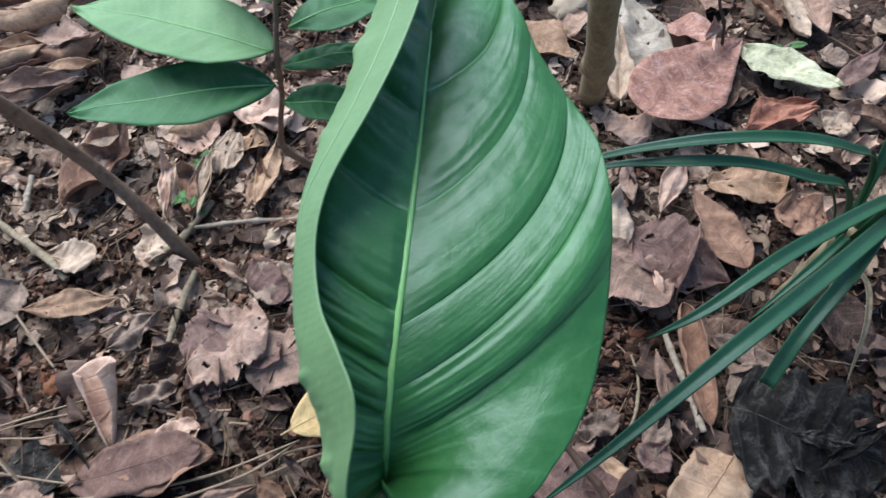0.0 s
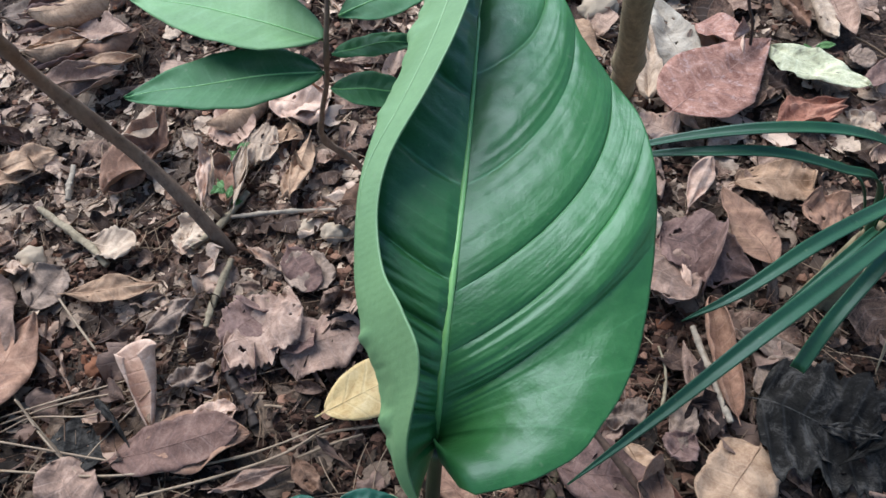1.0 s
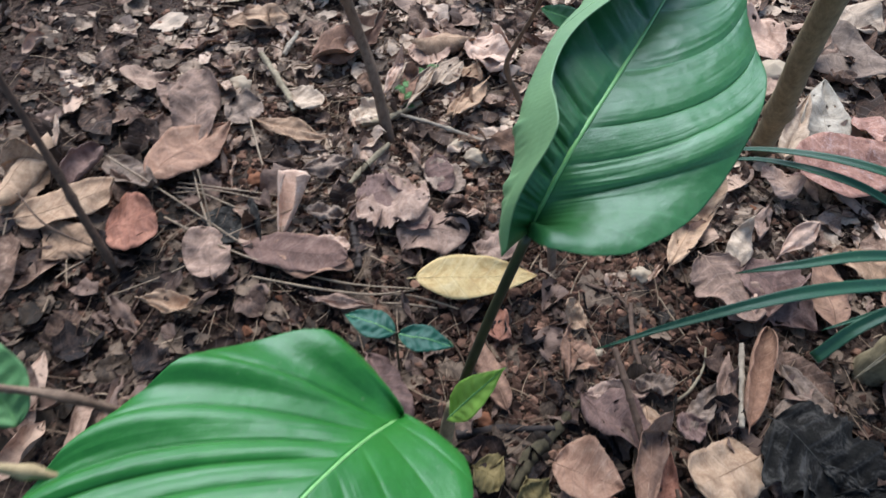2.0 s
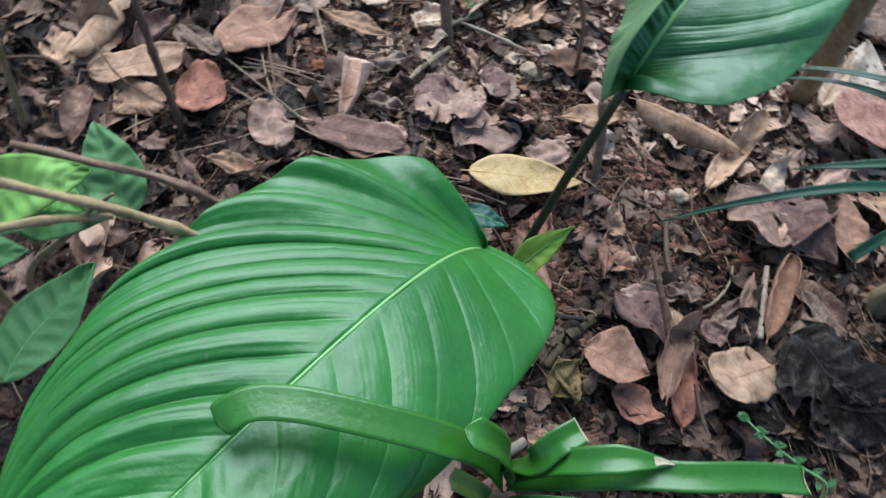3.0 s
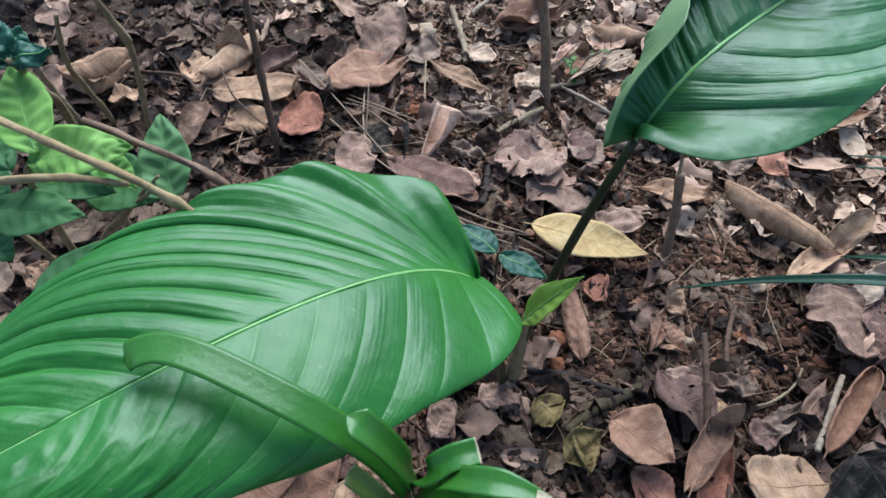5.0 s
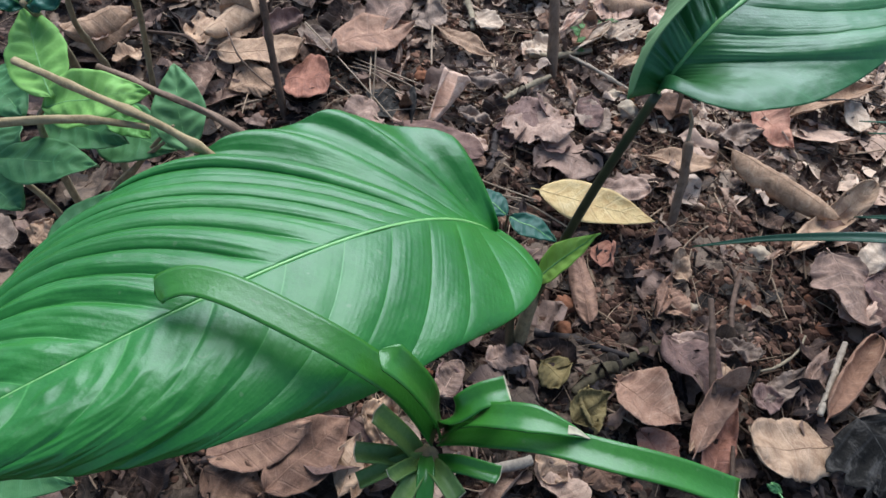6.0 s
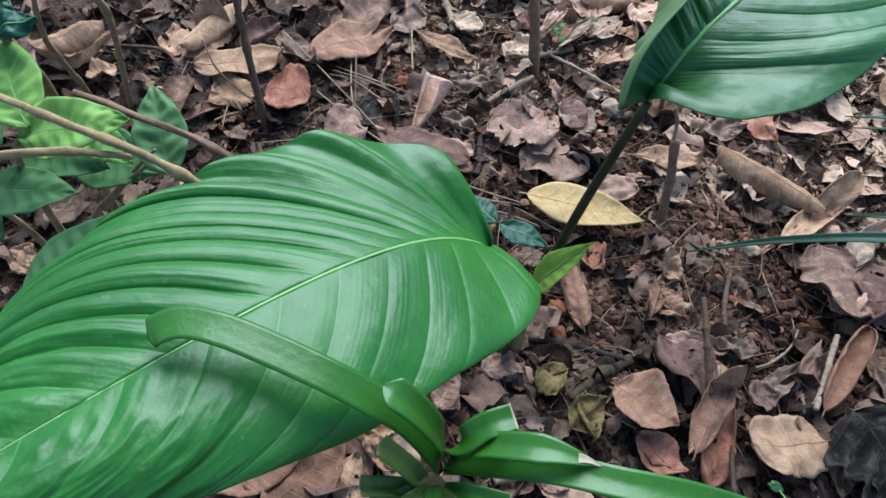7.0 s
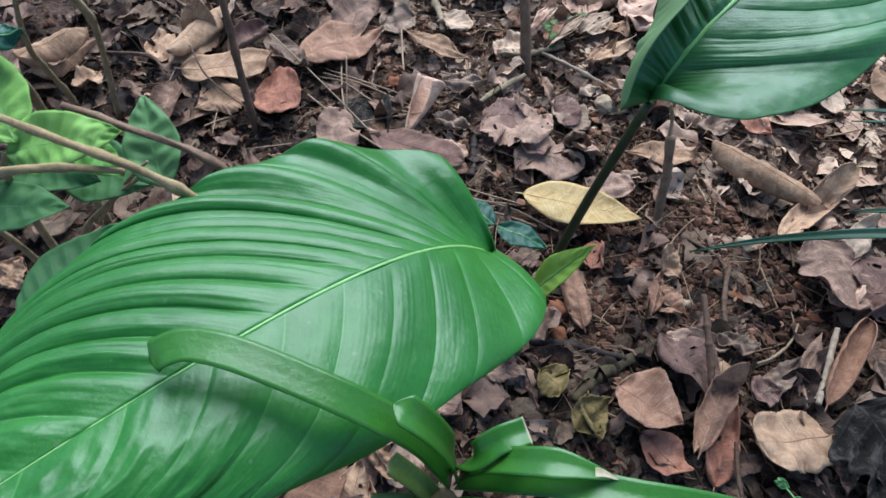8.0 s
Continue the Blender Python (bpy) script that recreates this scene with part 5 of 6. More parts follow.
def stone(name, x, y, size, mat, label, seed, squat=0.75):
    """A lump of clay or a pebble, knobbly and half sunk."""
    bm = bmesh.new()
    bmesh.ops.create_icosphere(bm, subdivisions=3, radius=1.0)
    for v in bm.verts:
        k = 1 + 0.42 * noise.noise(v.co * 1.9 + Vector((seed, 0, 0))) + 0.22 * noise.noise(v.co * 5 + Vector((0, seed, 0)))
        v.co = Vector((v.co.x * k, v.co.y * k * 0.85, v.co.z * k * squat)) * size
    me = bpy.data.meshes.new(name)
    bm.to_mesh(me)
    bm.free()
    me.materials.append(mat)
    me.polygons.foreach_set("use_smooth", np.ones(len(me.polygons), dtype=bool))
    ob = new(name, me)
    ob.location = (x, y, ground_z(x, y) + size * squat * 0.45 + 0.003)
    tagged(ob, label, "stone" if "pebble" in name else "clay lump")


stone("clay_lump", -0.016, 0.061, 0.0105, CLOD, "reddish brown lump of clay on the soil", 0.0)
stone("clay_lump", -0.000, 0.039, 0.0085, CLOD, "reddish brown lump of clay on the soil", 1.7)
stone("pebble", -0.160, 0.318, 0.011, PEBBLE, "pale grey pebble in the leaf litter", 3.4)
stone("pebble", -0.133, 0.310, 0.012, PEBBLE, "pale grey pebble in the leaf litter", 5.1)
stone("pebble", -0.427, 0.281, 0.014, PEBBLE, "rough pale grey pebble among litter", 6.8)
stone("clay_lump", -0.329, 0.172, 0.01, CLOD, "reddish brown lump of clay on the soil", 8.5)
stone("clay_lump", -0.387, 0.188, 0.008, CLOD, "reddish brown lump of clay on the soil", 10.2)
stone("pebble", 0.136, 0.612, 0.022, PEBBLE, "rough grey pebble beside the trunk", 11.9)
stone("clay_lump", 0.099, 0.186, 0.008, CLOD, "reddish brown lump of clay on the soil", 13.6)
stone("clay_lump", -0.055, 0.470, 0.006, CLOD, "reddish brown lump of clay on the soil", 15.3)
stone("clay_lump", -0.472, -0.036, 0.011, CLOD, "orange brown lump of clay on the soil", 17.0)
stone("pebble", 0.077, 0.249, 0.01, PEBBLE, "pale grey pebble in the leaf litter", 18.7)
stone("pebble", 0.068, 0.148, 0.006, PEBBLE, "pale grey pebble in the leaf litter", 20.4)
stone("clay_lump", -0.010, -0.020, 0.01, CRUST, "pinkish lump of dry soil crust", 22.1)
stone("clay_lump", 0.003, -0.013, 0.01, CRUST, "pinkish lump of dry soil crust", 23.8)


# ---- fallen leaves and twigs that can be told apart ----
dead_leaf(-0.111, -0.258, 64, 0.085, 0.044, "umber", "ovate", 0.7, bend=0.2, lift=0.014)
dead_leaf(-0.060, -0.241, 91, 0.083, 0.050, "umber", "ovate", 0.9, bend=0.2, lift=0.018)
dead_leaf(-0.020, -0.203, 121, 0.054, 0.028, "tan", "lance", 1.4, bend=0.1, lift=0.014)
dead_leaf(-0.059, -0.148, 59, 0.035, 0.026, "tan", "oblong", 1.3, bend=0.1, lift=0.012)
dead_leaf(0.058, -0.065, -11, 0.037, 0.026, "tan", "lance", 1.0, bend=0.1, lift=0.012)
dead_leaf(0.103, 0.011, -9, 0.055, 0.035, "red", "ovate", 0.6, bend=0.1, lift=0.008)
dead_leaf(-0.024, -0.039, 57, 0.038, 0.027, "pink", "oblong", 0.8, bend=0.1, lift=0.010, ragged=0.25)
dead_leaf(-0.028, -0.089, 108, 0.036, 0.022, "pink", "oblong", 0.4, bend=0.1, lift=0.012)
dead_leaf(0.062, -0.027, 83, 0.042, 0.027, "olive", "ovate", 0.5, bend=0.1, lift=0.009, ragged=0.2)
dead_leaf(0.187, 0.428, 45, 0.173, 0.093, "rose", "pointed", 0.3, bend=0.1, lift=0.018, ragged=0.04, crease=0.08, words='broad pinkish red-brown fallen leaf with a pointed tip')
dead_leaf(-0.012, 0.318, 4, 0.124, 0.058, "tan", "oblong", -4.4, bend=0.05, lift=0.012, wave=0.003, skew=0.5, words='long tan leaf curled along its length')
dead_leaf(-0.284, 0.089, 14, 0.110, 0.042, "maroon", "oblong", 0.5, bend=0.2, lift=0.010, words='broad maroon-brown dead leaf with a pale upturned edge')
dead_leaf(-0.216, 0.133, 23, 0.023, 0.021, "tan", "drop", 0.5, bend=0.1, lift=0.010, ragged=0.1)
dead_leaf(-0.261, 0.330, 98, 0.076, 0.020, "pale", "lance", 1.8, bend=0.1, lift=0.014)
dead_leaf(-0.240, 0.336, 87, 0.075, 0.020, "pale", "lance", 1.8, bend=0.1, lift=0.014)
dead_leaf(-0.241, 0.336, 101, 0.059, 0.019, "orange", "oblong", 1.2, bend=0.1, lift=0.018)
dead_leaf(-0.187, 0.342, 74, 0.059, 0.025, "tan", "lance", 0.9, bend=0.1, lift=0.014)
dead_leaf(-0.218, 0.475, -25, 0.068, 0.046, "blush", "round", 0.5, bend=0.1, lift=0.016, ragged=0.03)
dead_leaf(-0.415, 0.110, 76, 0.109, 0.064, "orange", "ovate", 0.5, lift=0.016, ragged=0.03, bend=0.35, words='orange brown curved fallen leaf leaning on another')
dead_leaf(-0.405, 0.173, 125, 0.108, 0.053, "pink", "oblong", 0.6, bend=0.15, lift=0.014, ragged=0.03, tilt_deg=12)
cone_leaf(-0.260, 0.117, 107, 0.068, 0.031, 24, "blush", "pale tan dead leaf rolled into an open cone")
dead_leaf(-0.283, 0.042, 136, 0.061, 0.046, "pink", "round", 0.35, bend=0.15, lift=0.012, ragged=0.0, words='rounded smooth pinkish brown fallen leaf')
dead_leaf(-0.258, 0.105, 3, 0.089, 0.053, "umber", "ovate", 0.5, bend=0.15, lift=0.010, ragged=0.04)
dead_leaf(-0.225, 0.121, 18, 0.039, 0.021, "blush", "oblong", 0.8, bend=0.15, lift=0.012)
dead_leaf(-0.491, 0.007, 49, 0.106, 0.044, "tan", "oblong", 0.5, bend=0.15, lift=0.014, ragged=0.05)
dead_leaf(-0.441, -0.013, 70, 0.051, 0.063, "tan", "drop", 0.6, bend=0.15, lift=0.008, ragged=0.35)
dead_leaf(-0.212, 0.185, 29, 0.076, 0.068, "pink", "oblong", 0.3, bend=0.15, lift=0.006, ragged=0.3)
dead_leaf(-0.163, 0.181, 21, 0.074, 0.053, "pink", "oblong", 0.3, bend=0.15, lift=0.007, ragged=0.25)
dead_leaf(-0.174, 0.265, -1, 0.049, 0.040, "grey", "oblong", 0.3, bend=0.15, lift=0.006, ragged=0.3)
dead_leaf(-0.231, 0.332, 90, 0.079, 0.014, "pale", "lance", 1.4, bend=0.15, lift=0.020)
dead_leaf(-0.261, 0.332, 98, 0.076, 0.015, "blush", "lance", 1.4, bend=0.15, lift=0.022)
dead_leaf(-0.371, 0.352, 56, 0.120, 0.049, "umber", "pointed", 1.2, bend=0.15, lift=0.012, crease=0.3)
dead_leaf(-0.505, 0.005, 109, 0.090, 0.052, "tan", "oblong", 2.2, bend=0.15, lift=0.012)
dead_leaf(-0.479, 0.116, -10, 0.097, 0.038, "grey", "lance", 1.6, bend=0.15, lift=0.012)
dead_leaf(0.124, 0.290, -40, 0.083, 0.062, "pink", "oblong", 0.4, bend=0.15, lift=0.012, ragged=0.2)
dead_leaf(0.170, 0.312, -42, 0.078, 0.069, "dusk", "oblong", 0.3, bend=0.15, lift=0.007, ragged=0.15)
dead_leaf(0.163, 0.110, 82, 0.052, 0.023, "grey", "ovate", 0.4, bend=0.15, lift=0.006)
dead_leaf(0.196, 0.125, 104, 0.071, 0.016, "pink", "lance", 0.8, bend=0.15, lift=0.010)
dead_leaf(-0.074, 0.260, 40, 0.083, 0.033, "tan", "lance", 1.2, bend=0.15, lift=0.010, ragged=0.1)
dead_leaf(0.098, 0.262, 83, 0.131, 0.031, "tan", "oblong", 2.0, bend=0.15, lift=0.014)
dead_leaf(0.015, 0.052, 137, 0.078, 0.029, "umber", "oblong", 2.4, bend=0.15, lift=0.012)
dead_leaf(0.050, 0.107, 110, 0.054, 0.018, "umber", "lance", 1.2, bend=0.15, lift=0.010)
dead_leaf(0.035, 0.134, -5, 0.037, 0.032, "umber", "ovate", 0.6, bend=0.15, lift=0.006, ragged=0.2)
dead_leaf(-0.215, 0.191, 47, 0.057, 0.049, "dusk", "oblong", 0.25, bend=0.15, lift=0.006, ragged=0.35)
dead_leaf(-0.210, 0.166, 30, 0.040, 0.032, "dusk", "oblong", 0.25, bend=0.15, lift=0.005, ragged=0.3)
dead_leaf(-0.177, 0.201, -11, 0.054, 0.035, "dusk", "ovate", 0.35, bend=0.15, lift=0.008, ragged=0.15)
dead_leaf(-0.286, 0.201, 40, 0.053, 0.026, "grey", "lance", 0.3, bend=0.15, lift=0.008, ragged=0.15)
dead_leaf(-0.376, 0.241, 3, 0.099, 0.026, "tan", "lance", 0.6, bend=0.15, lift=0.012, ragged=0.05)
dead_leaf(-0.252, 0.154, 22, 0.038, 0.017, "grey", "oblong", 0.4, bend=0.15, lift=0.008, ragged=0.3)
dead_leaf(-0.173, 0.289, -53, 0.058, 0.030, "dusk", "oblong", 0.3, bend=0.15, lift=0.008, ragged=0.1)
dead_leaf(-0.522, 0.593, 16, 0.098, 0.052, "umber", "oblong", 5.0, bend=0.15, lift=0.024)
dead_leaf(-0.533, 0.586, 14, 0.110, 0.034, "pink", "lance", 4.6, bend=0.1, lift=0.030)
dead_leaf(-0.464, 0.541, 11, 0.092, 0.043, "umber", "lance", 3.6, bend=0.15, lift=0.022)
dead_leaf(-0.518, 0.548, 15, 0.086, 0.028, "tan", "lance", 4.6, bend=0.1, lift=0.026)
dead_leaf(-0.481, 0.481, 16, 0.093, 0.053, "pink", "lance", 2.4, bend=0.15, lift=0.018)
dead_leaf(-0.362, 0.413, 33, 0.069, 0.037, "pale", "ovate", 0.9, bend=0.15, lift=0.026)
dead_leaf(-0.360, 0.347, 67, 0.075, 0.038, "umber", "ovate", 0.7, bend=0.15, lift=0.012)
dead_leaf(0.234, 0.570, -27, 0.066, 0.054, "rose", "ovate", 1.0, bend=0.25, lift=0.018, ragged=0.03)
dead_leaf(0.221, 0.494, 103, 0.129, 0.062, "ash", "ovate", 0.3, bend=0.15, lift=0.008, ragged=0.05)
dead_leaf(0.174, 0.464, 87, 0.111, 0.031, "pale", "pointed", 0.6, bend=0.15, lift=0.018, crease=0.5)
dead_leaf(0.244, 0.366, 1, 0.083, 0.046, "tan", "oblong", 0.4, bend=0.15, lift=0.010, ragged=0.12)
dead_leaf(0.195, 0.331, 65, 0.061, 0.024, "blush", "drop", 0.5, bend=0.15, lift=0.016, ragged=0.03)
dead_leaf(0.262, 0.275, 112, 0.087, 0.040, "umber", "ovate", 0.9, bend=0.15, lift=0.016, ragged=0.05)
dead_leaf(0.159, 0.310, -28, 0.098, 0.065, "dusk", "ovate", 0.3, bend=0.15, lift=0.008, ragged=0.2)
dead_leaf(0.149, 0.259, -17, 0.039, 0.037, "blush", "oblong", 0.4, bend=0.15, lift=0.012, ragged=0.2)
dead_leaf(0.296, 0.333, -16, 0.044, 0.048, "umber", "oblong", 1.6, bend=0.15, lift=0.014)
dead_leaf(0.069, 0.589, -43, 0.088, 0.049, "tan", "lance", 1.4, bend=0.15, lift=0.012)
dead_leaf(0.207, 0.136, 93, 0.104, 0.046, "orange", "oblong", 4.4, bend=0.05, lift=0.014, words='long tan dead leaf rolled into a tube')
dead_leaf(0.186, 0.136, 100, 0.066, 0.020, "pink", "lance", 1.0, bend=0.15, lift=0.010)
dead_leaf(0.105, 0.131, 20, 0.038, 0.022, "grey", "oblong", 0.4, bend=0.15, lift=0.010, ragged=0.2)
dead_leaf(0.154, 0.106, 42, 0.025, 0.028, "dusk", "ovate", 0.4, bend=0.15, lift=0.010, ragged=0.15)
dead_leaf(-0.406, 0.037, 45, 0.051, 0.072, "red", "round", 0.5, 0.2, 0.01, ragged=0.04, words='rounded reddish brown fallen leaf on the litter')
dead_leaf(-0.115, 0.130, 30, 0.117, 0.047, "yellow", "ovate", 0.3, 0.1, 0.02, wave=0.002, ragged=0.02, words='smooth yellow fallen leaf with a brown tip')
dead_leaf(-0.489, 0.380, 24, 0.058, 0.041, "tan", "ovate", 1.0, 0.2, 0.012)
dead_leaf(-0.211, 0.461, 33, 0.059, 0.066, "blush", "round", 0.5, 0.2, 0.014)
dead_leaf(-0.282, 0.431, 19, 0.053, 0.048, "blush", "oblong", 0.5, 0.2, 0.009, ragged=0.12)
dead_leaf(-0.230, 0.421, 10, 0.066, 0.026, "tan", "oblong", 0.8, 0.2, 0.009)
dead_leaf(-0.172, 0.424, -93, 0.091, 0.023, "tan", "lance", 1.3, 0.2, 0.012)
dead_leaf(-0.193, 0.390, -71, 0.052, 0.019, "pink", "ovate", 0.9, 0.2, 0.008)
dead_leaf(-0.588, 0.627, 3, 0.068, 0.048, "grey", "oblong", 0.7, 0.2, 0.01)
dead_leaf(0.238, 0.505, 37, 0.048, 0.035, "blush", "oblong", 0.5, 0.2, 0.008)
dead_leaf(0.309, 0.542, -49, 0.113, 0.047, "mottled", "ovate", 0.35, 0.2, 0.012, words='pale green and cream mottled fallen leaf')
dead_leaf(0.294, 0.435, 10, 0.069, 0.029, "red", "ovate", 1.0, 0.2, 0.01)
dead_leaf(0.174, 0.398, -91, 0.052, 0.019, "pink", "ovate", 0.8, 0.2, 0.01)
dead_leaf(0.221, 0.115, -129, 0.072, 0.052, "tan", "square", 0.4, 0.15, 0.012, words='rounded orange tan fallen leaf with a broken end')
dead_leaf(0.239, 0.118, -72, 0.041, 0.021, "pink", "lance", 1.4, 0.2, 0.01)
dead_leaf(0.121, 0.115, -63, 0.048, 0.027, "tan", "ovate", 1.1, 0.2, 0.01)
dead_leaf(0.071, 0.101, 30, 0.056, 0.020, "pink", "oblong", 0.7, 0.2, 0.008, ragged=0.2)
dead_leaf(0.223, 0.149, -19, 0.116, 0.096, "black", "square", 0.2, 0.0, 0.008, ragged=0.35, wave=0.013, words='large blackened decaying leaf pressed to the soil')
dead_leaf(0.226, 0.161, 28, 0.053, 0.031, "grey", "ovate", 0.5, 0.2, 0.007)
dead_leaf(0.333, 0.628, -73, 0.067, 0.034, "umber", "oblong", 4.8, 0.1, 0.014)
dead_leaf(0.369, 0.632, -85, 0.086, 0.032, "pale", "oblong", 4.9, 0.1, 0.014)
dead_leaf(0.389, 0.628, -83, 0.075, 0.044, "pink", "oblong", 4.6, 0.1, 0.012)
dead_leaf(0.373, 0.430, 40, 0.045, 0.027, "pink", "ovate", 0.6, 0.2, 0.009)
dead_leaf(0.388, 0.535, -45, 0.030, 0.030, "grey", "oblong", 0.6, 0.2, 0.009)
dead_leaf(0.066, 0.027, 4, 0.059, 0.057, "orange", "ovate", 0.6, 0.3, 0.014, crease=0.25, words='folded orange brown leaf with a dark midrib')
dead_leaf(0.127, 0.119, -82, 0.103, 0.024, "tan", "lance", 1.0, 0.2, 0.006)
dead_leaf(0.066, 0.093, -8, 0.086, 0.053, "dusk", "ovate", 0.5, 0.2, 0.009)
dead_leaf(0.170, 0.015, 109, 0.078, 0.029, "red", "ovate", 0.6, 0.2, 0.007)
dead_leaf(-0.039, 0.125, 13, 0.037, 0.035, "red", "ovate", 0.5, 0.2, 0.008)
dead_leaf(0.155, 0.295, 88, 0.062, 0.026, "pale", "ovate", 0.7, 0.2, 0.012)
dead_leaf(-0.004, 0.434, 69, 0.140, 0.047, "tan", "lance", 2.8, 0.1, 0.014)
dead_leaf(0.027, 0.536, -54, 0.067, 0.032, "pale", "oblong", 0.6, 0.2, 0.01)
dead_leaf(-0.040, 0.424, -19, 0.071, 0.050, "red", "ovate", 0.9, 0.2, 0.009)
dead_leaf(-0.129, 0.341, 5, 0.064, 0.039, "brown", "oblong", 1.2, 0.2, 0.009)
dead_leaf(0.052, 0.007, -44, 0.042, 0.024, "olive", "ovate", 0.7, 0.2, 0.008)
dead_leaf(0.009, -0.002, -3, 0.033, 0.033, "olive", "ovate", 0.6, 0.2, 0.007, ragged=0.2)
dead_leaf(-0.049, -0.066, -27, 0.045, 0.023, "dusk", "ovate", 0.5, 0.2, 0.008)
dead_leaf(-0.062, -0.154, -71, 0.065, 0.063, "dusk", "ovate", 0.4, 0.2, 0.01)
dead_leaf(-0.107, -0.264, 23, 0.054, 0.039, "brown", "ovate", 0.4, 0.2, 0.008)
dead_leaf(-0.055, -0.146, -9, 0.038, 0.018, "tan", "oblong", 1.2, 0.2, 0.012)
dead_leaf(-0.033, -0.165, -56, 0.040, 0.019, "tan", "lance", 1.0, 0.2, 0.01)
dead_leaf(0.066, -0.050, -26, 0.028, 0.024, "pink", "ovate", 0.8, 0.2, 0.007)
dead_leaf(0.095, -0.038, -15, 0.030, 0.029, "brown", "ovate", 0.6, 0.2, 0.007)
dead_leaf(0.247, 0.098, 86, 0.026, 0.023, "dusk", "ovate", 0.6, 0.2, 0.009)
dead_leaf(-0.280, 0.433, 34, 0.080, 0.050, "tan", "lance", 2.2, 0.2, 0.01)
dead_leaf(-0.600, -0.108, 75, 0.081, 0.036, "tan", "lance", 2.6, 0.1, 0.012)
dead_leaf(-0.654, -0.120, 13, 0.055, 0.038, "pink", "oblong", 0.9, 0.2, 0.008)
dead_leaf(-0.550, -0.054, -103, 0.032, 0.038, "tan", "oblong", 0.9, 0.2, 0.008)
dead_leaf(-0.082, 0.193, 37, 0.051, 0.033, "pink", "oblong", 0.5, 0.2, 0.007)
dead_leaf(-0.039, 0.348, 54, 0.052, 0.030, "grey", "ovate", 0.5, 0.2, 0.008)
dead_leaf(-0.443, 0.223, 177, 0.056, 0.051, "pink", "ovate", 0.6, 0.2, 0.01)
dead_leaf(-0.430, 0.185, -157, 0.046, 0.048, "pink", "ovate", 0.6, 0.2, 0.007)
dead_leaf(-0.566, 0.014, 17, 0.038, 0.042, "tan", "oblong", 0.6, 0.2, 0.008)
dead_leaf(-0.365, 0.295, -11, 0.049, 0.039, "pale", "oblong", 0.7, 0.2, 0.009, ragged=0.2)
dead_leaf(-0.407, 0.228, 65, 0.045, 0.044, "grey", "oblong", 0.6, 0.2, 0.008, ragged=0.2)
dead_leaf(-0.277, 0.288, 75, 0.050, 0.034, "pale", "oblong", 0.8, 0.2, 0.008, ragged=0.2)
dead_leaf(-0.237, 0.419, -15, 0.035, 0.041, "pale", "oblong", 0.8, 0.2, 0.009, ragged=0.2)
dead_leaf(-0.397, -0.275, -171, 0.051, 0.031, "grey", "oblong", 0.5, 0.2, 0.008)
dead_leaf(-0.388, -0.262, 110, 0.029, 0.031, "tan", "ovate", 0.6, 0.2, 0.008)
dead_leaf(-0.190, 0.014, 15, 0.060, 0.046, "pink", "oblong", 0.4, 0.2, 0.007)
dead_leaf(-0.119, 0.046, -34, 0.078, 0.032, "dusk", "oblong", 0.4, 0.2, 0.009)
dead_leaf(-0.328, -0.005, 13, 0.074, 0.025, "tan", "lance", 1.8, 0.2, 0.009)
dead_leaf(-0.503, 0.362, 27, 0.074, 0.035, "tan", "ovate", 0.9, 0.2, 0.01)
dead_leaf(0.047, 0.160, 147, 0.033, 0.022, "tan", "oblong", 1.0, 0.2, 0.009)
dead_leaf(0.145, 0.681, 3, 0.130, 0.081, "grey", "ovate", 0.5, 0.2, 0.01)
dead_leaf(0.187, 0.792, -15, 0.069, 0.078, "pale", "ovate", 0.6, 0.2, 0.01)
dead_leaf(0.075, 0.635, 50, 0.082, 0.083, "blush", "round", 0.7, 0.2, 0.009)
dead_leaf(-0.307, 0.363, -38, 0.044, 0.029, "brown", "ovate", 0.7, 0.2, 0.006)
dead_leaf(-0.195, 0.069, 21, 0.063, 0.016, "pink", "lance", 1.0, 0.2, 0.01)
dead_leaf(-0.137, 0.097, -49, 0.044, 0.019, "brown", "lance", 1.0, 0.2, 0.009)
stem_thing("bark_piece", [(0.044, -0.102, -0.002), (0.052, -0.089, -0.002), (0.060, -0.074, -0.002)], [0.0042, 0.0046, 0.004], WOOD_PALE, "short piece of white peeled bark", "twig", 0, 0.5, 135, 9, 34)

stem_thing("stick", [(0.183, 0.213, 0.002), (0.192, 0.172, 0.002), (0.201, 0.132, 0.002)], [0.0022, 0.0026, 0.0024], WOOD_PALE, "straight pale dry stick lying on litter", "twig", 3, 0.55, 137, 10, 56)
stem_thing("twig", [(0.128, 0.073, 0.012), (0.102, 0.104, 0.024), (0.076, 0.135, 0.032)], [0.0030, 0.0028, 0.0024], BARK_BROWN, "short grey-brown broken twig", "twig", 3, 0.55, 138, 10, 56)
stem_thing("twig", [(-0.016, 0.016, -0.008), (0.019, 0.041, -0.008), (0.057, 0.060, -0.008)], [0.0035, 0.0034, 0.0028], BARK_DARK, "dark damp twig half sunk in soil", "twig", 3, 0.55, 139, 10, 56)
stem_thing("branch", [(0.047, -0.003, -0.010), (0.048, 0.030, -0.010), (0.058, 0.057, -0.010), (0.067, 0.096, -0.010)], [0.005, 0.006, 0.0052, 0.003], BARK_MOSS, "mossy decaying branch piece", "twig", 4, 0.7, 140, 9, 34)
stem_thing("twig", [(0.077, 0.208, -0.002), (0.091, 0.172, -0.002), (0.107, 0.146, -0.002)], [0.002, 0.0022, 0.0018], BARK_BROWN, "short reddish brown twig on soil", "twig", 3, 0.55, 141, 10, 56)
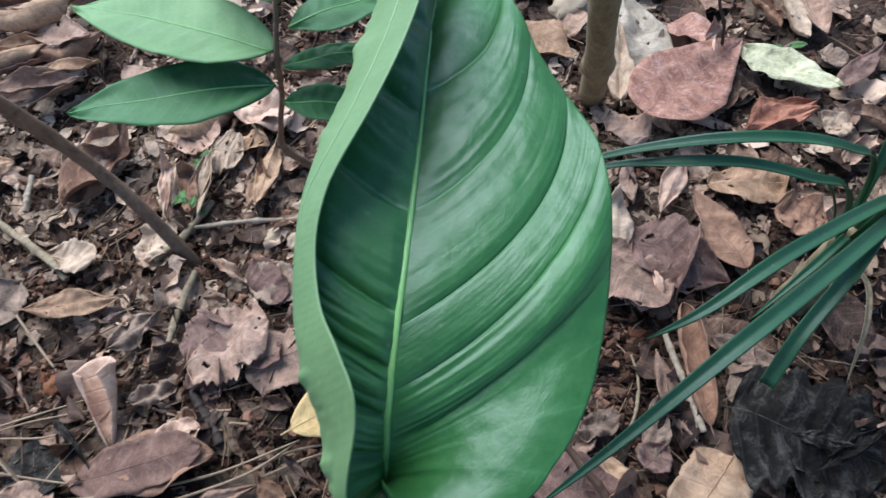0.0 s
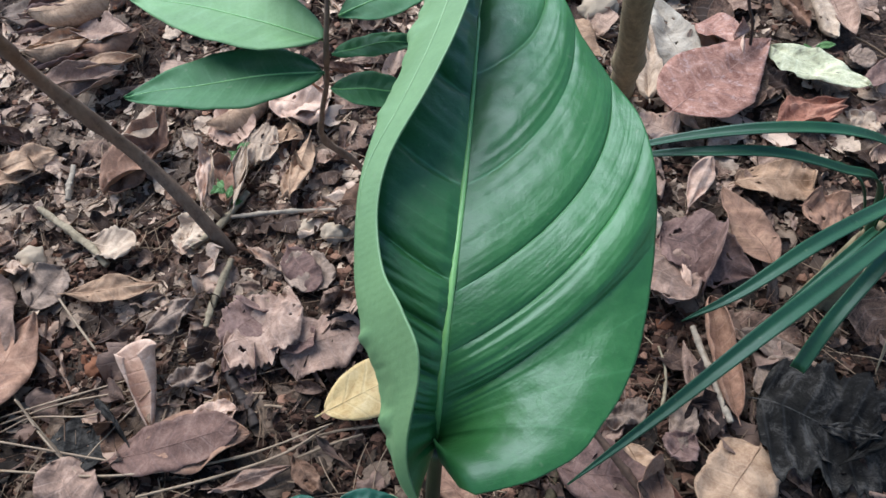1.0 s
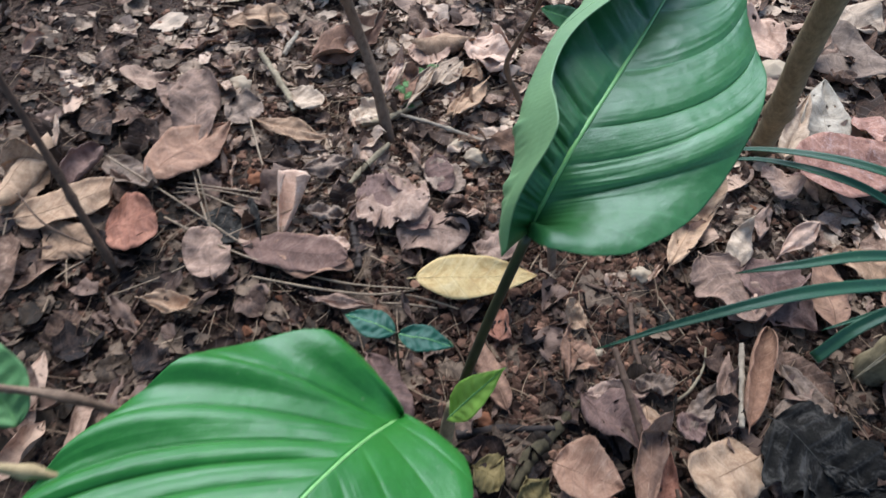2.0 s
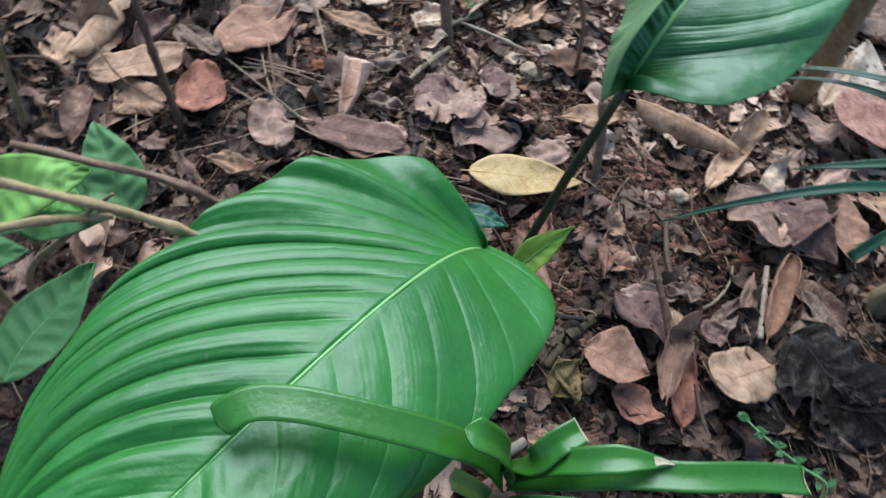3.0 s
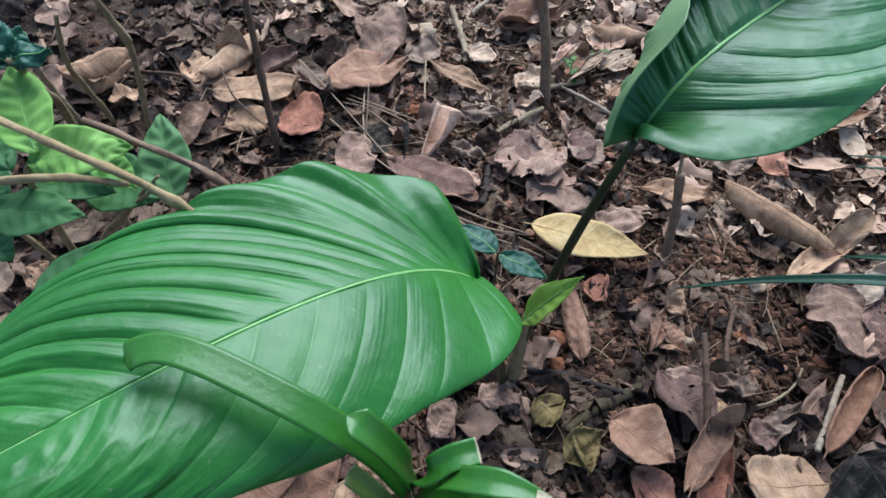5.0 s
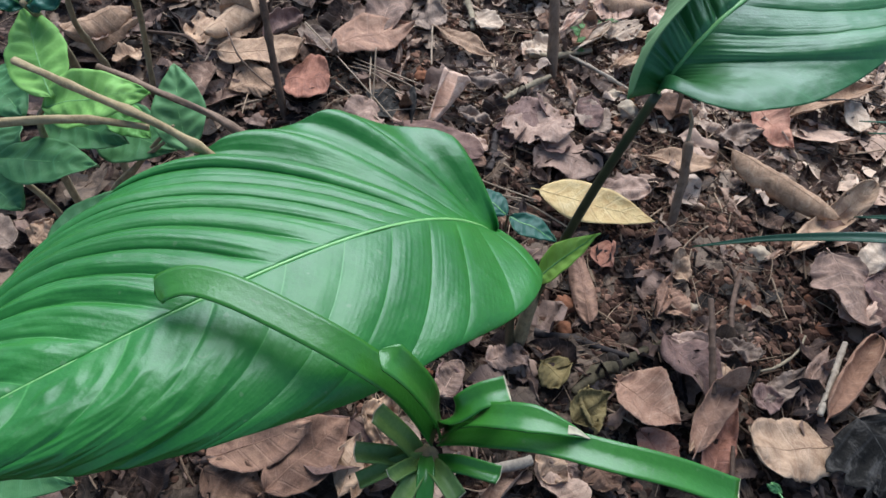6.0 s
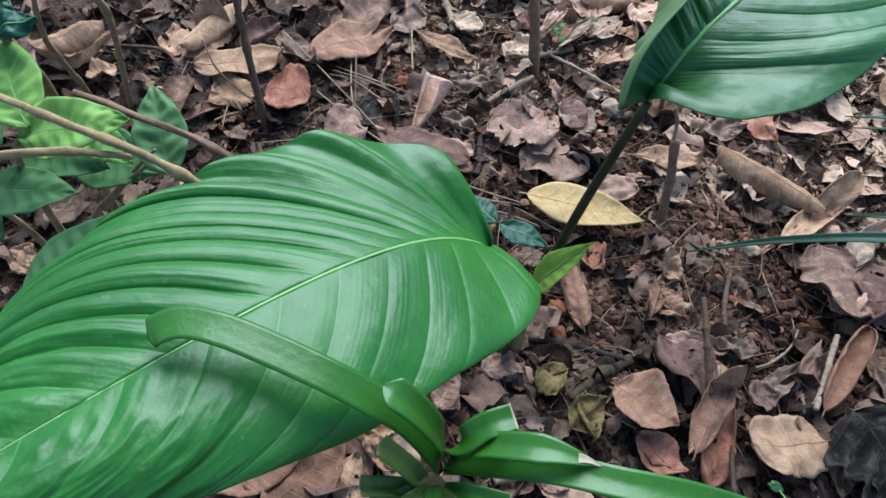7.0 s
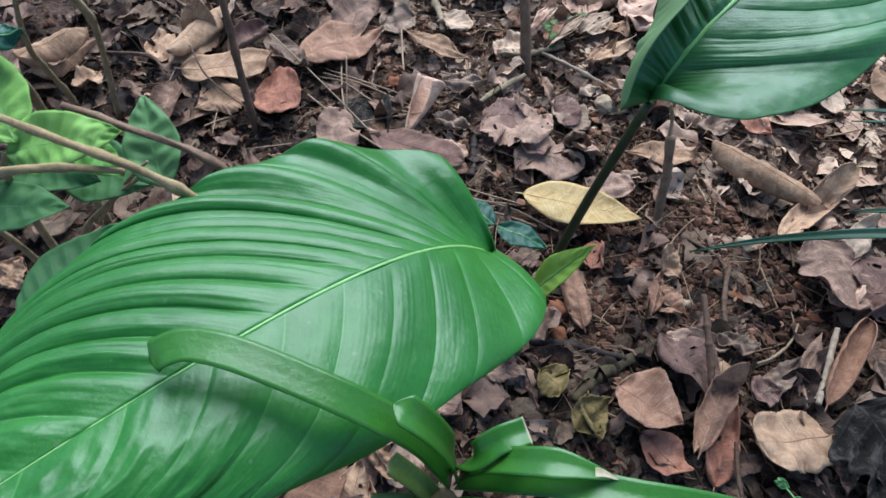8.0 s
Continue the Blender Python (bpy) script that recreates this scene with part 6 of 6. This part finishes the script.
stem_thing("twig", [(0.155, 0.197, -0.004), (0.158, 0.175, -0.004), (0.153, 0.149, -0.004), (0.145, 0.134, -0.004)], [0.001, 0.0012, 0.001], BARK_TAN, "thin curved dry stalk", "twig", 3, 0.55, 142, 10, 56)
stem_thing("twig", [(0.165, 0.056, -0.002), (0.177, 0.036, -0.002), (0.189, 0.020, -0.002)], [0.0016, 0.0018, 0.0015], BARK_BROWN, "thin brown twig on the litter", "twig", 3, 0.55, 143, 10, 56)
stem_thing("twig", [(0.028, 0.211, -0.006), (0.064, 0.212, -0.006), (0.080, 0.201, -0.006)], [0.0018, 0.0024, 0.0018], BARK_BROWN, "brown twig on the soil", "twig", 3, 0.55, 144, 10, 56)
stem_thing("straw", [(-0.357, -0.017, 0.000), (-0.318, 0.041, 0.000), (-0.309, 0.081, 0.000), (-0.266, 0.149, 0.000)], [0.0006, 0.0007, 0.0005], STRAW, "thin dry straw on the litter", "straw", 1, 0.25, 145, 9, 34)
stem_thing("straw", [(-0.460, 0.108, 0.014), (-0.379, 0.100, 0.009), (-0.293, 0.090, 0.002), (-0.279, 0.090, -0.004)], [0.001, 0.0009, 0.0007], STRAW, "thin dry straw on the litter", "straw", 1, 0.25, 146, 9, 34)
stem_thing("straw", [(-0.356, 0.126, 0.034), (-0.330, 0.100, 0.014), (-0.314, 0.081, -0.008)], [0.0008, 0.0009, 0.0009], STRAW, "thin dry straw standing in the litter", "straw", 1, 0.25, 147, 9, 34)
stem_thing("straw", [(-0.385, 0.116, 0.000), (-0.338, 0.135, 0.000), (-0.279, 0.148, 0.000)], [0.0008, 0.0009, 0.0006], STRAW, "thin dry straw on the litter", "straw", 1, 0.25, 148, 9, 34)
stem_thing("straw", [(-0.386, 0.121, 0.002), (-0.330, 0.141, 0.002), (-0.286, 0.156, 0.002)], [0.0008, 0.0009, 0.0006], STRAW, "thin dry straw on the litter", "straw", 1, 0.25, 149, 9, 34)
stem_thing("straw", [(-0.383, 0.142, 0.004), (-0.340, 0.103, 0.004), (-0.303, 0.077, 0.004)], [0.001, 0.0009, 0.0007], STRAW, "thin dry straw on the litter", "straw", 1, 0.25, 150, 9, 34)
stem_thing("straw", [(-0.368, 0.078, 0.004), (-0.275, 0.077, 0.004), (-0.180, 0.094, 0.004), (-0.108, 0.123, 0.004)], [0.001, 0.0011, 0.001, 0.0007], STRAW, "long dry straw across the litter", "straw", 1, 0.25, 151, 9, 34)
stem_thing("straw", [(-0.254, 0.062, 0.002), (-0.195, 0.079, 0.002), (-0.145, 0.098, 0.002), (-0.112, 0.121, 0.002)], [0.001, 0.0012, 0.0011, 0.0008], STRAW, "long dry straw across the litter", "straw", 1, 0.25, 152, 9, 34)
stem_thing("straw", [(-0.384, 0.110, -0.002), (-0.360, 0.123, -0.002), (-0.312, 0.126, -0.002), (-0.273, 0.142, -0.002)], [0.0007, 0.0008, 0.0006], STRAW, "thin dry straw on the litter", "straw", 1, 0.25, 153, 9, 34)
stem_thing("straw", [(-0.376, 0.233, -0.002), (-0.348, 0.205, -0.002), (-0.326, 0.184, -0.002)], [0.0011, 0.0012, 0.001], STRAW, "thin dry straw on the litter", "straw", 1, 0.25, 154, 9, 34)
stem_thing("twig", [(-0.223, 0.275, 0.000), (-0.229, 0.239, 0.000), (-0.232, 0.206, 0.000)], [0.003, 0.0032, 0.0026], BARK_TAN, "weathered tan twig on litter", "twig", 3, 0.55, 155, 10, 56)
stem_thing("twig", [(-0.205, 0.167, -0.006), (-0.188, 0.143, -0.006), (-0.174, 0.122, -0.006)], [0.0045, 0.0048, 0.004], BARK_DARK, "dark decaying twig on soil", "twig", 3, 0.55, 156, 10, 56)
stem_thing("twig", [(-0.235, 0.325, -0.004), (-0.186, 0.331, -0.004), (-0.131, 0.334, -0.004)], [0.0022, 0.0024, 0.002], WOOD_PALE, "pale twig with dark patches on litter", "twig", 3, 0.55, 157, 10, 56)
stem_thing("twig", [(-0.267, 0.290, -0.006), (-0.245, 0.316, -0.006), (-0.225, 0.356, -0.006)], [0.0036, 0.0038, 0.003], BARK_TAN, "weathered tan twig on litter", "twig", 3, 0.55, 158, 10, 56)
stem_thing("twig", [(-0.432, 0.334, -0.004), (-0.373, 0.295, -0.004), (-0.343, 0.270, -0.004)], [0.0034, 0.0036, 0.003], BARK_TAN, "weathered tan twig on litter", "twig", 3, 0.55, 159, 10, 56)
stem_thing("stick", [(-0.405, 0.343, -0.002), (-0.410, 0.367, -0.002), (-0.413, 0.386, -0.002)], [0.0026, 0.0028, 0.0026], WOOD_PALE, "short pale broken dry stick", "twig", 3, 0.55, 160, 10, 56)
stem_thing("straw", [(-0.474, -0.028, 0.004), (-0.515, 0.028, 0.004)], [0.0007, 0.0007], STRAW, "thin dry straw on the litter", "straw", 1, 0.25, 161, 9, 34)
stem_thing("twig", [(-0.484, 0.021, 0.034), (-0.438, 0.009, 0.024), (-0.388, 0.021, 0.004), (-0.353, 0.038, -0.006)], [0.0009, 0.0009, 0.0007, 0.0006], BARK_BROWN, "thin arching dry tendril", "twig", 3, 0.55, 162, 10, 56)
stem_thing("twig", [(-0.578, -0.030, -0.002), (-0.541, -0.001, -0.002), (-0.505, -0.003, -0.002)], [0.0016, 0.0018, 0.0014], BARK_BROWN, "thin brown twig on the litter", "twig", 3, 0.55, 163, 10, 56)
stem_thing("twig", [(0.003, 0.459, 0.014), (0.034, 0.483, 0.024), (0.070, 0.492, 0.034)], [0.0009, 0.0009, 0.0008], BARK_DARK, "thin dark stalk over the litter", "twig", 3, 0.55, 164, 10, 56)
stem_thing("twig", [(0.121, 0.349, 0.004), (0.115, 0.387, 0.004)], [0.0028, 0.0024], BARK_BROWN, "stub of a brown twig", "twig", 3, 0.55, 165, 10, 56)
stem_thing("straw", [(-0.143, 0.102, -0.002), (-0.111, 0.117, -0.002), (-0.066, 0.125, -0.002)], [0.001, 0.0011, 0.0009], STRAW, "thin dry straw on the litter", "straw", 1, 0.25, 166, 9, 34)
stem_thing("straw", [(-0.135, 0.097, -0.004), (-0.108, 0.109, -0.004), (-0.085, 0.117, -0.004)], [0.001, 0.0011, 0.0009], STRAW, "thin dry straw on the litter", "straw", 1, 0.25, 167, 9, 34)
stem_thing("stick", [(-0.245, -0.054, 0.004), (-0.203, -0.013, 0.004), (-0.177, 0.033, 0.004)], [0.004, 0.0045, 0.0035], BARK_OLIVE, "grey-brown fallen stick lying on the litter", "twig", 3, 0.55, 168, 10, 56)
dead_leaf(-0.607, -0.110, 81, 0.078, 0.069, "tan", "oblong", 5.0, bend=0.05, lift=0.014)
dead_leaf(-0.505, 0.005, 106, 0.101, 0.063, "tan", "oblong", 5.0, bend=0.05, lift=0.014)
dead_leaf(-0.476, 0.060, 99, 0.063, 0.048, "dusk", "oblong", 5.0, bend=0.05, lift=0.012)
dead_leaf(-0.528, 0.593, 5, 0.075, 0.055, "dusk", "oblong", 5.0, bend=0.05, lift=0.030)
dead_leaf(-0.507, 0.572, 20, 0.090, 0.059, "tan", "oblong", 4.8, bend=0.1, lift=0.034)
dead_leaf(-0.500, 0.523, 14, 0.071, 0.055, "tan", "lance", 4.6, bend=0.2, lift=0.026)
dead_leaf(-0.472, 0.579, -19, 0.096, 0.047, "pink", "ovate", 2.0, bend=0.3, lift=0.028)
dead_leaf(-0.483, 0.485, 12, 0.097, 0.041, "pink", "lance", 2.6, bend=0.2, lift=0.024)
dead_leaf(0.196, 0.419, 151, 0.048, 0.043, "blush", "ovate", 1.3, bend=0.2, lift=0.016)
dead_leaf(0.293, 0.430, 23, 0.078, 0.038, "red", "lance", 1.1, bend=0.2, lift=0.014)
dead_leaf(0.277, 0.494, 110, 0.052, 0.027, "pale", "oblong", 0.6, bend=0.2, lift=0.012)

dead_leaf(-0.557, 0.633, 2, 0.096, 0.035, "pink", "lance", 4.6, 0.1, 0.026)
dead_leaf(-0.517, 0.618, 7, 0.101, 0.033, "tan", "lance", 4.4, 0.1, 0.030)
dead_leaf(-0.532, 0.566, 13, 0.080, 0.030, "dusk", "lance", 4.6, 0.1, 0.032)
dead_leaf(-0.513, 0.534, 9, 0.090, 0.030, "pale", "lance", 4.6, 0.15, 0.026)
dead_leaf(-0.509, 0.513, 13, 0.083, 0.028, "dusk", "lance", 4.4, 0.1, 0.024)
dead_leaf(-0.461, 0.513, 6, 0.091, 0.030, "tan", "lance", 2.6, 0.2, 0.024)
dead_leaf(-0.528, 0.593, 5, 0.085, 0.027, "pale", "lance", 4.5, 0.1, 0.034)
dead_leaf(0.236, 0.503, 40, 0.060, 0.031, "blush", "ovate", 0.6, 0.2, 0.014)
dead_leaf(0.392, 0.483, 42, 0.081, 0.023, "dusk", "ovate", 0.8, 0.2, 0.012)
dead_leaf(0.388, 0.424, 128, 0.033, 0.032, "pale", "ovate", 0.7, 0.2, 0.012)
dead_leaf(0.223, 0.213, -31, 0.065, 0.022, "grey", "oblong", 0.4, 0.1, 0.006)
dead_leaf(0.267, 0.132, -18, 0.041, 0.012, "black", "lance", 0.8, 0.2, 0.018)
dead_leaf(0.277, 0.103, 30, 0.068, 0.012, "black", "lance", 0.9, 0.2, 0.020)
dead_leaf(0.239, 0.136, -49, 0.045, 0.013, "black", "ovate", 0.7, 0.2, 0.016)
# two dark leaves added as the darkness of a shadowed hollow in the soil
dead_leaf(-0.336, 0.088, 30, 0.076, 0.055, "black", "square", 0.3, 0.1, 0.003)
dead_leaf(-0.271, 0.080, 120, 0.072, 0.024, "brown", "ovate", 0.4, 0.1, 0.004)
dead_leaf(0.146, 0.024, 103, 0.097, 0.023, "orange", "oblong", 1.1, 0.2, 0.020)

# ---- loose litter: chips, crumbs and twigs without number ----
def fragments(kinds, seed, nu, nv, flat=False):
    """Shapes of torn leaf pieces, about one unit long: shreds, flakes, rolled and folded bits."""
    r = random.Random(seed)
    made = []
    for k in range(kinds):
        if flat:
            G, uv = leaf_grid(1.0, r.choice((0.35, 0.5, 0.65, 0.8, 1.0)), r.choice(("square", "oblong", "drop", "ovate")), r.choice((0.1, 0.25, 0.5, -0.3)), r.uniform(-0.2, 0.35),
                              0.10, r.uniform(0.35, 0.75), 6, seed + k, nu, nv, r.choice((0.0, 0.0, 0.25)), r.uniform(-0.4, 0.4), skew=r.uniform(-0.4, 0.4))
            made.append((G.reshape(-1, 3) - G.reshape(-1, 3).mean(0), uv.reshape(-1, 2)))
            continue
        G, uv = leaf_grid(1.0, r.choice((0.10, 0.16, 0.25, 0.4, 0.6, 0.8)), r.choice(("square", "oblong", "drop", "ovate", "lance")), r.choice((0.15, 0.3, 0.6, 1.0, 2.4, -0.5, -0.9)), r.uniform(-0.7, 1.0),
                          0.22, 0.45, 6, seed + k, nu, nv, r.choice((0.0, 0.0, 0.5)), r.uniform(-0.9, 0.9))
        G[..., 0] += 0.06 * np.array([[noise.noise((k * 3.0 + a, b * 1.3, 8.0)) for b in range(nv)] for a in range(nu)])
        made.append((G.reshape(-1, 3) - G.reshape(-1, 3).mean(0), uv.reshape(-1, 2)))
    return made


def shred_field(count, seed, small, large, power, spread, mat, name, label, lift, nu, nv, lean=14, centre=(-0.12, 0.25), flat=False):
    """Torn, cupped pieces of dead leaf strewn over the soil, in one mesh."""
    r = random.Random(seed)
    lib = fragments(70, seed * 100, nu, nv, flat)
    verts, uvs, kinds, made = [], [], [], 0
    for c in range(count):
        x, y = centre[0] + r.gauss(0, spread), centre[1] + r.gauss(0, spread)
        bare = noise.noise((x * 9.0, y * 9.0, 7.0)) + 0.45 * math.exp(-((x - 0.04) ** 2 + (y - 0.15) ** 2) / 0.012)
        if abs(x - centre[0]) > 1.15 or abs(y - centre[1]) > 1.15 or (bare > 0.22 and r.random() < 0.7) or (abs(x + 0.067) < 0.055 and abs(y - 0.166 - 0.57 * (x + 0.067)) < 0.03):
            continue
        F, U = lib[r.randrange(70)]
        size = small + (large - small) * r.random() ** power
        M = np.array((pose(0, 0, 0, 0, 0, r.uniform(0, 360)) @ pose(0, 0, 0, r.gauss(0, lean), r.gauss(0, lean), 0)).to_3x3())
        V = (F * size) @ M.T
        V = V + np.array((x, y, ground_z(x, y) - V[:, 2].min() * 0.8 + lift * r.random() ** 1.5))
        verts.append(V)
        uvs.append(U)
        # light falls off towards the near side by colour: below 0 the shaded copy
        light_at = y - 0.15 - 0.12 * float(smooth(-0.10, 0.12, x)) + 0.09 * noise.noise((x * 6, y * 6, 3.0)) + r.gauss(0, 0.05)
        kinds.append(1 if light_at < 0 else (2 if light_at > 0.11 else 0))
        made += 1
    i, j = np.meshgrid(np.arange(nu - 1), np.arange(nv - 1), indexing="ij")
    q = np.stack([i * nv + j, (i + 1) * nv + j, (i + 1) * nv + j + 1, i * nv + j + 1], -1).reshape(-1, 4)
    faces = (q[None] + (np.arange(made) * nu * nv)[:, None, None]).reshape(-1, 4)
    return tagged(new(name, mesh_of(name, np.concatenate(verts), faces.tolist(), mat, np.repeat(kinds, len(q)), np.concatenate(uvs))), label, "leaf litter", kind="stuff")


def crumb_field(count, seed, small, large, spread, mat, name, label, centre=(-0.10, 0.22)):
    r = random.Random(seed)
    bm = bmesh.new()
    bmesh.ops.create_icosphere(bm, subdivisions=1, radius=1)
    base = np.array([tuple(v.co) for v in bm.verts])
    tri = [[v.index for v in f.verts] for f in bm.faces]
    bm.free()
    verts, faces, kinds = [], [], []
    rng = np.random.RandomState(seed)
    for c in range(count):
        x, y = centre[0] + r.gauss(0, spread), centre[1] + r.gauss(0, spread)
        s = small + (large - small) * r.random() ** 3
        jit = base * rng.uniform(0.5, 1.3, (len(base), 1)) * np.array((s, s * r.uniform(0.7, 1), s * r.uniform(0.6, 0.9)))
        k = len(verts)
        z = ground_z(x, y) + s * 0.35 + 0.002 * r.random()
        verts.extend((jit + np.array((x, y, z))).tolist())
        faces.extend([[k + i for i in t] for t in tri])
        # near crumbs take the second material, which has shade painted in
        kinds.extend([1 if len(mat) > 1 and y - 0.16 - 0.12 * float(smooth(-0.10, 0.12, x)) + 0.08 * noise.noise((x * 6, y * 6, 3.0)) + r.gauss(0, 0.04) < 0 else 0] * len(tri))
    return tagged(new(name, mesh_of(name, verts, faces, mat, kinds, None, False)), label, "soil", kind="stuff")


def twig_field(count, seed, short, long, thin, thick, spread, mat, name, label, lift=0.010):
    r = random.Random(seed)
    verts, faces = [], []
    for c in range(count):
        x, y = -0.12 + r.gauss(0, spread), 0.25 + r.gauss(0, spread)
        n = 6
        length, rad, h = r.uniform(short, long), thin + (thick - thin) * r.random() ** 2, r.uniform(0, 6.28)
        bow = r.gauss(0, 0.5)
        z0, z1 = r.random() * lift, r.random() * lift
        k = len(verts)
        px, py = x, y
        for i in range(n):
            f = i / (n - 1)
            a = h + bow * f
            if i:
                px, py = px + math.cos(a) * length / (n - 1), py + math.sin(a) * length / (n - 1)
            z = ground_z(px, py) + rad + z0 + (z1 - z0) * f
            sx, sy = -math.sin(a), math.cos(a)
            rr = rad * r.uniform(0.8, 1.15)
            for w in range(5):
                t = 2 * math.pi * w / 5
                verts.append((px + sx * math.cos(t) * rr, py + sy * math.cos(t) * rr, z + math.sin(t) * rr))
        for i in range(n - 1):
            for w in range(5):
                v = (w + 1) % 5
                faces.append((k + i * 5 + w, k + i * 5 + v, k + (i + 1) * 5 + v, k + (i + 1) * 5 + w))
    return tagged(new(name, mesh_of(name, verts, faces, [mat])), label, "twigs", kind="stuff")


def loose_leaves(count, seed, spread, name, mat, keep_out):
    """Whole and half fallen leaves past the counted ones, towards the rim of the place."""
    r = random.Random(seed)
    verts, faces, uvs = [], [], []
    made = 0
    while made < count:
        x, y = -0.1 + r.gauss(0, spread), 0.3 + r.gauss(0, spread)
        if keep_out(x, y):
            continue
        made += 1
        G, uv = leaf_grid(r.uniform(0.035, 0.085), r.uniform(0.016, 0.042), r.choice(("ovate", "oblong", "lance", "drop")), r.choice((0.3, 0.6, 1.2, 2.6, 4.5, -0.8)), r.uniform(-0.5, 0.9), 0.005, 0.08, 6, made, 13, 9,
                          twist=r.uniform(-0.5, 0.5))
        G = moved(G, pose(0, 0, 0, 0, 0, r.uniform(0, 360)) @ pose(0, 0, 0, r.uniform(-18, 18), r.uniform(-12, 12), 0))
        G = G + np.array((x, y, ground_z(x, y) - np.percentile(G[..., 2], 6) + 0.010 * r.random()))
        k = len(verts)
        verts.extend(G.reshape(-1, 3).tolist())
        uvs.extend(uv.reshape(-1, 2).tolist())
        for i in range(12):
            for j in range(8):
                q = k + i * 9 + j
                faces.append((q, q + 9, q + 10, q + 1))
    return tagged(new(name, mesh_of(name, verts, faces, [mat], None, uvs)), "scattered brown dead leaves covering the forest floor", "leaf litter", kind="stuff")


shred_field(24000, 11, 0.0025, 0.017, 2.2, 0.34, [CHIPS, CHIPS_SHADED, CHIPS_PALE], "leaf_litter", "small torn shreds of dead leaves over the soil", 0.004, 5, 4, 15)
shred_field(5200, 18, 0.012, 0.042, 1.3, 0.36, [FLAKE, FLAKE_SHADED, FLAKE_PALE], "leaf_litter", "flat torn pieces of weathered dead leaves over the soil", 0.004, 11, 7, 5, flat=True)
shred_field(3200, 12, 0.016, 0.050, 1.5, 0.38, [LITTER, LITTER_SHADED, LITTER_PALE], "leaf_litter", "broken crumpled dead leaves over the soil", 0.005, 9, 7, 8)
crumb_field(26000, 13, 0.0010, 0.0064, 0.32, [CRUMB, CRUMB_SHADED], "soil_crumbs", "crumbs of reddish dark brown soil")
crumb_field(5200, 20, 0.0016, 0.0075, 0.075, [CRUMB], "soil_crumbs", "coarse reddish crumbs of open soil", (0.05, 0.16))
crumb_field(2200, 21, 0.0014, 0.0060, 0.06, [CRUMB], "soil_crumbs", "coarse reddish crumbs of open soil", (-0.36, 0.17))
crumb_field(1500, 22, 0.0014, 0.0055, 0.05, [CRUMB], "soil_crumbs", "coarse reddish crumbs of open soil", (-0.38, 0.08))
crumb_field(110, 14, 0.003, 0.009, 0.28, [CLOD], "soil_clods", "reddish brown lumps of clay")
twig_field(2600, 19, 0.015, 0.075, 0.0002, 0.0006, 0.32, TWIGLET, "fine_fibres", "fine dry stalks and fibres among the litter", 0.014)
twig_field(1700, 15, 0.010, 0.060, 0.0003, 0.0013, 0.34, TWIGLET, "fine_twigs", "fine broken twigs and stalks among the litter")
loose_leaves(560, 16, 0.55, "loose_dead_leaves", LITTER, lambda x, y: abs(x + 0.1) < 0.28 and -0.05 < y < 0.40)
loose_leaves(2600, 17, 1.7, "loose_dead_leaves", LITTER, lambda x, y: abs(x + 0.1) < 0.7 and -0.5 < y < 1.0)
